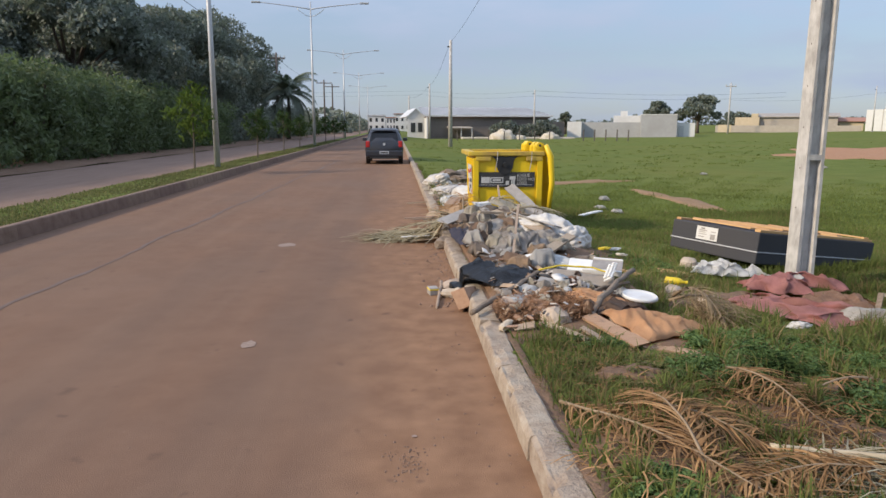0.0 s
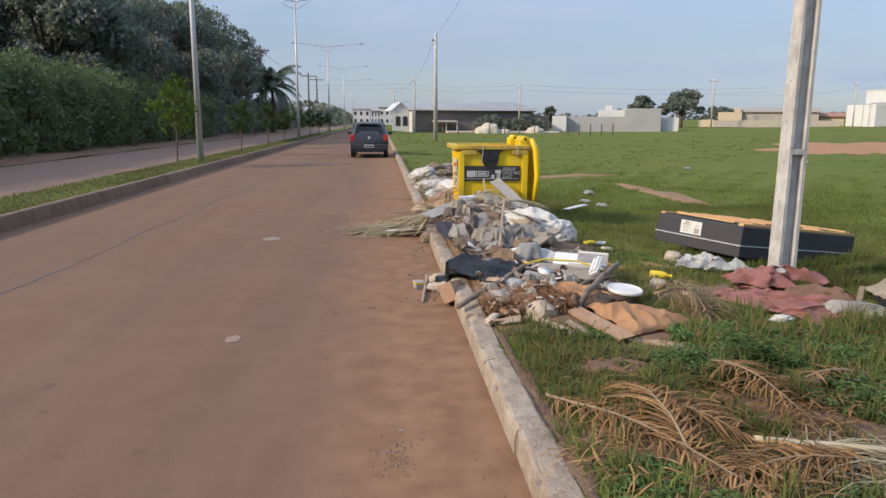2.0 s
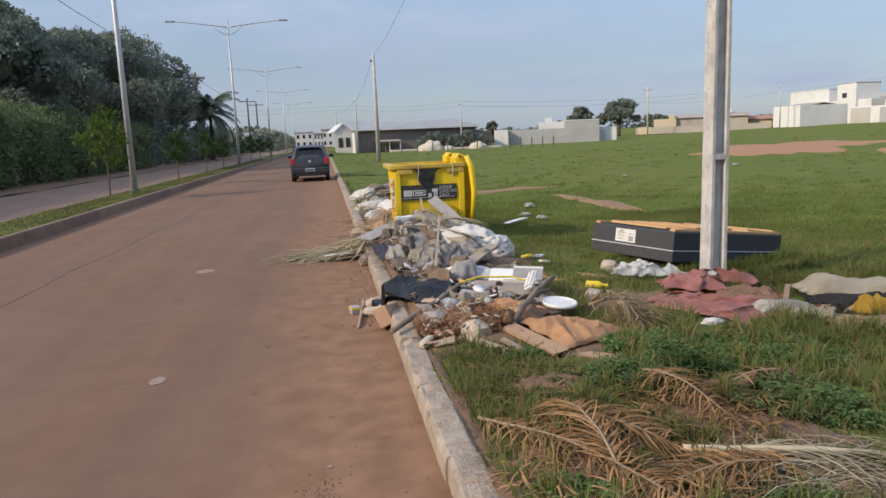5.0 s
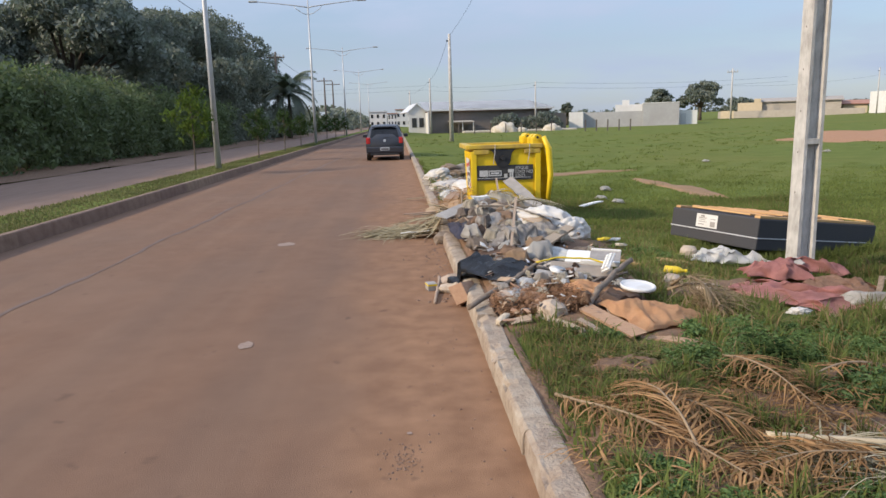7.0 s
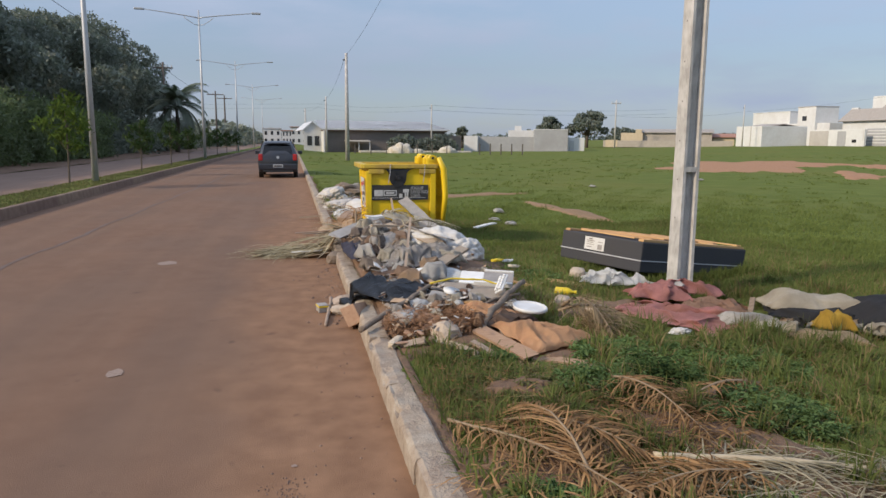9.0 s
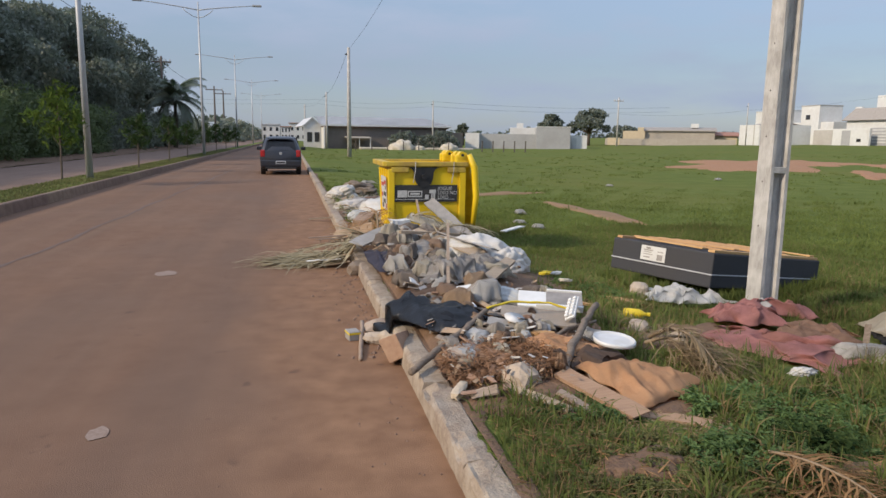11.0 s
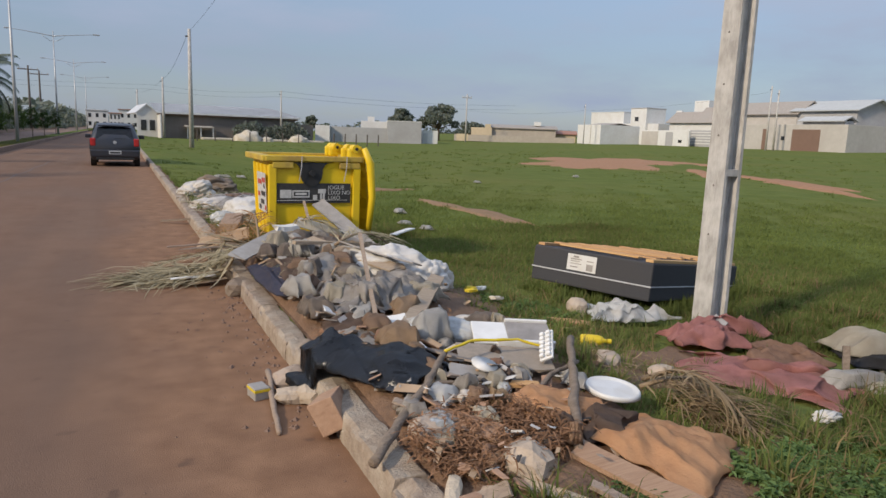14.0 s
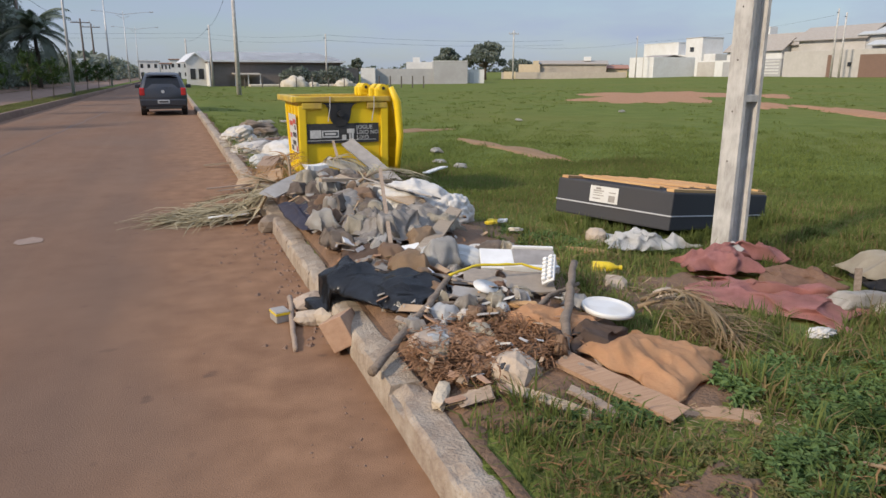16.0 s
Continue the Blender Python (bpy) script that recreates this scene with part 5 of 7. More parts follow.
# far trees on the horizon
for i, (b, d, h, s) in enumerate(((21.0, 150, 8.2, 2.6), (23.9, 150, 9.6, 3.8), (26.6, 170, 5.4, 3.5), (13.8, 160, 6.2, 1.2))):
    x, y = polar(b, d)
    big_tree(x, y, h, s, 700 + i, 3200, size=0.3, label="dark spreading tree behind the far houses", low=False)
def far_wood():
    rnd = random.Random(4)
    e = empty("woodland", pose(0, 0, 0), "low dark tree line along the horizon", "woodland", kind="stuff")
    blobs = []
    for i in range(90):
        x = -110 + i * 4.4
        k = rnd.uniform(1.4, 3.4)
        blobs.append((x, 330 + rnd.uniform(-10, 10), k, 5, 4, k * 1.3))
    for i in range(24):
        k = rnd.uniform(1.5, 2.8)
        blobs.append((-13.8 + rnd.uniform(-2, 1), 150 + i * 7.0, k, 2.2, 3.5, k * 1.2))
    leaf_cloud("foliage", blobs, 16000, 0.8, M_LEAF_HAZED, e, 23)
far_wood()
# dark bush before the warehouse
bush = empty("bush", pose(19.0, 101.5, GZ), "large dark bush against the warehouse wall", "bush")
leaf_cloud("foliage", [(-4 + i * 1.6, 0, 1.2 + 0.4 * math.sin(i * 2), 1.3, 1.0, 1.2) for i in range(6)], 3500, 0.2, M_LEAF_HAZED, bush, 24)


# ---- rubbish: generators ----
def hz(x, y):
    return float(heap_z(x, y))

def folded(quad, lift=0.02, folds=0.03, scale=5.0, seed=0, nu=26, nv=26, ragged=0.05, thick=0.005, sag=None):
    """A crumpled cloth or film draped on the heap, between four ground corners."""
    a, b, c, d = [Vector((*p, 0)) for p in quad]
    off = Vector((seed * 3.7, seed * 1.3, seed * 0.7))
    bm = bmesh.new()
    g = []
    for j in range(nv + 1):
        row = []
        for i in range(nu + 1):
            u, v = i / nu, j / nv
            p = a.lerp(b, u).lerp(d.lerp(c, u), v)
            edge = min(u, 1 - u, v, 1 - v)
            k = noise.noise_vector(Vector((u * 4, v * 4, 0)) + off)
            p = p + Vector((k.x, k.y, 0)) * ragged * (1.0 if edge < 0.2 else 0.55)
            w = (seed % 7) * 0.45
            al, ac = p.x * math.cos(w) + p.y * math.sin(w), p.y * math.cos(w) - p.x * math.sin(w)
            q = Vector((al * 0.5, ac * 1.25, 0)) * scale + off
            r = 0.55 * (1 - abs(noise.noise(q))) ** 2 + 0.35 * (1 - abs(noise.noise(Vector((ac, al, 0)) * scale * 0.9 + off))) ** 2 + 0.45 * noise.noise(Vector((p.x, p.y, 0)) * scale * 0.45 + off) + 0.22 * (1 - abs(noise.noise(q * 2.7))) ** 2
            r *= 0.35 + 0.65 * min(1, edge * 4)
            z = hz(p.x, p.y) + lift * (0.35 + 0.65 * min(1, edge * 5)) + folds * r
            if sag:
                z += sag(u, v)
            row.append(bm.verts.new((p.x, p.y, z)))
        g.append(row)
    for r0, r1 in zip(g, g[1:]):
        for i in range(nu):
            bm.faces.new((r0[i], r0[i + 1], r1[i + 1], r1[i]))
    bmesh.ops.solidify(bm, geom=bm.faces, thickness=thick)
    return bm

def sackform(rx, ry, rz, seed, wr=0.16, sub=5, flat=0.35):
    """A filled bag lying on the ground: a smooth bulge cut by narrow creases."""
    bm = bmesh.new()
    bmesh.ops.create_icosphere(bm, subdivisions=sub, radius=1)
    o = Vector((seed * 2.1, seed * 5.3, seed))
    for v in bm.verts:
        p = v.co.copy()
        q = Vector((p.x * 1.0, p.y * 2.2, p.z * 1.3))
        c1 = (1 - abs(noise.noise(q * 0.9 + o))) ** 6
        c2 = (1 - abs(noise.noise(q * 1.9 + o * 1.7))) ** 7
        k = 1 + 0.36 * noise.noise(p * 1.0 + o) + 0.10 * noise.noise(p * 2.4 + o) - wr * (0.75 * c1 + 0.4 * c2)
        k -= wr * 0.30 * (1 - abs(noise.noise(q * 4.3 + o * 0.6))) ** 4
        z = p.z * k
        v.co = Vector((p.x * rx * k, p.y * ry * k, rz * (z if z > -flat else -flat - (abs(z) - flat) * 0.15)))
    return bm

def stoneform(r, seed, sq=(1, 0.8, 0.65), sub=3):
    bm = bmesh.new()
    bmesh.ops.create_icosphere(bm, subdivisions=sub, radius=1)
    o = Vector((seed * 1.7, seed * 0.9, seed * 2.3))
    for v in bm.verts:
        p = v.co.copy()
        c = max(abs(p.x), abs(p.y), abs(p.z))
        k = (0.55 + 0.45 / c * 0.8) * (1 + 0.28 * noise.noise(p * 1.3 + o) + 0.12 * noise.noise(p * 3.1 + o) + 0.05 * noise.noise(p * 8 + o))
        v.co = Vector((p.x * sq[0], p.y * sq[1], p.z * sq[2])) * r * k
    return bm

def thing(name, bm, material, label, category, smooth=True, m=None, group=""):
    return tagged(part(name, bm, material, None, "", smooth, m), label, category, group)

def board(a, b, w, t, roll=0.0, seed=0, warp=0.01, notch=True):
    """A plank from a to b with slightly warped faces and broken ends."""
    rnd = random.Random(seed)
    a, b = Vector(a), Vector(b)
    d = b - a
    L = d.length
    q = d.to_track_quat('X', 'Z').to_matrix().to_4x4()
    bm = bmesh.new()
    n = 8
    rings = []
    for i in range(n + 1):
        x = L * i / n
        bend = warp * math.sin(math.pi * i / n + seed)
        e = 0.5 if i in (0, n) and notch else 0
        y0, y1 = -w / 2 + rnd.uniform(-1, 1) * w * 0.03, w / 2 + rnd.uniform(-1, 1) * w * 0.03
        ring = [(x + e * rnd.uniform(-w, w) * 0.3, y0, -t / 2 + bend), (x + e * rnd.uniform(-w, w) * 0.3, y1, -t / 2 + bend), (x + e * rnd.uniform(-w, w) * 0.3, y1, t / 2 + bend), (x + e * rnd.uniform(-w, w) * 0.3, y0, t / 2 + bend)]
        rings.append([bm.verts.new(p) for p in ring])
    for u, v in zip(rings, rings[1:]):
        for k in range(4):
            bm.faces.new((u[k], u[(k + 1) % 4], v[(k + 1) % 4], v[k]))
    bm.faces.new(rings[0][::-1])
    bm.faces.new(rings[-1])
    bmesh.ops.recalc_face_normals(bm, faces=bm.faces)
    bmesh.ops.transform(bm, matrix=Matrix.Translation(a) @ q @ pose(0, 0, 0, roll, 0, 0), verts=bm.verts)
    return bm

def branch(points, r0, r1, seed, sides=10):
    rnd = random.Random(seed)
    pts, rad = [], []
    for k, (a, b) in enumerate(zip(points, points[1:])):
        for i in range(6):
            u = i / 6
            p = Vector(a).lerp(Vector(b), u) + Vector((rnd.uniform(-1, 1), rnd.uniform(-1, 1), rnd.uniform(-1, 1))) * r0 * 0.22
            pts.append(p)
    pts.append(Vector(points[-1]))
    for i in range(len(pts)):
        rad.append((r0 + (r1 - r0) * i / (len(pts) - 1)) * rnd.uniform(0.88, 1.12))
    return tube(pts, rad, sides)

def frond(name, base, tip, leaf, seed, material, stem, label, arch=0.08, spread=0.9, droop=0.5, n=44, both=True, stem_r=0.016, width=0.012, curl=0.4):
    """A fallen palm frond: a bent midrib with two ranks of narrow leaflets."""
    rnd = random.Random(seed)
    a, b = Vector(base), Vector(tip)
    side0 = (b - a).cross(Vector((0, 0, 1))).normalized()
    mid = []
    for i in range(13):
        u = i / 12
        p = a.lerp(b, u) + side0 * math.sin(u * math.pi) * rnd.uniform(0.02, 0.03)
        p.z = hz(p.x, p.y) + 0.02 + arch * math.sin(u * math.pi) + (a.z + (b.z - a.z) * u)
        mid.append(p)
    e = empty(name, pose(0, 0, 0), label, "palm frond", "fallen palm fronds")
    part("midrib", tube(mid, [stem_r * (1 - 0.75 * i / 12) for i in range(13)], 6), stem, e, smooth=True)
    v, f = [], []
    for i in range(n):
        u = 0.06 + 0.92 * i / n
        k = min(int(u * 12), 11)
        p = mid[k].lerp(mid[k + 1], u * 12 - k)
        d = (mid[k + 1] - mid[k]).normalized()
        s0 = d.cross(Vector((0, 0, 1))).normalized()
        for s in ((-1, 1) if both else (1,)):
            if rnd.random() < 0.12:
                continue
            ln = leaf * (0.45 + 0.55 * math.sin(math.pi * min(1, u * 0.9 + 0.1))) * rnd.uniform(0.7, 1.15)
            dr = (s0 * s * spread * rnd.uniform(0.4, 1.3) + d * rnd.uniform(0.0, 1.1)).normalized()
            pts, q = [], p.copy()
            lift = rnd.uniform(0.0, 0.28)
            for j in range(5):
                pts.append(q.copy())
                q = q + (dr + Vector((0, 0, lift - droop * j * 0.35)) + d * curl * j * rnd.uniform(0, 0.35)) * ln / 4
                q.z = max(q.z, hz(q.x, q.y) + 0.006)
            w = width * rnd.uniform(0.7, 1.3)
            nrm = Vector((rnd.uniform(-0.6, 0.6), rnd.uniform(-0.6, 0.6), 1))
            b0 = len(v)
            for j, q in enumerate(pts):
                t = (pts[min(j + 1, 4)] - pts[max(j - 1, 0)]).normalized()
                sd = t.cross(nrm).normalized() * w * (1 - (j / 4) ** 2 * 0.9) * 0.5
                v += [q - sd, q + sd]
            for j in range(4):
                f.append((b0 + 2 * j, b0 + 2 * j + 1, b0 + 2 * j + 3, b0 + 2 * j + 2))
    raw("foliage", v, f, material, e)
    return e

def strands(name, cx, cy, rx, ry, n, length, width, material, label, category, seed, h=0.05, lean=None, kind="stuff"):
    """Loose straw-like litter: many thin bent strips."""
    rng = random.Random(seed)
    v, f = [], []
    for i in range(n):
        r, a = math.sqrt(rng.random()), rng.uniform(0, 6.283)
        x, y = cx + rx * r * math.cos(a), cy + ry * r * math.sin(a)
        th = rng.gauss(lean, 0.5) if lean is not None else rng.uniform(0, 6.283)
        L = length * rng.uniform(0.4, 1.2)
        z = hz(x, y) + rng.random() ** 2 * h + 0.005
        d = Vector((math.cos(th), math.sin(th), rng.uniform(-0.15, 0.35)))
        cv = rng.uniform(-1, 1)
        b0 = len(v)
        p = Vector((x, y, z))
        for j in range(4):
            sd = Vector((-d.y, d.x, rng.uniform(-0.5, 0.5))).normalized() * width * (1 - 0.22 * j) * 0.5
            v += [p - sd, p + sd]
            p = p + d * L / 3
            d = Vector((d.x - d.y * cv * 0.35, d.y + d.x * cv * 0.35, d.z - 0.25))
            p.z = max(p.z, hz(p.x, p.y) + 0.004)
        for j in range(3):
            f.append((b0 + 2 * j, b0 + 2 * j + 1, b0 + 2 * j + 3, b0 + 2 * j + 2))
    return tagged(raw(name, v, f, material), label, category, kind=kind)


# ---- rubbish: the heap by the kerb, near end ----
lid_e = empty("bucket_lid", pose(1.99, 5.36, hz(1.99, 5.36) + 0.11, 5, 2, 20), "round white plastic bucket lid lying on the heap", "lid")
bm = bmesh.new()
rings = []
for r, z in ((0.001, 0.004), (0.10, 0.004), (0.125, 0.004), (0.133, 0.012), (0.140, 0.014), (0.147, 0.006), (0.150, -0.012), (0.146, -0.012), (0.140, 0.002), (0.001, -0.002)):
    rings.append([bm.verts.new((r * math.cos(k * math.pi / 20), r * math.sin(k * math.pi / 20), z)) for k in range(40)])
for u, v in zip(rings, rings[1:]):
    for k in range(40):
        bm.faces.new((u[k], u[(k + 1) % 40], v[(k + 1) % 40], v[k]))
part("disc", bm, M_LID, lid_e, smooth=True)

thing("log", branch([(0.56, 5.10, 0.17), (0.80, 5.38, 0.22), (1.02, 5.62, 0.27), (1.26, 5.92, 0.32)], 0.023, 0.018, 3), M_BARK, "grey-brown peeled branch leaning over the kerb", "branch")
thing("stick", branch([(1.25, 5.90, 0.335), (1.45, 5.96, 0.36), (1.75, 5.95, 0.34), (1.9, 5.88, 0.30)], 0.009, 0.008, 4), M_YPAINT, "thin bent yellow stick on the heap", "stick")
thing("log", branch([(1.42, 4.86, 0.17), (1.60, 5.16, 0.25), (1.86, 5.55, 0.30), (2.13, 5.95, 0.31)], 0.028, 0.022, 5), M_BARK, "dark crooked branch lying across the heap", "branch")
thing("stick", branch([(1.48, 5.38, 0.2), (1.75, 5.60, 0.24), (2.02, 5.72, 0.25)], 0.015, 0.012, 6), M_BARK, "short grey stick on the heap", "stick")
thing("stick", branch([(0.82, 5.55, 0.2), (1.1, 5.66, 0.25), (1.4, 5.66, 0.24)], 0.014, 0.01, 7), M_BARK, "short dark stick on the heap", "stick")
thing("stick", branch([(0.42, 6.62, 0.075), (0.37, 6.2, 0.02), (0.33, 5.86, 0.012)], 0.017, 0.015, 8), M_OLDWOOD, "pale stick lying on the road", "stick")

# stones and bricks by the kerb
for i, (x, y, z, r, sq, tz, lab, M) in enumerate((
        (0.56, 6.52, 0.05, 0.105, (1.15, 0.75, 0.6), 20, "pale lump of broken concrete on the road edge", M_STONE),
        (0.50, 6.28, 0.035, 0.075, (1.2, 0.8, 0.55), -10, "pale lump of broken concrete on the road edge", M_STONE),
        (0.61, 6.27, 0.045, 0.085, (1.1, 0.9, 0.6), 50, "buff broken stone at the foot of the kerb", M_STONE),
        (1.16, 4.85, 0.165, 0.105, (0.9, 0.8, 0.85), 30, "grey lump of broken concrete in the litter", M_STONE),
        (0.92, 5.92, 0.15, 0.07, (1.1, 0.8, 0.7), 0, "pale rubble stone under the bag", M_STONE),
        (1.02, 5.86, 0.15, 0.06, (1.1, 0.8, 0.7), 40, "pale rubble stone under the bag", M_STONE),
        (1.10, 5.98, 0.15, 0.06, (0.9, 0.9, 0.7), 70, "pale rubble stone under the bag", M_STONE),
        (0.92, 5.30, 0.17, 0.10, (1.2, 0.8, 0.6), 15, "pale dusty rubble lump on the heap", M_STONE),
        (1.33, 5.02, 0.155, 0.07, (1, 0.9, 0.8), 15, "dark brown clod on the heap", M_BARK),
        (0.78, 4.80, 0.15, 0.05, (1.8, 0.6, 0.5), 60, "pale splinter of stone on the kerb", M_STONE),
        (3.35, 7.55, 0.02, 0.10, (1, 0.8, 0.8), 60, "buff stone in the grass", M_STONE),
        (2.6, 6.15, 0.06, 0.09, (1.1, 0.8, 0.5), 60, "grey-brown stone in the grass", M_STONE),
        (2.85, 5.9, 0.03, 0.08, (1.1, 0.9, 0.5), 10, "grey-brown stone in the grass", M_STONE),
        (0.62, 9.0, 0.06, 0.11, (1.0, 1.1, 0.7), 0, "dark earthy clod against the kerb", M_BARK),
        (0.83, 10.9, 0.10, 0.14, (1.3, 1.0, 0.7), 0, "brown earthy clod beside the container", M_BARK))):
    thing("stone", stoneform(r * 1.28, 20 + i, sq, 2), M, lab, "stone", False, pose(x, y, z, 0, 0, tz))
bk = empty("brick", pose(0.60, 5.86, 0.095, 62, 10, 64), "broken hollow clay brick leaning on the kerb", "brick")
bm = slab(-0.15, 0.15, -0.09, 0.09, -0.065, 0.065, 0.008)
for v in bm.verts:
    v.co += noise.noise_vector(v.co * 9) * 0.012
part("brick_body", bm, M_BRICK, bk)
# two dark discs give the brick's hollows their shade by colour alone
for k in (-0.035, 0.035):
    part("hole", tube([(0.138, k, 0), (0.156, k, 0)], 0.022, 8), M_DARKSOIL, bk)
bx = empty("small_box", pose(0.325, 6.41, 0.035, 0, 0, 12), "small white and yellow carton on the road", "carton")
part("carton", slab(-0.045, 0.045, -0.06, 0.06, -0.035, 0.035, 0.006), M_GREYP, bx)
part("carton_band", slab(-0.046, 0.046, -0.062, 0.062, 0.012, 0.028, 0.002), M_YPAINT, bx, "yellow band")

# bags, cloths and sheets
thing("plastic_bag", folded([(0.50, 6.42), (0.92, 5.62), (1.34, 5.86), (0.74, 6.70)], 0.085, 0.075, 5, 1, 64, 64, 0.09, 0.003), M_BLACKBAG, "shiny crumpled black plastic bag over the kerb", "plastic bag")
thing("plastic_bag", folded([(0.74, 6.55), (1.05, 6.35), (1.2, 6.75), (0.9, 6.95)], 0.03, 0.05, 6, 2), M_GREYBAG, "dirty grey plastic film on the heap", "plastic bag")
thing("cloth", folded([(1.55, 4.92), (1.72, 4.40), (2.36, 4.82), (2.08, 5.24)], 0.06, 0.075, 5, 3, 48, 48, 0.06, 0.012), M_ORANGE, "soiled orange cloth spread in the grass", "cloth")
thing("cloth", folded([(1.28, 5.40), (1.56, 5.00), (1.95, 5.20), (1.62, 5.58)], 0.04, 0.055, 7, 4, 40, 40, 0.05, 0.01), M_ORANGE, "crumpled orange cloth on the heap", "cloth")
thing("cloth", folded([(1.50, 5.02), (1.62, 4.82), (2.00, 5.06), (1.76, 5.24)], 0.07, 0.06, 8, 5, 30, 30, 0.07, 0.01), M_BROWNCLOTH, "dark brown crumpled cloth on the heap", "cloth")
thing("cloth", folded([(0.66, 8.98), (0.70, 7.85), (0.95, 7.72), (1.0, 8.95)], 0.04, 0.05, 5, 6), M_NAVY, "dark navy cloth hanging over the kerb", "cloth")
thing("cloth", folded([(0.82, 8.95), (0.84, 7.95), (1.12, 7.95), (1.1, 8.9)], 0.07, 0.05, 5, 66), M_BROWNCLOTH, "faded dark cloth on the heap", "cloth")
thing("plastic_bag", folded([(0.84, 5.20), (0.98, 5.16), (1.06, 5.42), (0.88, 5.50)], 0.05, 0.05, 8, 7, 18, 18, 0.02, 0.003), M_CLEAR, "crumpled clear plastic bag on the heap", "plastic bag")
thing("plastic_bag", folded([(0.98, 5.60), (1.06, 5.46), (1.20, 5.56), (1.10, 5.70)], 0.06, 0.035, 8, 8, 18, 18, 0.02, 0.003), M_WHITE, "white crumpled paper on the heap", "paper")
thing("plastic_bag", folded([(1.85, 5.62), (2.00, 5.52), (2.10, 5.70), (1.95, 5.80)], 0.05, 0.03, 8, 9, 18, 18, 0.03, 0.003), M_SACK, "white thin plastic bag by the lid", "plastic bag")
for i, (x, y, rx, ry, rz, tz, M, lab, cat, wr) in enumerate((
        (1.80, 8.26, 0.38, 0.29, 0.26, -20, M_SACK, "bulging white woven sack lying on the heap", "sack", 0.20),
        (2.14, 8.10, 0.24, 0.22, 0.22, 30, M_SACK, "slack end of a white woven sack", "sack", 0.24),
        (1.48, 6.48, 0.26, 0.16, 0.12, -35, M_CLEAR, "large crumpled clear plastic bottle", "bottle", 0.16),
        (1.88, 6.72, 0.30, 0.15, 0.09, -15, M_GREYBAG, "dirty grey plastic wrapping in the grass", "plastic bag", 0.22),
        (1.60, 8.95, 0.28, 0.22, 0.12, 10, M_GREYBAG, "grey crumpled plastic sack on the heap", "sack", 0.24),
        (2.25, 9.15, 0.22, 0.14, 0.09, 10, M_GREYP, "grey crumpled bag beside the container", "plastic bag", 0.24),
        (1.22, 5.50, 0.07, 0.09, 0.07, 0, M_GREYBAG, "tangle of grey-green netting", "netting", 0.3),
        (1.42, 5.55, 0.055, 0.05, 0.075, 0, M_CLEAR, "small clear plastic bag of rubbish", "plastic bag", 0.2),
        (1.50, 13.6, 0.42, 0.50, 0.30, 25, M_SACK, "full white sack behind the container", "sack", 0.16),
        (1.05, 13.2, 0.22, 0.22, 0.15, 0, M_CLEAR, "clear plastic bag on the verge", "plastic bag", 0.22),
        (1.10, 15.3, 0.45, 0.5, 0.16, 0, M_GREYBAG, "grey plastic rubbish on the verge", "plastic bag", 0.25),
        (1.05, 17.6, 0.40, 0.42, 0.24, 40, M_GREYBAG, "dirty white bag of rubble on the verge", "sack", 0.22),
        (1.55, 18.6, 0.55, 0.45, 0.26, 10, M_BARK, "dark heap of earth and litter on the verge", "debris", 0.3),
        (1.70, 16.4, 0.5, 0.4, 0.16, 70, M_BROWNCLOTH, "dark crumpled rag on the verge", "rag", 0.3))):
    thing(cat.replace(" ", "_"), sackform(rx, ry, rz, 30 + i, wr), M, lab, cat, True, pose(x, y, hz(x, y) + rz * 0.34, 0, 0, tz))
thing("plastic_sheet", folded([(0.98, 7.75), (1.04, 7.05), (1.58, 7.12), (1.48, 7.80)], 0.09, 0.13, 8, 11, 56, 56, 0.12, 0.004), M_GREYBAG, "crumpled grey plastic sheet on the heap", "plastic sheet")
thing("plastic_sheet", folded([(1.35, 7.75), (1.55, 7.2), (1.95, 7.45), (1.75, 7.95)], 0.08, 0.11, 7, 12, 40, 40, 0.09, 0.004), M_GREYBAG, "torn pale plastic sheet on the heap", "plastic sheet")
thing("plastic_sheet", folded([(0.92, 8.5), (0.95, 7.9), (1.35, 7.95), (1.3, 8.6)], 0.08, 0.09, 5, 13, 30, 30, 0.06, 0.004), M_GREYBAG, "crumpled grey plastic sheet on the heap", "plastic sheet")
thing("plastic_sheet", folded([(0.85, 7.1), (0.85, 6.75), (1.2, 6.75), (1.2, 7.05)], 0.04, 0.06, 6, 14, 26, 26, 0.06, 0.004), M_BROWNCLOTH, "dark muddy plastic on the heap", "plastic sheet")
thing("plastic_sheet", folded([(1.1, 16.5), (1.1, 13.9), (2.2, 14.4), (2.1, 17.5)], 0.06, 0.14, 2.4, 15, 36, 36, 0.2, 0.006), M_GREYBAG, "pale plastic sheeting among the far rubble", "plastic sheet")

# boards, foam, trays
def place(x, y, dz):
    return (x, y, hz(x, y) + dz)
fm = empty("foam_tray", pose(1.80, 6.20, hz(1.80, 6.20) + 0.15, 15, 2, -20), "broken white polystyrene tray on the heap", "foam tray")
part("tray_base", slab(-0.20, 0.02, -0.12, 0.13, 0, 0.018, 0.006), M_WHITE, fm)
# shade on this half is put into its colour with the grey board material
part("tray_base", slab(0.02, 0.30, -0.12, 0.13, 0.002, 0.024, 0.006), M_GREYP, fm, "tray half coloured grey for its shade")
part("tray_rim", slab(-0.06, 0.30, -0.145, -0.12, 0, 0.05, 0.008), M_WHITE, fm)
part("tray_rim", slab(0.02, 0.30, 0.13, 0.15, 0, 0.04, 0.008), M_WHITE, fm)
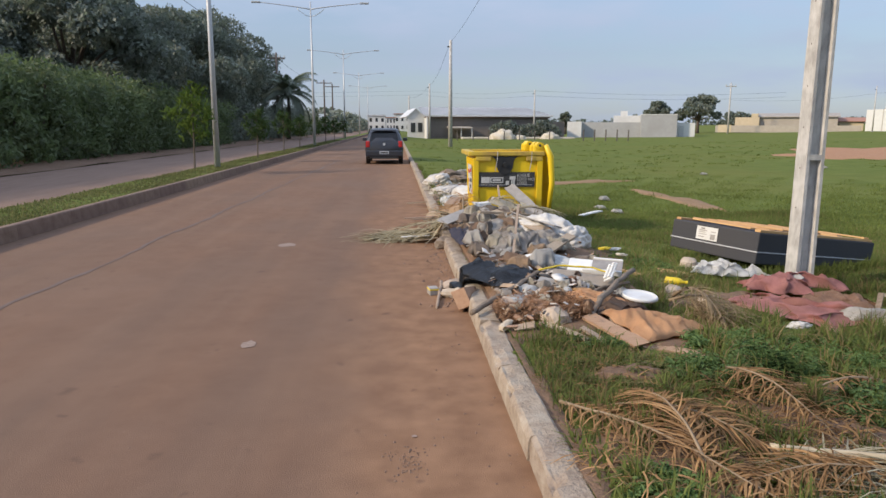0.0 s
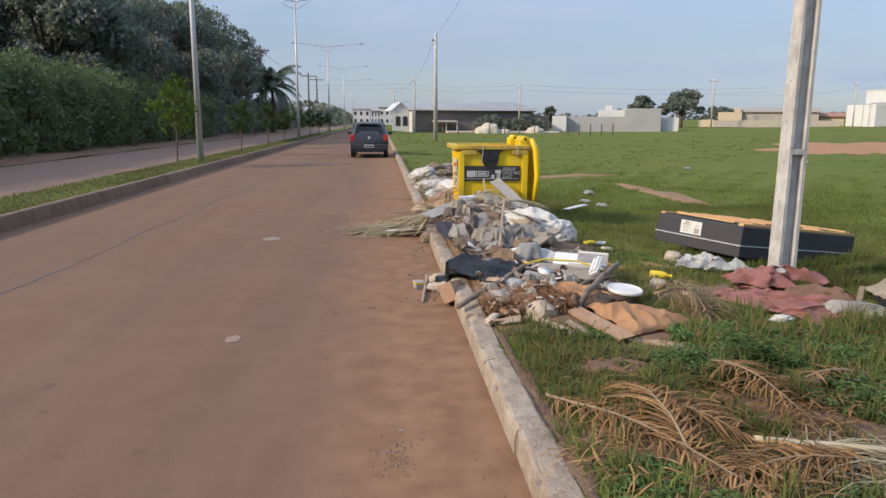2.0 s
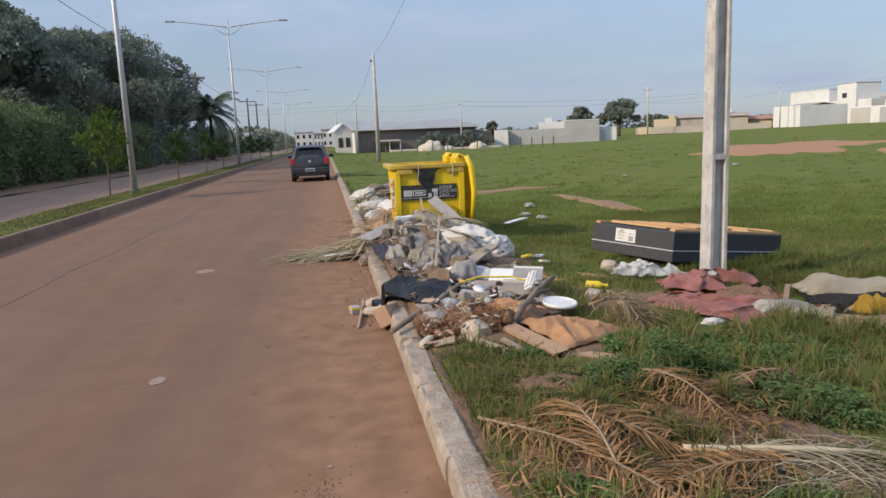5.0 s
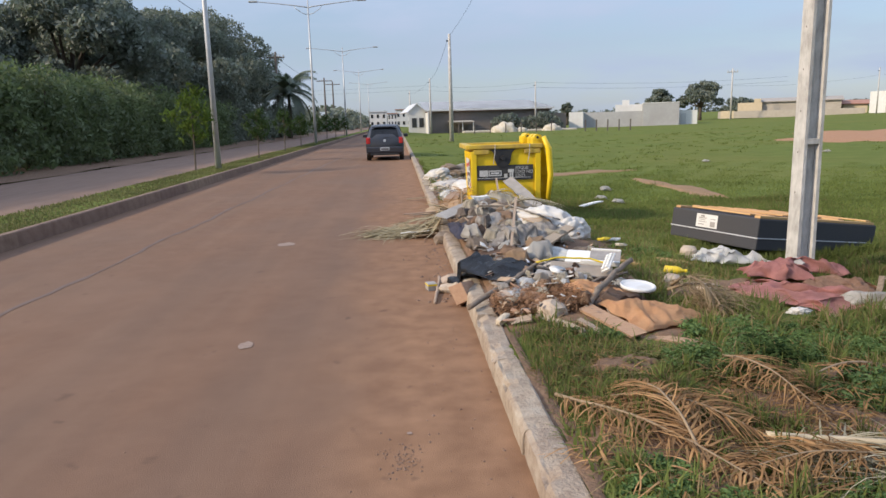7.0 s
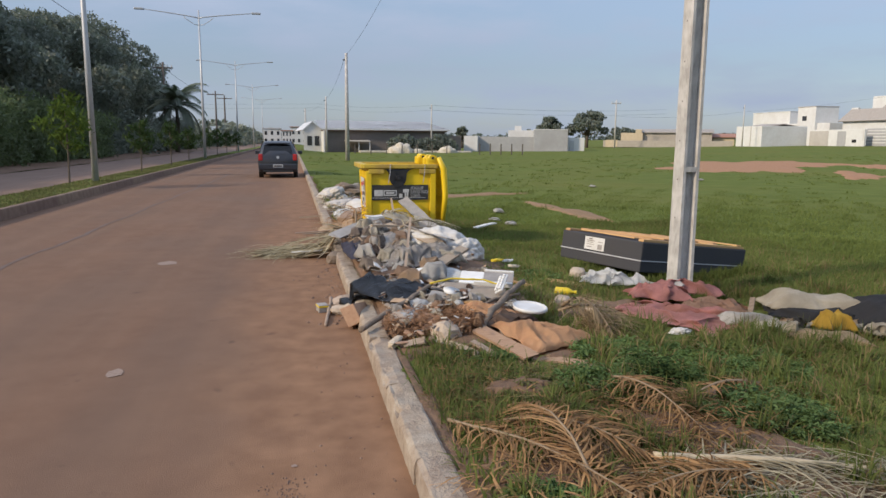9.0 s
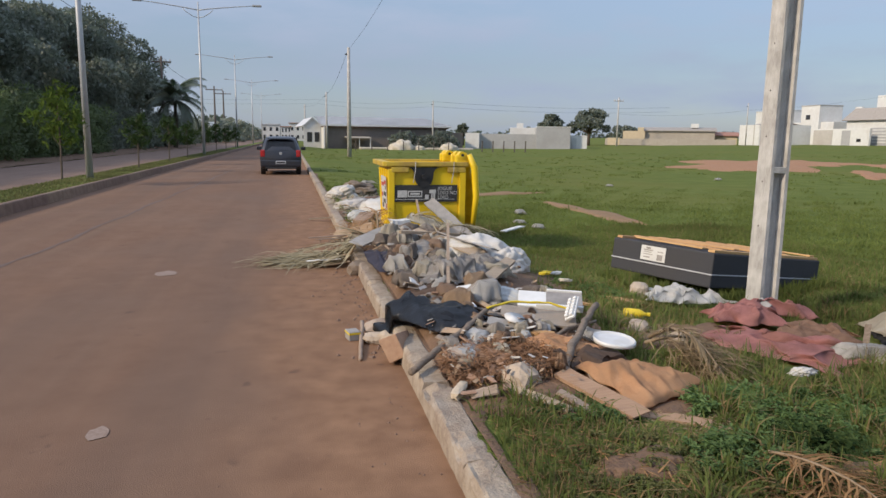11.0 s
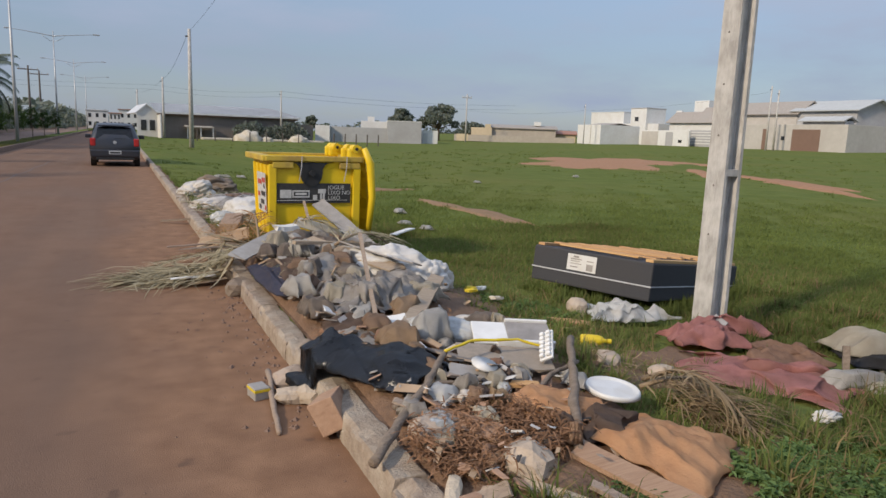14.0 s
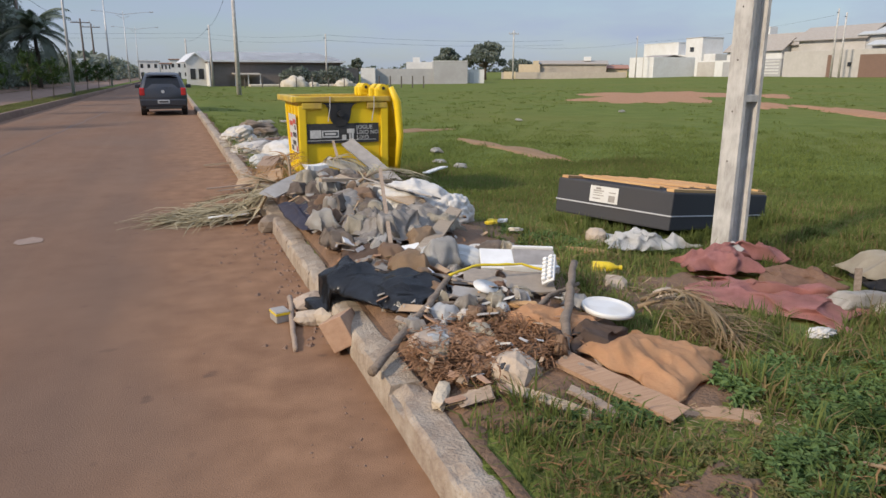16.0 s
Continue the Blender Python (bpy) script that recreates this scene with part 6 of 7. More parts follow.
EX = Vector((0.47, 0.78, 0.45)).normalized()
EZ = Vector((-0.75, -0.25, 0.6))
EZ = (EZ - EX * EZ.dot(EX)).normalized()
EY = EZ.cross(EX)
EM = Matrix.Translation((1.90, 5.86, hz(1.9, 5.86) + 0.17)) @ Matrix((EX, EY, EZ)).transposed().to_4x4() @ Matrix.Diagonal((0.78, 0.78, 0.78, 1))
eg = empty("egg_carton", EM, "white foam egg carton standing on edge", "egg carton")
part("carton_tray", slab(-0.15, 0.15, -0.055, 0.055, 0, 0.02, 0.008), M_WHITE, eg)
for k in range(6):
    for s in (-1, 1):
        part("cup", slab(-0.135 + k * 0.046, -0.10 + k * 0.046, s * 0.027 - 0.019, s * 0.027 + 0.019, 0.018, 0.05, 0.012), M_WHITE, eg)
for i, (a, b, w, t, roll, M, lab, cat) in enumerate((
        (place(1.02, 6.15, 0.05), place(1.97, 7.60, 0.16), 0.11, 0.03, 14, M_OLDWOOD, "long weathered grey plank lying on the heap", "plank"),
        (place(1.42, 4.88, 0.04), place(1.64, 4.32, 0.03), 0.13, 0.022, 5, M_REDWOOD, "weathered reddish plank at the heap's edge", "plank"),
        (place(1.70, 4.46, 0.0), place(2.0, 4.24, -0.005), 0.11, 0.016, 0, M_REDWOOD, "old flat board half buried in the grass", "plank"),
        (place(1.05, 4.72, 0.03), place(1.28, 4.42, 0.02), 0.045, 0.018, 30, M_OLDWOOD, "short splintered stick of wood", "wood piece"),
        (place(1.30, 4.62, 0.02), place(1.42, 4.40, 0.02), 0.05, 0.018, 0, M_OLDWOOD, "short splintered piece of wood", "wood piece"),
        (place(1.40, 6.05, 0.06), place(1.92, 5.85, 0.10), 0.26, 0.012, 10, M_PARTICLE, "wet brown sheet of fibreboard", "board"),
        (place(1.30, 6.20, 0.05), place(1.50, 5.72, 0.10), 0.16, 0.012, -16, M_PARTICLE, "broken strip of dark fibreboard", "board"),
        (place(1.22, 5.78, 0.09), place(1.62, 5.62, 0.06), 0.13, 0.012, 8, M_GREYP, "grey broken board on the heap", "board"),
        (place(1.36, 5.62, 0.05), place(1.62, 5.50, 0.05), 0.05, 0.02, 8, M_PINE, "short strip of pine on the heap", "wood piece"),
        (place(0.98, 5.34, 0.05), place(1.16, 5.10, 0.04), 0.12, 0.014, 12, M_BRICK, "broken flat piece of orange board", "board"),
        (place(0.60, 9.05, 0.12), place(1.16, 9.75, 0.18), 0.19, 0.016, 14, M_GREYP, "pale grey board lying on palm leaves", "board"),
        (place(0.25, 10.55, 0.17), place(1.00, 10.35, 0.10), 0.30, 0.012, -8, M_PARTICLE, "warped brown board sticking out over the road", "board"),
        (place(0.10, 10.95, 0.14), place(0.95, 10.95, 0.08), 0.05, 0.014, 0, M_OLDWOOD, "thin strip of wood over the kerb", "wood piece"),
        (place(0.45, 11.1, 0.15), place(1.00, 10.9, 0.16), 0.32, 0.012, 18, M_CARD, "bent sheet of brown cardboard", "cardboard"),
        (place(1.28, 9.18, 0.18), place(1.72, 7.85, 0.16), 0.15, 0.018, 12, M_OLDWOOD, "weathered board on the heap", "plank"),
        (place(1.15, 9.2, 0.18), place(2.15, 9.5, 0.17), 0.12, 0.018, -14, M_OLDWOOD, "weathered board before the container", "plank"),
        (place(1.05, 8.7, 0.22), place(1.95, 8.95, 0.24), 0.06, 0.03, 0, M_OLDWOOD, "thin wooden batten on the heap", "wood piece"),
        (place(1.10, 9.5, 0.14), place(2.0, 9.85, 0.26), 0.20, 0.014, 24, M_PARTICLE, "broken brown board before the container", "board"),
        (place(1.48, 8.6, 0.20), place(1.86, 7.75, 0.24), 0.13, 0.012, -18, M_GREYP, "pale grey broken board", "board"),
        (place(1.15, 6.72, 0.06), place(1.42, 7.95, 0.42), 0.028, 0.024, 0, M_OLDWOOD, "thin stick propped on the heap", "wood piece"),
        (place(1.50, 9.72, 0.10), place(1.52, 10.3, 0.55), 0.028, 0.02, 0, M_OLDWOOD, "thin lath leaning on the container", "wood piece"),
        ((2.12, 9.70, 0.27), (1.70, 10.37, 0.70), 0.17, 0.02, -25, M_GREYP, "grey board leaning against the container", "board"),
        (place(1.35, 9.95, 0.30), place(1.9, 9.85, 0.24), 0.17, 0.012, 30, M_CREAM, "pale slatted panel before the container", "panel"),
        (place(0.05, 9.48, 0.06), place(0.45, 9.42, 0.07), 0.06, 0.008, 0, M_WHITE, "white strip lying on the road edge", "strip"),
        (place(0.2, 9.42, 0.01), place(0.55, 9.40, 0.02), 0.05, 0.01, 0, M_OLDWOOD, "thin strip of wood on the road edge", "wood piece"),
        (place(1.10, 9.78, 0.24), place(1.33, 9.82, 0.24), 0.17, 0.05, 0, M_WHITE, "small white foam block", "foam"),
        (place(1.20, 6.80, 0.06), place(1.35, 6.72, 0.07), 0.15, 0.03, 10, M_WHITE, "white crumpled carton on the heap", "carton"),
        (place(3.35, 12.25, 0.06), place(3.85, 12.7, 0.10), 0.10, 0.02, 0, M_WHITE, "white plastic strip in the grass", "strip"),
        (place(2.75, 7.2, 0.02), place(3.15, 7.05, 0.03), 0.08, 0.02, 10, M_PINE, "broken piece of raw wood in the grass", "wood piece"),
        (place(2.2, 6.95, 0.03), place(2.55, 6.85, 0.03), 0.05, 0.02, 0, M_PINE, "strip of raw wood in the grass", "wood piece"),
        (place(1.15, 13.0, 0.10), place(0.95, 12.2, 0.08), 0.25, 0.10, 0, M_CARD, "crushed brown carton on the kerb", "carton"),
        (place(0.2, 14.2, 0.03), place(0.95, 13.6, 0.08), 0.04, 0.03, 0, M_BARK, "dark stick on the road edge", "stick"))):
    thing(cat.replace(" ", "_"), board(a, b, w, t, roll, 60 + i), M, lab, cat, False)
pk = empty("plank_label", pose(1.66, 4.52, hz(1.66, 4.52) + 0.035, 0, 8, -55), "torn white printed wrapper on the plank", "wrapper")
part("paper", slab(-0.07, 0.07, -0.03, 0.03, 0, 0.004), M_LID, pk)
for k in range(3):
    part("print_bar", slab(-0.05 + k * 0.025, -0.035 + k * 0.025, -0.014, 0.014, 0.004, 0.006), M_NAVY, pk)
bt = empty("bottle", pose(2.79, 6.56, hz(2.79, 6.56) + 0.05, 90, 0, 58), "small bright yellow plastic bottle in the grass", "bottle")
bm = bmesh.new()
rr = [(0.0, 0.035), (0.01, 0.042), (0.13, 0.042), (0.16, 0.03), (0.175, 0.016), (0.2, 0.016)]
part("bottle_body", tube([(0, 0, z - 0.1) for z, _ in rr], [r for _, r in rr], 14), M_YPAINT, bt, smooth=True)
part("cap", tube([(0, 0, 0.1), (0, 0, 0.125)], 0.018, 10), M_YPAINT, bt)
thing("plate", tube([(1.40, 5.72, hz(1.40, 5.72) + 0.10), (1.401, 5.716, hz(1.40, 5.72) + 0.112), (1.402, 5.714, hz(1.40, 5.72) + 0.120)], [0.045, 0.07, 0.075], 20), M_LID, "small white plastic plate on the heap", "plate")

# litter of the near heap
strands("root_litter", 1.12, 5.12, 0.38, 0.32, 2600, 0.085, 0.010, M_ROOT, "brown dry roots and leaf litter", "litter", 81, 0.10)
strands("root_litter", 1.45, 5.25, 0.42, 0.27, 900, 0.08, 0.010, M_ROOT, "brown dry roots and leaf litter", "litter", 82, 0.07)
strands("straw", 1.45, 8.6, 0.65, 1.0, 500, 0.16, 0.008, M_FRONDPALE, "dry straw and splinters on the heap", "litter", 83, 0.14)
strands("straw", 1.3, 6.6, 0.55, 0.85, 1100, 0.08, 0.014, M_ROOT, "dry straw and splinters on the heap", "litter", 84, 0.06)
strands("straw", 1.5, 15.5, 0.8, 3.0, 900, 0.3, 0.02, M_FRONDPALE, "dry straw among the far rubble", "litter", 85, 0.12)
strands("straw", 0.95, 11.2, 0.35, 0.7, 350, 0.35, 0.012, M_FROND, "dry twigs beside the container", "litter", 86, 0.2)

def scatter_bits():
    """Small torn scraps, splinters and crumbs all over the heap."""
    rnd = random.Random(91)
    kinds = [(M_CARD, "cardboard_scraps", "small scraps of brown cardboard", 150), (M_WHITE, "paper_scraps", "small scraps of white paper and foam", 22), (M_GREYP, "plaster_crumbs", "grey crumbs of plaster and board", 45),
             (M_BRICK, "brick_crumbs", "reddish crumbs of broken brick", 90), (M_OLDWOOD, "wood_splinters", "grey splinters of weathered wood", 130), (M_GREYBAG, "film_scraps", "torn scraps of grey plastic film", 70), (M_DARKCLOTH, "dark_scraps", "small dark rags and film", 60)]
    for M, nm, lab, n in kinds:
        v, f = [], []
        for i in range(n):
            y = rnd.uniform(4.7, 10.0) if rnd.random() < 0.8 else rnd.uniform(12, 19)
            x = 0.80 + abs(rnd.gauss(0, 0.55)) * (1.0 if y > 5 else 0.6)
            if x > 2.5:
                continue
            s = rnd.uniform(0.02, 0.075)
            L, W, T = s * rnd.uniform(1, 2.6), s * rnd.uniform(0.4, 1), s * rnd.uniform(0.06, 0.2)
            m = pose(x, y, hz(x, y) + rnd.uniform(0.01, 0.10), rnd.uniform(-35, 35), rnd.uniform(-35, 35), rnd.uniform(0, 360))
            b0 = len(v)
            for dx, dy, dz in ((-1, -1, -1), (1, -1, -1), (1, 1, -1), (-1, 1, -1), (-1, -1, 1), (1, -1, 1), (1, 1, 1), (-1, 1, 1)):
                v.append(m @ Vector((dx * L / 2 * rnd.uniform(0.7, 1.2), dy * W / 2 * rnd.uniform(0.7, 1.2), dz * T / 2)))
            f += [tuple(b0 + k for k in q) for q in ((0, 3, 2, 1), (4, 5, 6, 7), (0, 1, 5, 4), (1, 2, 6, 5), (2, 3, 7, 6), (3, 0, 4, 7))]
        tagged(raw(nm, v, f, M), lab, "litter", kind="stuff")
scatter_bits()

# bigger scraps lying singly
rnd = random.Random(17)
for i in range(52):
    y = rnd.uniform(6.3, 9.7)
    x = rnd.uniform(0.85, 2.0)
    s = rnd.uniform(0.10, 0.22)
    M, lab, cat = ((M_CARD, "torn piece of brown cardboard on the heap", "cardboard"), (M_GREYBAG, "torn grey plastic film on the heap", "plastic film"), (M_SACK, "torn dirty white film on the heap", "plastic film"), (M_PARTICLE, "broken piece of brown board on the heap", "board"), (M_CREAM, "stained cream paper on the heap", "paper"))[i % 5]
    a = rnd.uniform(0, 6.28)
    c, sn = math.cos(a) * s, math.sin(a) * s
    q = [(x - c, y - sn), (x + sn * 0.7, y - c * 0.7), (x + c, y + sn), (x - sn * 0.7, y + c * 0.7)]
    thing(cat.replace(" ", "_"), folded(q, rnd.uniform(0.06, 0.19), 0.06, 8, 100 + i, 14, 14, 0.05, 0.004), M, lab, cat, True, None, "scraps on the heap")

rnd = random.Random(29)
for i in range(30):
    y = rnd.uniform(4.85, 6.7)
    x = rnd.uniform(0.86, 1.75)
    s = rnd.uniform(0.045, 0.11)
    M, lab, cat = ((M_CARD, "torn piece of brown cardboard on the heap", "cardboard"), (M_BRICK, "crumpled orange-brown paper on the heap", "paper"), (M_CREAM, "stained cream paper on the heap", "paper"), (M_BROWNCLOTH, "muddy brown rag on the heap", "rag"), (M_GREYBAG, "torn grey plastic film on the heap", "plastic film"))[i % 5]
    a = rnd.uniform(0, 6.28)
    c, sn = math.cos(a) * s, math.sin(a) * s
    q = [(x - c, y - sn), (x + sn * 0.7, y - c * 0.7), (x + c, y + sn), (x - sn * 0.7, y + c * 0.7)]
    thing(cat.replace(" ", "_"), folded(q, rnd.uniform(0.04, 0.09), 0.05, 9, 180 + i, 10, 10, 0.025, 0.004), M, lab, cat, True, None, "scraps on the heap")

# ---- rubbish round the pole ----
def cl(quad, lift, folds, scale, seed, M, lab, nu=34, ragged=0.06, cat="cloth"):
    thing("cloth", folded(quad, lift, folds, scale, seed, nu, nu, ragged, 0.008), M, lab, cat)
cl([(3.52, 6.42), (3.04, 5.90), (3.48, 5.02), (4.26, 5.34)], 0.05, 0.065, 5, 21, M_PINK, "faded pink cloth stretched out crumpled over the grass", 64, 0.16)
cl([(3.42, 5.98), (3.40, 5.86), (4.05, 5.48), (4.12, 5.56)], 0.12, 0.05, 6, 22, M_PINK, "rolled edge of the faded pink cloth", 30, 0.06)
cl([(3.55, 6.72), (3.44, 6.40), (4.05, 6.22), (4.15, 6.56)], 0.10, 0.10, 7, 23, M_PINK, "faded pink cloth heaped before the pole", 40, 0.12)
cl([(4.20, 6.44), (3.72, 5.98), (4.34, 5.83), (4.66, 6.06)], 0.07, 0.075, 8, 24, M_BRICK, "brownish pink cloth torn in the grass", 40, 0.14)
cl([(3.80, 6.75), (3.82, 6.58), (4.62, 6.52), (4.66, 6.70)], 0.12, 0.10, 8, 44, M_PINK, "crumpled pink cloth round the foot of the pole", 40, 0.10)
thing("board", board(place(3.98, 6.60, 0.10), place(4.14, 6.62, 0.19), 0.12, 0.015, 25, 77), M_GREYP, "grey shard of board by the pole", "board", False)
cl([(3.72, 5.52), (3.86, 5.36), (4.42, 5.28), (4.36, 5.48)], 0.12, 0.03, 5, 25, M_GREYBAG, "grey-green strip of cloth on the pink cloth", 24, 0.03)
cl([(3.46, 7.62), (3.24, 7.18), (3.60, 7.10), (4.22, 7.12)], 0.08, 0.13, 8, 26, M_WHITE, "white crumpled plastic sheet before the bed base", 40, 0.08, "plastic sheet")
cl([(4.72, 6.18), (4.65, 5.83), (5.5, 5.43), (5.75, 5.83)], 0.18, 0.09, 4, 27, M_CREAM, "cream and grey padded cloth in the grass", 34, 0.06)
cl([(4.75, 6.05), (4.57, 5.75), (5.25, 5.30), (5.45, 5.6)], 0.12, 0.05, 4, 28, M_DARKCLOTH, "dark cloth under the cream cloth", 28, 0.06)
cl([(5.25, 5.95), (5.1, 5.05), (6.2, 4.6), (6.6, 5.6)], 0.16, 0.08, 3, 29, M_DARKCLOTH, "black rumpled cloth in the grass", 34, 0.08)
cl([(5.55, 5.35), (5.6, 5.15), (5.95, 5.05), (5.9, 5.3)], 0.25, 0.05, 5, 30, M_CREAM, "cream patch of torn cloth", 18, 0.04)
cl([(4.75, 5.44), (4.70, 5.22), (4.95, 5.08), (5.04, 5.34)], 0.16, 0.09, 9, 31, M_YCLOTH, "yellow torn cloth in the grass", 24, 0.05)
cl([(4.15, 5.55), (4.05, 5.25), (4.5, 5.1), (4.6, 5.35)], 0.08, 0.03, 5, 32, M_CREAM, "flat cream piece of cloth", 20, 0.04)
cl([(4.35, 5.35), (4.3, 5.05), (4.85, 4.75), (4.95, 5.0)], 0.06, 0.05, 6, 33, M_CARD, "torn brown paper in the grass", 20, 0.06, "paper")
thing("plank", board(place(4.24, 5.58, 0.0), place(4.32, 5.66, 0.24), 0.045, 0.03, 0, 88), M_BARK, "short dark stake of wood standing in the grass", "plank", False)
thing("plastic_bag", sackform(0.10, 0.07, 0.04, 71, 0.5), M_SACK, "small white plastic bag in the grass", "plastic bag", True, pose(3.13, 4.93, hz(3.13, 4.93) + 0.10))
for i, (x, y) in enumerate(((4.93, 16.0), (11.3, 24.7), (18, 28), (16.7, 12.9), (4.2, 13.9), (4.4, 13.4), (2.3, 23.5), (2.9, 23.9), (3.1, 15.2))):
    w = 0.14 if i != 6 else 0.3
    thing("paper", folded([(x - w, y - 0.1), (x + w, y - 0.13), (x + w * 0.8, y + 0.12), (x - w * 0.7, y + 0.1)], 0.06, 0.06, 8, 140 + i, 10, 10, 0.06, 0.004), M_SACK, "scrap of white paper lying in the grass", "paper", True, None, "scraps in the field")
for i, (x, y, M) in enumerate(((2.45, 7.9, M_YPAINT), (2.62, 7.75, M_CREAM), (2.55, 8.1, M_YPAINT), (2.7, 8.2, M_WHITE), (2.35, 8.4, M_CREAM))):
    thing("wrapper", sackform(0.08, 0.05, 0.024, 150 + i, 0.5, 4), M, "small yellow and white food wrapper in the grass", "wrapper", True, pose(x, y, hz(x, y) + 0.06))

rnd = random.Random(37)
for i in range(16):
    x, y, s = rnd.uniform(4.3, 5.6), rnd.uniform(5.0, 5.75), rnd.uniform(0.06, 0.16)
    M, lab, cat = ((M_CREAM, "torn cream rag in the grass", "rag"), (M_CARD, "torn brown paper in the grass", "paper"), (M_DARKCLOTH, "torn dark rag in the grass", "rag"), (M_GREYBAG, "torn grey film in the grass", "plastic film"))[i % 4]
    a = rnd.uniform(0, 6.28)
    c, sn = math.cos(a) * s, math.sin(a) * s
    q = [(x - c, y - sn), (x + sn * 0.7, y - c * 0.7), (x + c, y + sn), (x - sn * 0.7, y + c * 0.7)]
    thing(cat.replace(" ", "_"), folded(q, rnd.uniform(0.06, 0.12), 0.045, 11, 220 + i, 16, 16, 0.07, 0.005), M, lab, cat, True, None, "rags in the grass")

# ---- palm fronds ----
frond("palm_frond", (0.86, 3.42, 0.01), (1.52, 2.30, 0.02), 0.27, 1, M_FROND, M_STEM, "dry brown palm frond lying beside the kerb", 0.05, 0.9, 0.7, 100, True, 0.012, 0.010, 0.9)
frond("palm_frond", (1.10, 3.30, 0.02), (1.75, 2.75, 0.03), 0.26, 2, M_FROND, M_STEM, "dry brown palm frond lying in the grass", 0.08, 0.9, 0.7, 76, True, 0.009, 0.010, 0.9)
frond("palm_frond", (1.30, 2.55, 0.02), (1.25, 3.45, 0.04), 0.25, 3, M_FROND, M_STEM, "dry curled palm frond lying in the grass", 0.10, 1.0, 0.7, 60, True, 0.009, 0.010, 0.9)
frond("palm_frond", (2.20, 2.62, 0.01), (1.35, 2.45, 0.02), 0.26, 4, M_FROND, M_STEM, "dry brown palm frond lying in the grass", 0.06, 0.8, 0.7, 76, True, 0.009, 0.010, 0.9)
frond("palm_frond", (1.95, 3.75, 0.06), (2.15, 3.0, 0.02), 0.22, 5, M_FROND, M_STEM, "dry brown palm frond crumpled in the grass", 0.10, 1.1, 0.7, 60, True, 0.009, 0.010, 0.9)
frond("palm_frond", (3.0, 3.78, 0.03), (2.35, 3.55, 0.03), 0.2, 6, M_FROND, M_STEM, "dry brown frond stalk in the grass", 0.05, 0.5, 0.4, 24)
frond("palm_frond", (1.70, 2.80, 0.03), (3.0, 2.62, 0.02), 0.42, 7, M_FRONDPALE, M_PALESTEM, "pale thick palm stalk with dry straw leaves", 0.01, 0.22, 0.5, 60, True, 0.034, 0.008, 0.1)
strands("frond_litter", 1.45, 2.75, 0.66, 0.52, 560, 0.20, 0.010, M_FROND, "dry brown palm leaflets strewn in the grass", "litter", 87, 0.08)
strands("frond_litter", 2.1, 3.3, 0.42, 0.45, 480, 0.18, 0.011, M_FROND, "dry brown palm leaflets strewn in the grass", "litter", 88, 0.10)
strands("frond_litter", 2.4, 2.55, 0.7, 0.2, 420, 0.42, 0.008, M_FRONDPALE, "pale straw-like leaflets in the grass", "litter", 89, 0.07, 2.9)
strands("leaf_litter", 1.45, 3.75, 0.65, 0.65, 900, 0.055, 0.008, M_GRASSDRY, "dry chopped grass and leaf litter on the soil", "litter", 95, 0.02)
strands("leaf_litter", 2.0, 4.4, 0.5, 0.35, 500, 0.06, 0.008, M_FRONDTAN, "dry leaf litter round the planks", "litter", 96, 0.02)
strands("frond_litter", 1.15, 3.75, 0.3, 0.5, 160, 0.15, 0.010, M_FROND, "dry brown leaflets beside the kerb", "litter", 90, 0.03)
frond("palm_frond", (2.34, 5.52, 0.10), (2.52, 4.86, 0.02), 0.2, 8, M_FRONDTAN, M_STEM, "pale dry palm frond bent over in the grass", 0.18, 0.7, 0.6, 44)
frond("palm_frond", (2.30, 5.50, 0.06), (2.78, 5.30, 0.05), 0.2, 9, M_FRONDTAN, M_STEM, "pale dry palm frond in the grass", 0.10, 0.7, 0.6, 34)
frond("palm_frond", (0.75, 10.05, 0.03), (-0.22, 10.12, 0.0), 0.32, 16, M_FRONDPALE, M_STEM, "pale dry palm frond lying flat on the road", 0.02, 0.35, 0.6, 70, True, 0.014, 0.017)
strands("straw", 0.20, 9.80, 0.55, 0.40, 520, 0.46, 0.016, M_FRONDPALE, "pale palm leaflets strewn on the road edge", "litter", 93, 0.05, 3.1)
strands("frond_litter", 2.52, 5.25, 0.17, 0.26, 420, 0.34, 0.009, M_FRONDTAN, "drooping bundle of dry palm leaflets", "litter", 94, 0.16, -1.0)
strands("frond_litter", 2.75, 5.9, 0.40, 0.45, 260, 0.16, 0.009, M_FRONDTAN, "dry straw in the grass before the pole", "litter", 92, 0.08)
frond("palm_frond", (1.15, 9.75, 0.05), (-0.25, 9.90, 0.0), 0.42, 10, M_FRONDPALE, M_STEM, "pale dry palm frond hanging over the kerb onto the road", 0.05, 0.5, 0.3, 60, True, 0.02, 0.019)
frond("palm_frond", (1.05, 10.3, 0.05), (-0.10, 10.35, 0.0), 0.40, 11, M_FRONDPALE, M_STEM, "pale dry palm frond hanging over the kerb onto the road", 0.10, 0.5, 0.3, 50, True, 0.02, 0.019)
frond("palm_frond", (0.85, 9.3, 0.04), (-0.05, 9.6, 0.0), 0.36, 12, M_FRONDPALE, M_STEM, "pale dry palm frond on the road edge", 0.05, 0.6, 0.3, 44, True, 0.02, 0.019)
frond("palm_frond", (1.2, 10.1, 0.16), (1.85, 9.75, 0.20), 0.35, 13, M_FRONDPALE, M_STEM, "curved dry palm frond before the container", 0.14, 0.7, 0.6, 40)
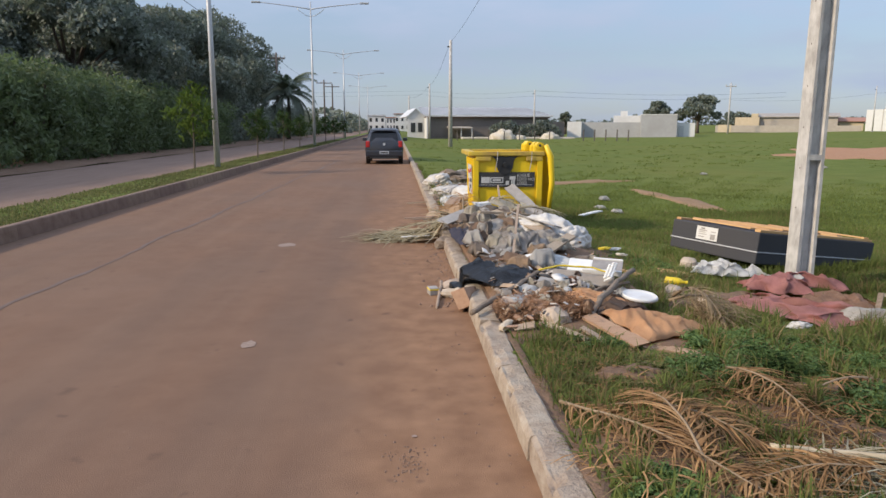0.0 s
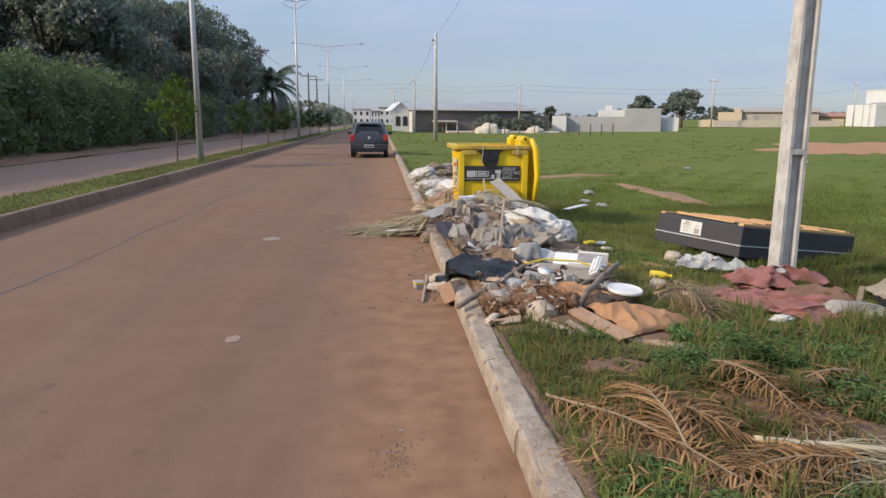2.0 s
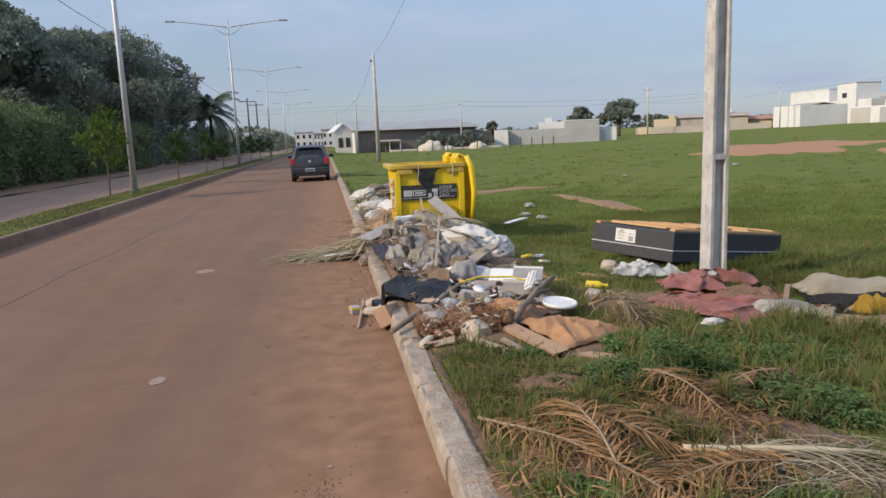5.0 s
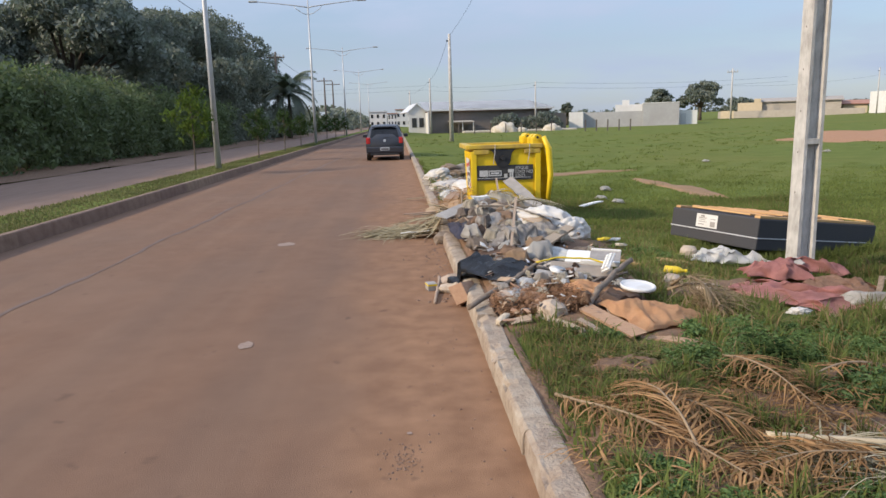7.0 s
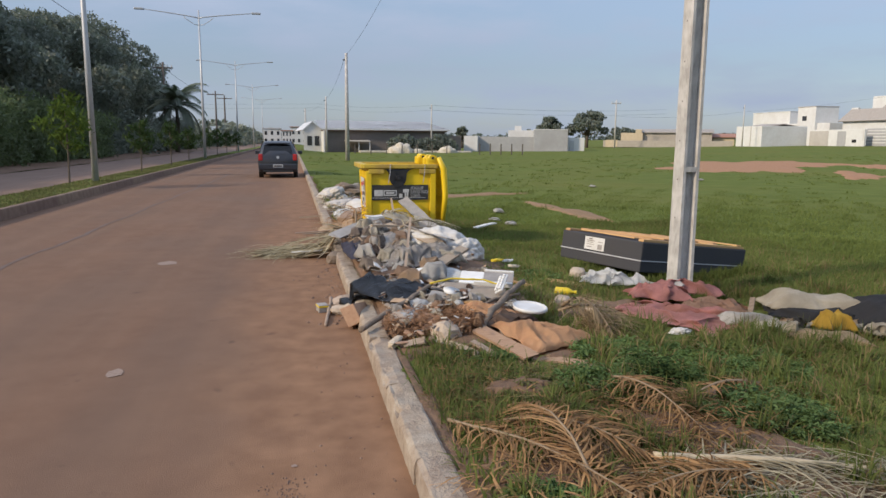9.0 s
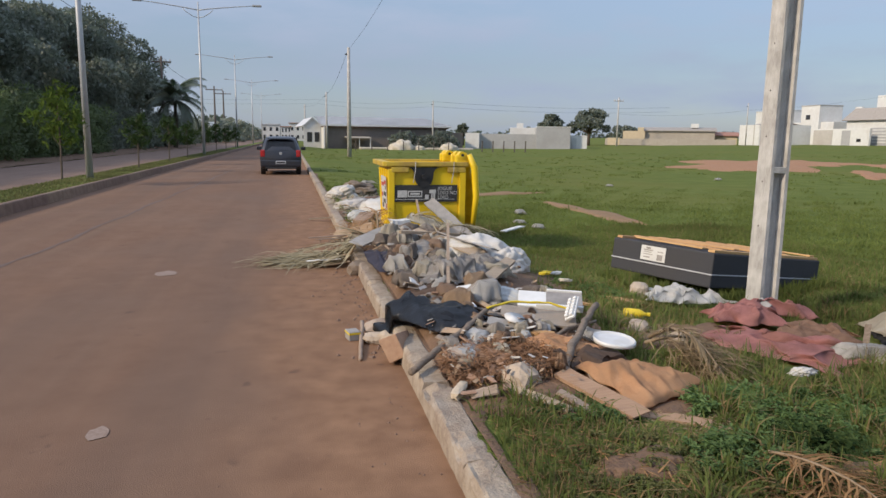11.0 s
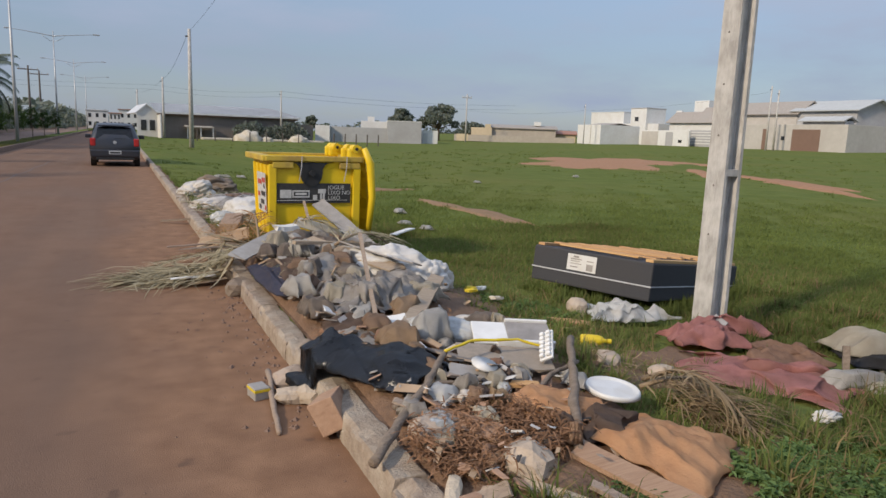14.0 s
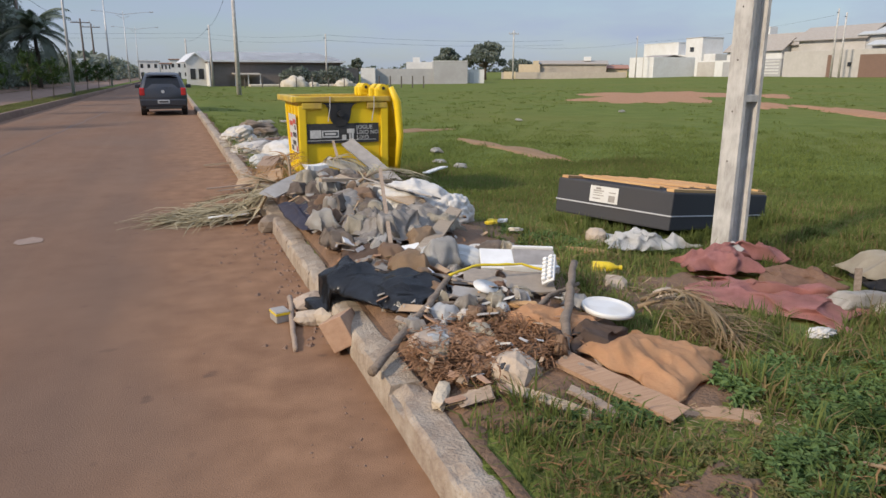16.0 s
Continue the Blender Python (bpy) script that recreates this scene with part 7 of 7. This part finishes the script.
frond("palm_frond", (1.4, 8.6, 0.16), (2.25, 9.3, 0.2), 0.4, 14, M_FRONDPALE, M_STEM, "dry palm frond on the heap", 0.12, 0.6, 0.5, 40)
frond("palm_frond", (0.95, 9.9, 0.1), (1.0, 11.1, 0.1), 0.4, 15, M_FROND, M_STEM, "dry brown palm frond against the container", 0.3, 0.7, 0.6, 34)


# ---- grit and marks on the road ----
def grit():
    rnd = random.Random(33)
    v, f = [], []
    def bit(x, y, s):
        b0 = len(v)
        for d in ((1, 0, 0), (0, 1, 0), (-1, 0, 0), (0, -1, 0), (0, 0, 0.8)):
            v.append((x + d[0] * s * rnd.uniform(0.6, 1.3), y + d[1] * s * rnd.uniform(0.6, 1.3), 0.001 + d[2] * s))
        f.extend([(b0, b0 + 1, b0 + 4), (b0 + 1, b0 + 2, b0 + 4), (b0 + 2, b0 + 3, b0 + 4), (b0 + 3, b0, b0 + 4)])
    for i in range(110):
        bit(rnd.gauss(0.03, 0.045), rnd.gauss(3.02, 0.09), rnd.uniform(0.003, 0.009))
    for i in range(300):
        y = 2.2 + rnd.random() ** 1.6 * 16
        bit(0.58 - abs(rnd.gauss(0, 0.33)), y, rnd.uniform(0.002, 0.010))
    for i in range(260):
        bit(0.6 - abs(rnd.gauss(0, 0.16)), rnd.uniform(5.9, 12.0), rnd.uniform(0.005, 0.022))
    for i in range(200):
        bit(rnd.uniform(-5, 0), 2 + rnd.random() ** 1.5 * 16, rnd.uniform(0.002, 0.007))
    tagged(raw("gravel", v, f, M_KERB2), "small loose stones and grit on the road", "gravel", kind="stuff")
grit()
for x, y, w, l in ((-1.52, 9.32, 0.24, 0.30), (-1.13, 4.92, 0.11, 0.17), (0.06, 3.30, 0.03, 0.03)):
    bm = bmesh.new()
    vs = [bm.verts.new((w / 2 * math.cos(k * 0.5236) * (1 + 0.25 * math.sin(k * 3.1)), l / 2 * math.sin(k * 0.5236) * (1 + 0.2 * math.cos(k * 2.3)), 0)) for k in range(12)]
    bm.faces.new(vs)
    tagged(part("paint_mark", bm, M_PAINTMARK, None, m=pose(x, y, 0.004)), "worn pale paint mark on the asphalt", "paint mark", kind="structure")
# long tar-filled crack in the asphalt
rnd = random.Random(8)
pts = []
for i in range(90):
    y = 5 + i * 0.32
    pts.append((-3.55 + 0.028 * (y - 5) + 0.035 * math.sin(y * 1.7) + rnd.uniform(-0.02, 0.02), y))
v, f = [], []
for i, (x, y) in enumerate(pts):
    w = rnd.uniform(0.015, 0.04)
    v += [(x - w, y, 0.003), (x + w, y, 0.003)]
    if i:
        f.append((2 * i - 2, 2 * i - 1, 2 * i + 1, 2 * i))
tagged(raw("road_crack", v, f, M_TAR), "long dark crack in the asphalt", "crack", kind="structure")


# ---- grass and weeds ----
def blades(name, xs, ys, hs, ws, material, seed, label, bend=0.55, zf=ground_z, category="grass"):
    rng = np.random.default_rng(seed)
    n = len(xs)
    z = zf(xs, ys) - 0.01
    th = rng.uniform(0, 2 * np.pi, n)
    d = np.stack([np.cos(th), np.sin(th)], 1)
    ph = rng.uniform(0, 2 * np.pi, n)
    s = np.stack([np.cos(ph), np.sin(ph)], 1)
    out = bend * rng.random(n) ** 1.2
    v = np.zeros((n, 5, 3))
    for k, (u, wk) in enumerate(((0, 1.0), (0.55, 0.8))):
        cxy = np.stack([xs, ys], 1) + d * (hs * out * u ** 1.8)[:, None]
        zz = z + hs * u * (1 - 0.25 * out * u)
        for q, sg in enumerate((-1, 1)):
            v[:, 2 * k + q, :2] = cxy + s * (ws * wk * sg * 0.5)[:, None]
            v[:, 2 * k + q, 2] = zz
    v[:, 4, :2] = np.stack([xs, ys], 1) + d * (hs * out)[:, None]
    v[:, 4, 2] = z + hs * (1 - 0.45 * out)
    base = (np.arange(n) * 5)[:, None]
    q = (base + np.array([[0, 1, 3, 2]])).tolist()
    t = (base + np.array([[2, 3, 4]])).tolist()
    ob = raw(name, v.reshape(-1, 3), q + t, material)
    return tagged(ob, label, category, kind="stuff")

def keep_mask(x, y, rng, soft=0.0):
    """Where grass may stand: off the heap, the cloths, the bed base and the bare soil."""
    k = np.ones(len(x), bool)
    j = rng.normal(0, 0.12, len(x))
    for cx, cy, rx, ry in ((1.35, 5.25, 0.80, 0.62), (1.35, 6.6, 0.70, 1.0), (1.45, 8.2, 0.85, 1.5), (1.2, 9.8, 0.9, 0.9), (1.7, 11.0, 0.7, 0.8), (1.4, 15.8, 0.8, 3.6), (2.0, 4.83, 0.27, 0.34), (1.7, 4.5, 0.25, 0.3),
                           (3.5, 5.55, 0.45, 0.42), (4.1, 5.75, 0.55, 0.28), (3.7, 6.4, 0.35, 0.38), (4.9, 5.7, 0.55, 0.4), (5.8, 5.3, 0.6, 0.45), (3.85, 7.25, 0.45, 0.2)):
        k &= ((x - cx) / rx) ** 2 + ((y - cy) / ry) ** 2 > 1 + j
    u, w = (x - 3.62) * 0.364 - (y - 8.76) * 0.932, (x - 3.62) * 0.932 + (y - 8.76) * 0.364
    k &= ~((u > 0) & (u < 1.37) & (w > 0.0) & (w < 2.13))
    for cx, cy, rx, ry, tn in PATCHES:
        c, s = math.cos(radians(tn)), math.sin(radians(tn))
        a, b = (x - cx) * c + (y - cy) * s, -(x - cx) * s + (y - cy) * c
        k &= (a / rx) ** 2 + (b / ry) ** 2 > 0.8 + 1.5 * j
    return k

def patchy(x, y, s, seed):
    a = np.sin(x * s + seed) * np.cos(y * s * 0.8 + seed * 2) + 0.6 * np.sin(x * s * 2.3 - y * s * 1.7 + seed) + 0.4 * np.cos(y * s * 3.9 + x * s * 3.1 + seed * 3)
    return a / 2

def sow():
    rng = np.random.default_rng(5)
    # close by
    n = 240000
    x = 0.81 + rng.random(n) * 7.5
    y = 1.3 + rng.random(n) ** 1.25 * 12.5
    k = keep_mask(x, y, rng)
    g = patchy(x, y, 1.3, 1.0)
    front = np.exp(-((x - 1.6) / 1.1) ** 2 - ((y - 3.2) / 1.1) ** 2)
    thin = np.zeros(n)
    for cx, cy, rx, ry, tn in THIN:
        c, sn = math.cos(radians(tn)), math.sin(radians(tn))
        a, b = (x - cx) * c + (y - cy) * sn, -(x - cx) * sn + (y - cy) * c
        thin = np.maximum(thin, np.clip(1.45 - ((a / rx) ** 2 + (b / ry) ** 2), 0, 1))
    far_off = smoothstep(2.5, 5.0, x) * smoothstep(4.0, 7.0, y)
    k &= rng.random(n) < np.clip(0.55 + 0.5 * g + 0.4 * far_off, 0.10, 1) * (1 - 0.30 * thin)
    x, y, g, front, far_off, thin = x[k], y[k], g[k], front[k], far_off[k], thin[k]
    m = len(x)
    h = (0.055 + 0.04 * g + 0.05 * rng.random(m)) * np.where(rng.random(m) < 0.05, 2.0, 1.0) * (1 - 0.35 * thin)
    h = np.clip(h, 0.02, 0.26)
    dry = rng.random(m) < np.clip(0.40 + 0.20 * front + 0.25 * thin - 0.14 * far_off + 0.2 * np.exp(-((x - 2.8) / 0.6) ** 2 - ((y - 6.2) / 0.7) ** 2), 0, 0.9)
    w = 0.005 + 0.006 * rng.random(m)
    blades("grass", x[~dry], y[~dry], h[~dry], w[~dry], M_GRASS, 6, "short green grass on the verge", 1.7)
    blades("dry_grass", x[dry], y[dry], h[dry] * 0.8, w[dry] * 0.8, M_GRASSDRY, 7, "dry straw-coloured grass on the verge", 1.6)
    # tussocks of longer arching blades
    nt = 900
    tx, ty = 0.95 + rng.random(nt) ** 1.2 * 6.5, 1.8 + rng.random(nt) ** 1.1 * 6.5
    kt = keep_mask(tx, ty, rng) & (patchy(tx, ty, 1.7, 5.0) > -0.25)
    tx, ty = tx[kt], ty[kt]
    size = (0.10 + 0.12 * rng.random(len(tx))) * (1 + 0.5 * np.exp(-((tx - 3.7) / 0.9) ** 2 - ((ty - 4.6) / 0.6) ** 2))
    per = 46
    bx, by = np.repeat(tx, per) + rng.normal(0, 0.028, len(tx) * per), np.repeat(ty, per) + rng.normal(0, 0.028, len(tx) * per)
    bh = np.repeat(size, per) * (0.45 + 0.75 * rng.random(len(bx)))
    brown = rng.random(len(bx)) < 0.24
    bw = 0.006 + 0.006 * rng.random(len(bx))
    blades("tussock_grass", bx[~brown], by[~brown], bh[~brown], bw[~brown], M_GRASS, 16, "tussocks of long green grass on the verge", 1.5)
    blades("tussock_grass", bx[brown], by[brown], bh[brown], bw[brown], M_GRASSDRY, 17, "dry blades in the grass tussocks", 1.7)
    # verge behind the start of the walk
    n = 30000
    x, y = 0.84 + rng.random(n) * 6, -4 + rng.random(n) * 5.4
    blades("verge_grass", x, y, 0.05 + 0.08 * rng.random(n), 0.008 + 0.007 * rng.random(n), M_GRASS, 13, "short green grass on the verge", 1.4)
    # field in the middle distance and beyond
    n = 230000
    r = 8 + rng.random(n) ** 1.35 * 20
    a = np.radians(-2 + rng.random(n) * 72)
    x, y = r * np.sin(a), r * np.cos(a)
    k = (x > 0.85) & keep_mask(x, y, rng) & ~((x < 8.27) & (y < 10))
    x, y, r = x[k], y[k], r[k]
    g = patchy(x, y, 0.9, 4.0)
    h = (0.05 + 0.03 * g + 0.04 * rng.random(len(x))) * (0.25 + 0.75 * smoothstep(28, 12, r))
    w = (0.008 + 0.008 * rng.random(len(x))) * (1 + r * 0.02)
    dry = rng.random(len(x)) < 0.04
    blades("field_grass", x[~dry], y[~dry], h[~dry], w[~dry], M_FIELDGRASS, 8, "green grass of the open field", 1.9)
    blades("field_grass", x[dry], y[dry], h[dry], w[dry], M_GRASSMIX, 9, "dry stalks in the open field", 1.8)
    # scattered tufts farther out
    nt, per = 2200, 16
    r = 14 + rng.random(nt) ** 1.4 * 75
    a = np.radians(-2 + rng.random(nt) * 72)
    x, y = r * np.sin(a), r * np.cos(a)
    k = (x > 1.0) & keep_mask(x, y, rng) & (patchy(x, y, 0.25, 7.0) > -0.15)
    x, y, r = np.repeat(x[k], per), np.repeat(y[k], per), np.repeat(r[k], per)
    x, y = x + rng.normal(0, 0.12, len(x)), y + rng.normal(0, 0.12, len(x))
    blades("field_tufts", x, y, 0.05 + 0.09 * rng.random(len(x)), (0.012 + 0.012 * rng.random(len(x))) * (1 + r * 0.02), M_FIELDGRASS, 18, "scattered tufts of longer field grass", 1.8)
    # median strip
    n = 36000
    x = -6.82 + rng.random(n) * 1.28
    y = 4 + rng.random(n) ** 1.5 * 70
    blades("median_grass", x, y, 0.03 + 0.05 * rng.random(n), (0.012 + 0.012 * rng.random(n)) * (1 + y * 0.02), M_GRASSMIX, 10, "short olive-green grass on the median", 1.4, lambda X, Y: 0.19 + 0 * X)
    # taller grass hugging the bed base and the pole
    n = 2600
    t = rng.random(n)
    side = rng.random(n) < 0.45
    x = np.where(side, 3.60 + 0.50 * t, 4.10 + 2.0 * t) + rng.normal(0, 0.05, n) - np.where(side, 0.07, -0.03)
    y = np.where(side, 8.72 - 1.28 * t, 7.42 + 0.78 * t) + rng.normal(0, 0.05, n) - np.where(side, 0.03, 0.07)
    blades("tall_grass", x, y, 0.08 + 0.12 * rng.random(n), 0.007 + 0.006 * rng.random(n), M_GRASS, 12, "taller grass round the bed base", 1.1)
    # tufts overhanging the kerb
    n = 2600
    x = 0.76 + np.abs(rng.normal(0, 0.07, n))
    y = 2 + rng.random(n) * 24
    k = (patchy(x * 0, y, 1.7, 2.0) > -0.1) & ((y < 4.6) | (y > 11.5))
    x = x + 0.04
    blades("kerb_grass", x[k], y[k], 0.07 + 0.10 * rng.random(k.sum()), 0.008 + 0.006 * rng.random(k.sum()), M_GRASS, 11, "grass tufts growing over the kerb", 1.2)
sow()

def weeds(name, cx, cy, rx, ry, plants, size, h, seed, material, label):
    """Low broad-leaved weeds: each plant a few leaning stalks set with pairs of oval leaves."""
    rng = random.Random(seed)
    v, f = [], []
    for i in range(plants):
        r, a = math.sqrt(rng.random()), rng.uniform(0, 6.283)
        px, py = cx + rx * r * math.cos(a), cy + ry * r * math.sin(a)
        pz = float(ground_z(px, py))
        tall = h * rng.uniform(0.5, 1.15) * (1.1 - 0.5 * r)
        for st in range(rng.randint(3, 6)):
            th, lean = rng.uniform(0, 6.283), rng.uniform(0.15, 0.9)
            top = Vector((px + math.cos(th) * lean * tall, py + math.sin(th) * lean * tall, pz + tall * rng.uniform(0.6, 1.0)))
            foot = Vector((px, py, pz))
            steps = rng.randint(4, 7)
            for k in range(steps):
                u = (k + 1) / steps
                p = foot.lerp(top, u)
                p.z += 0.25 * tall * u * (1 - u)
                for sd in (0, 1):
                    s = size * rng.uniform(0.7, 1.4) * (1.15 - 0.45 * u)
                    m = pose(p.x, p.y, p.z, rng.uniform(-30, 30), rng.uniform(-30, 30), math.degrees(th) + 180 * sd + k * 80 + rng.uniform(-25, 25))
                    b0 = len(v)
                    v += [m @ Vector(q) for q in ((0, 0, 0), (s * 0.5, s * 0.7, s * 0.22), (s * 0.42, s * 1.4, s * 0.14), (0, s * 2.1, -s * 0.25), (-s * 0.42, s * 1.4, s * 0.14), (-s * 0.5, s * 0.7, s * 0.22))]
                    f += [(b0, b0 + 1, b0 + 2, b0 + 3), (b0, b0 + 3, b0 + 4, b0 + 5)]
    tagged(raw(name, v, f, material), label, "weeds", kind="stuff")
weeds("weeds", 2.40, 4.45, 0.42, 0.38, 60, 0.018, 0.13, 1, M_WEED, "bright green broad-leaved weeds")
weeds("weeds", 2.75, 3.35, 0.42, 0.35, 60, 0.018, 0.14, 2, M_WEED, "bright green broad-leaved weeds")
weeds("weeds", 1.40, 4.50, 0.35, 0.20, 46, 0.015, 0.07, 3, M_WEED, "low green clover-like weeds by the plank")
weeds("weeds", 1.10, 2.35, 0.26, 0.30, 44, 0.017, 0.07, 4, M_WEED, "low green weeds beside the kerb")
weeds("weeds", 2.35, 3.95, 0.13, 0.12, 16, 0.022, 0.26, 5, M_LEAF_YOUNG, "dark green bushy weed in the grass")
weeds("weeds", 1.95, 3.80, 0.35, 0.22, 50, 0.016, 0.13, 9, M_WEED, "green leafy weeds among the grass")
weeds("weeds", 3.0, 4.3, 0.8, 0.5, 110, 0.016, 0.12, 6, M_WEED, "green broad-leaved weeds in the grass")
weeds("weeds", 2.75, 7.6, 0.5, 0.6, 60, 0.017, 0.10, 7, M_WEED, "green weeds between heap and bed base")
weeds("weeds", 1.65, 3.45, 0.8, 0.7, 60, 0.014, 0.06, 10, M_GRASSMIX, "low olive-green weeds creeping over the soil")
weeds("weeds", 1.45, 3.85, 0.55, 0.35, 60, 0.013, 0.06, 12, M_GRASSMIX, "low olive-green weeds creeping over the soil")
weeds("weeds", 2.05, 2.20, 0.9, 0.22, 50, 0.016, 0.08, 11, M_WEED, "low green weeds under the palm fronds")
weeds("weeds", 1.15, 9.95, 0.12, 0.1, 4, 0.06, 0.35, 8, M_PALM, "large-leaved green plant before the container")
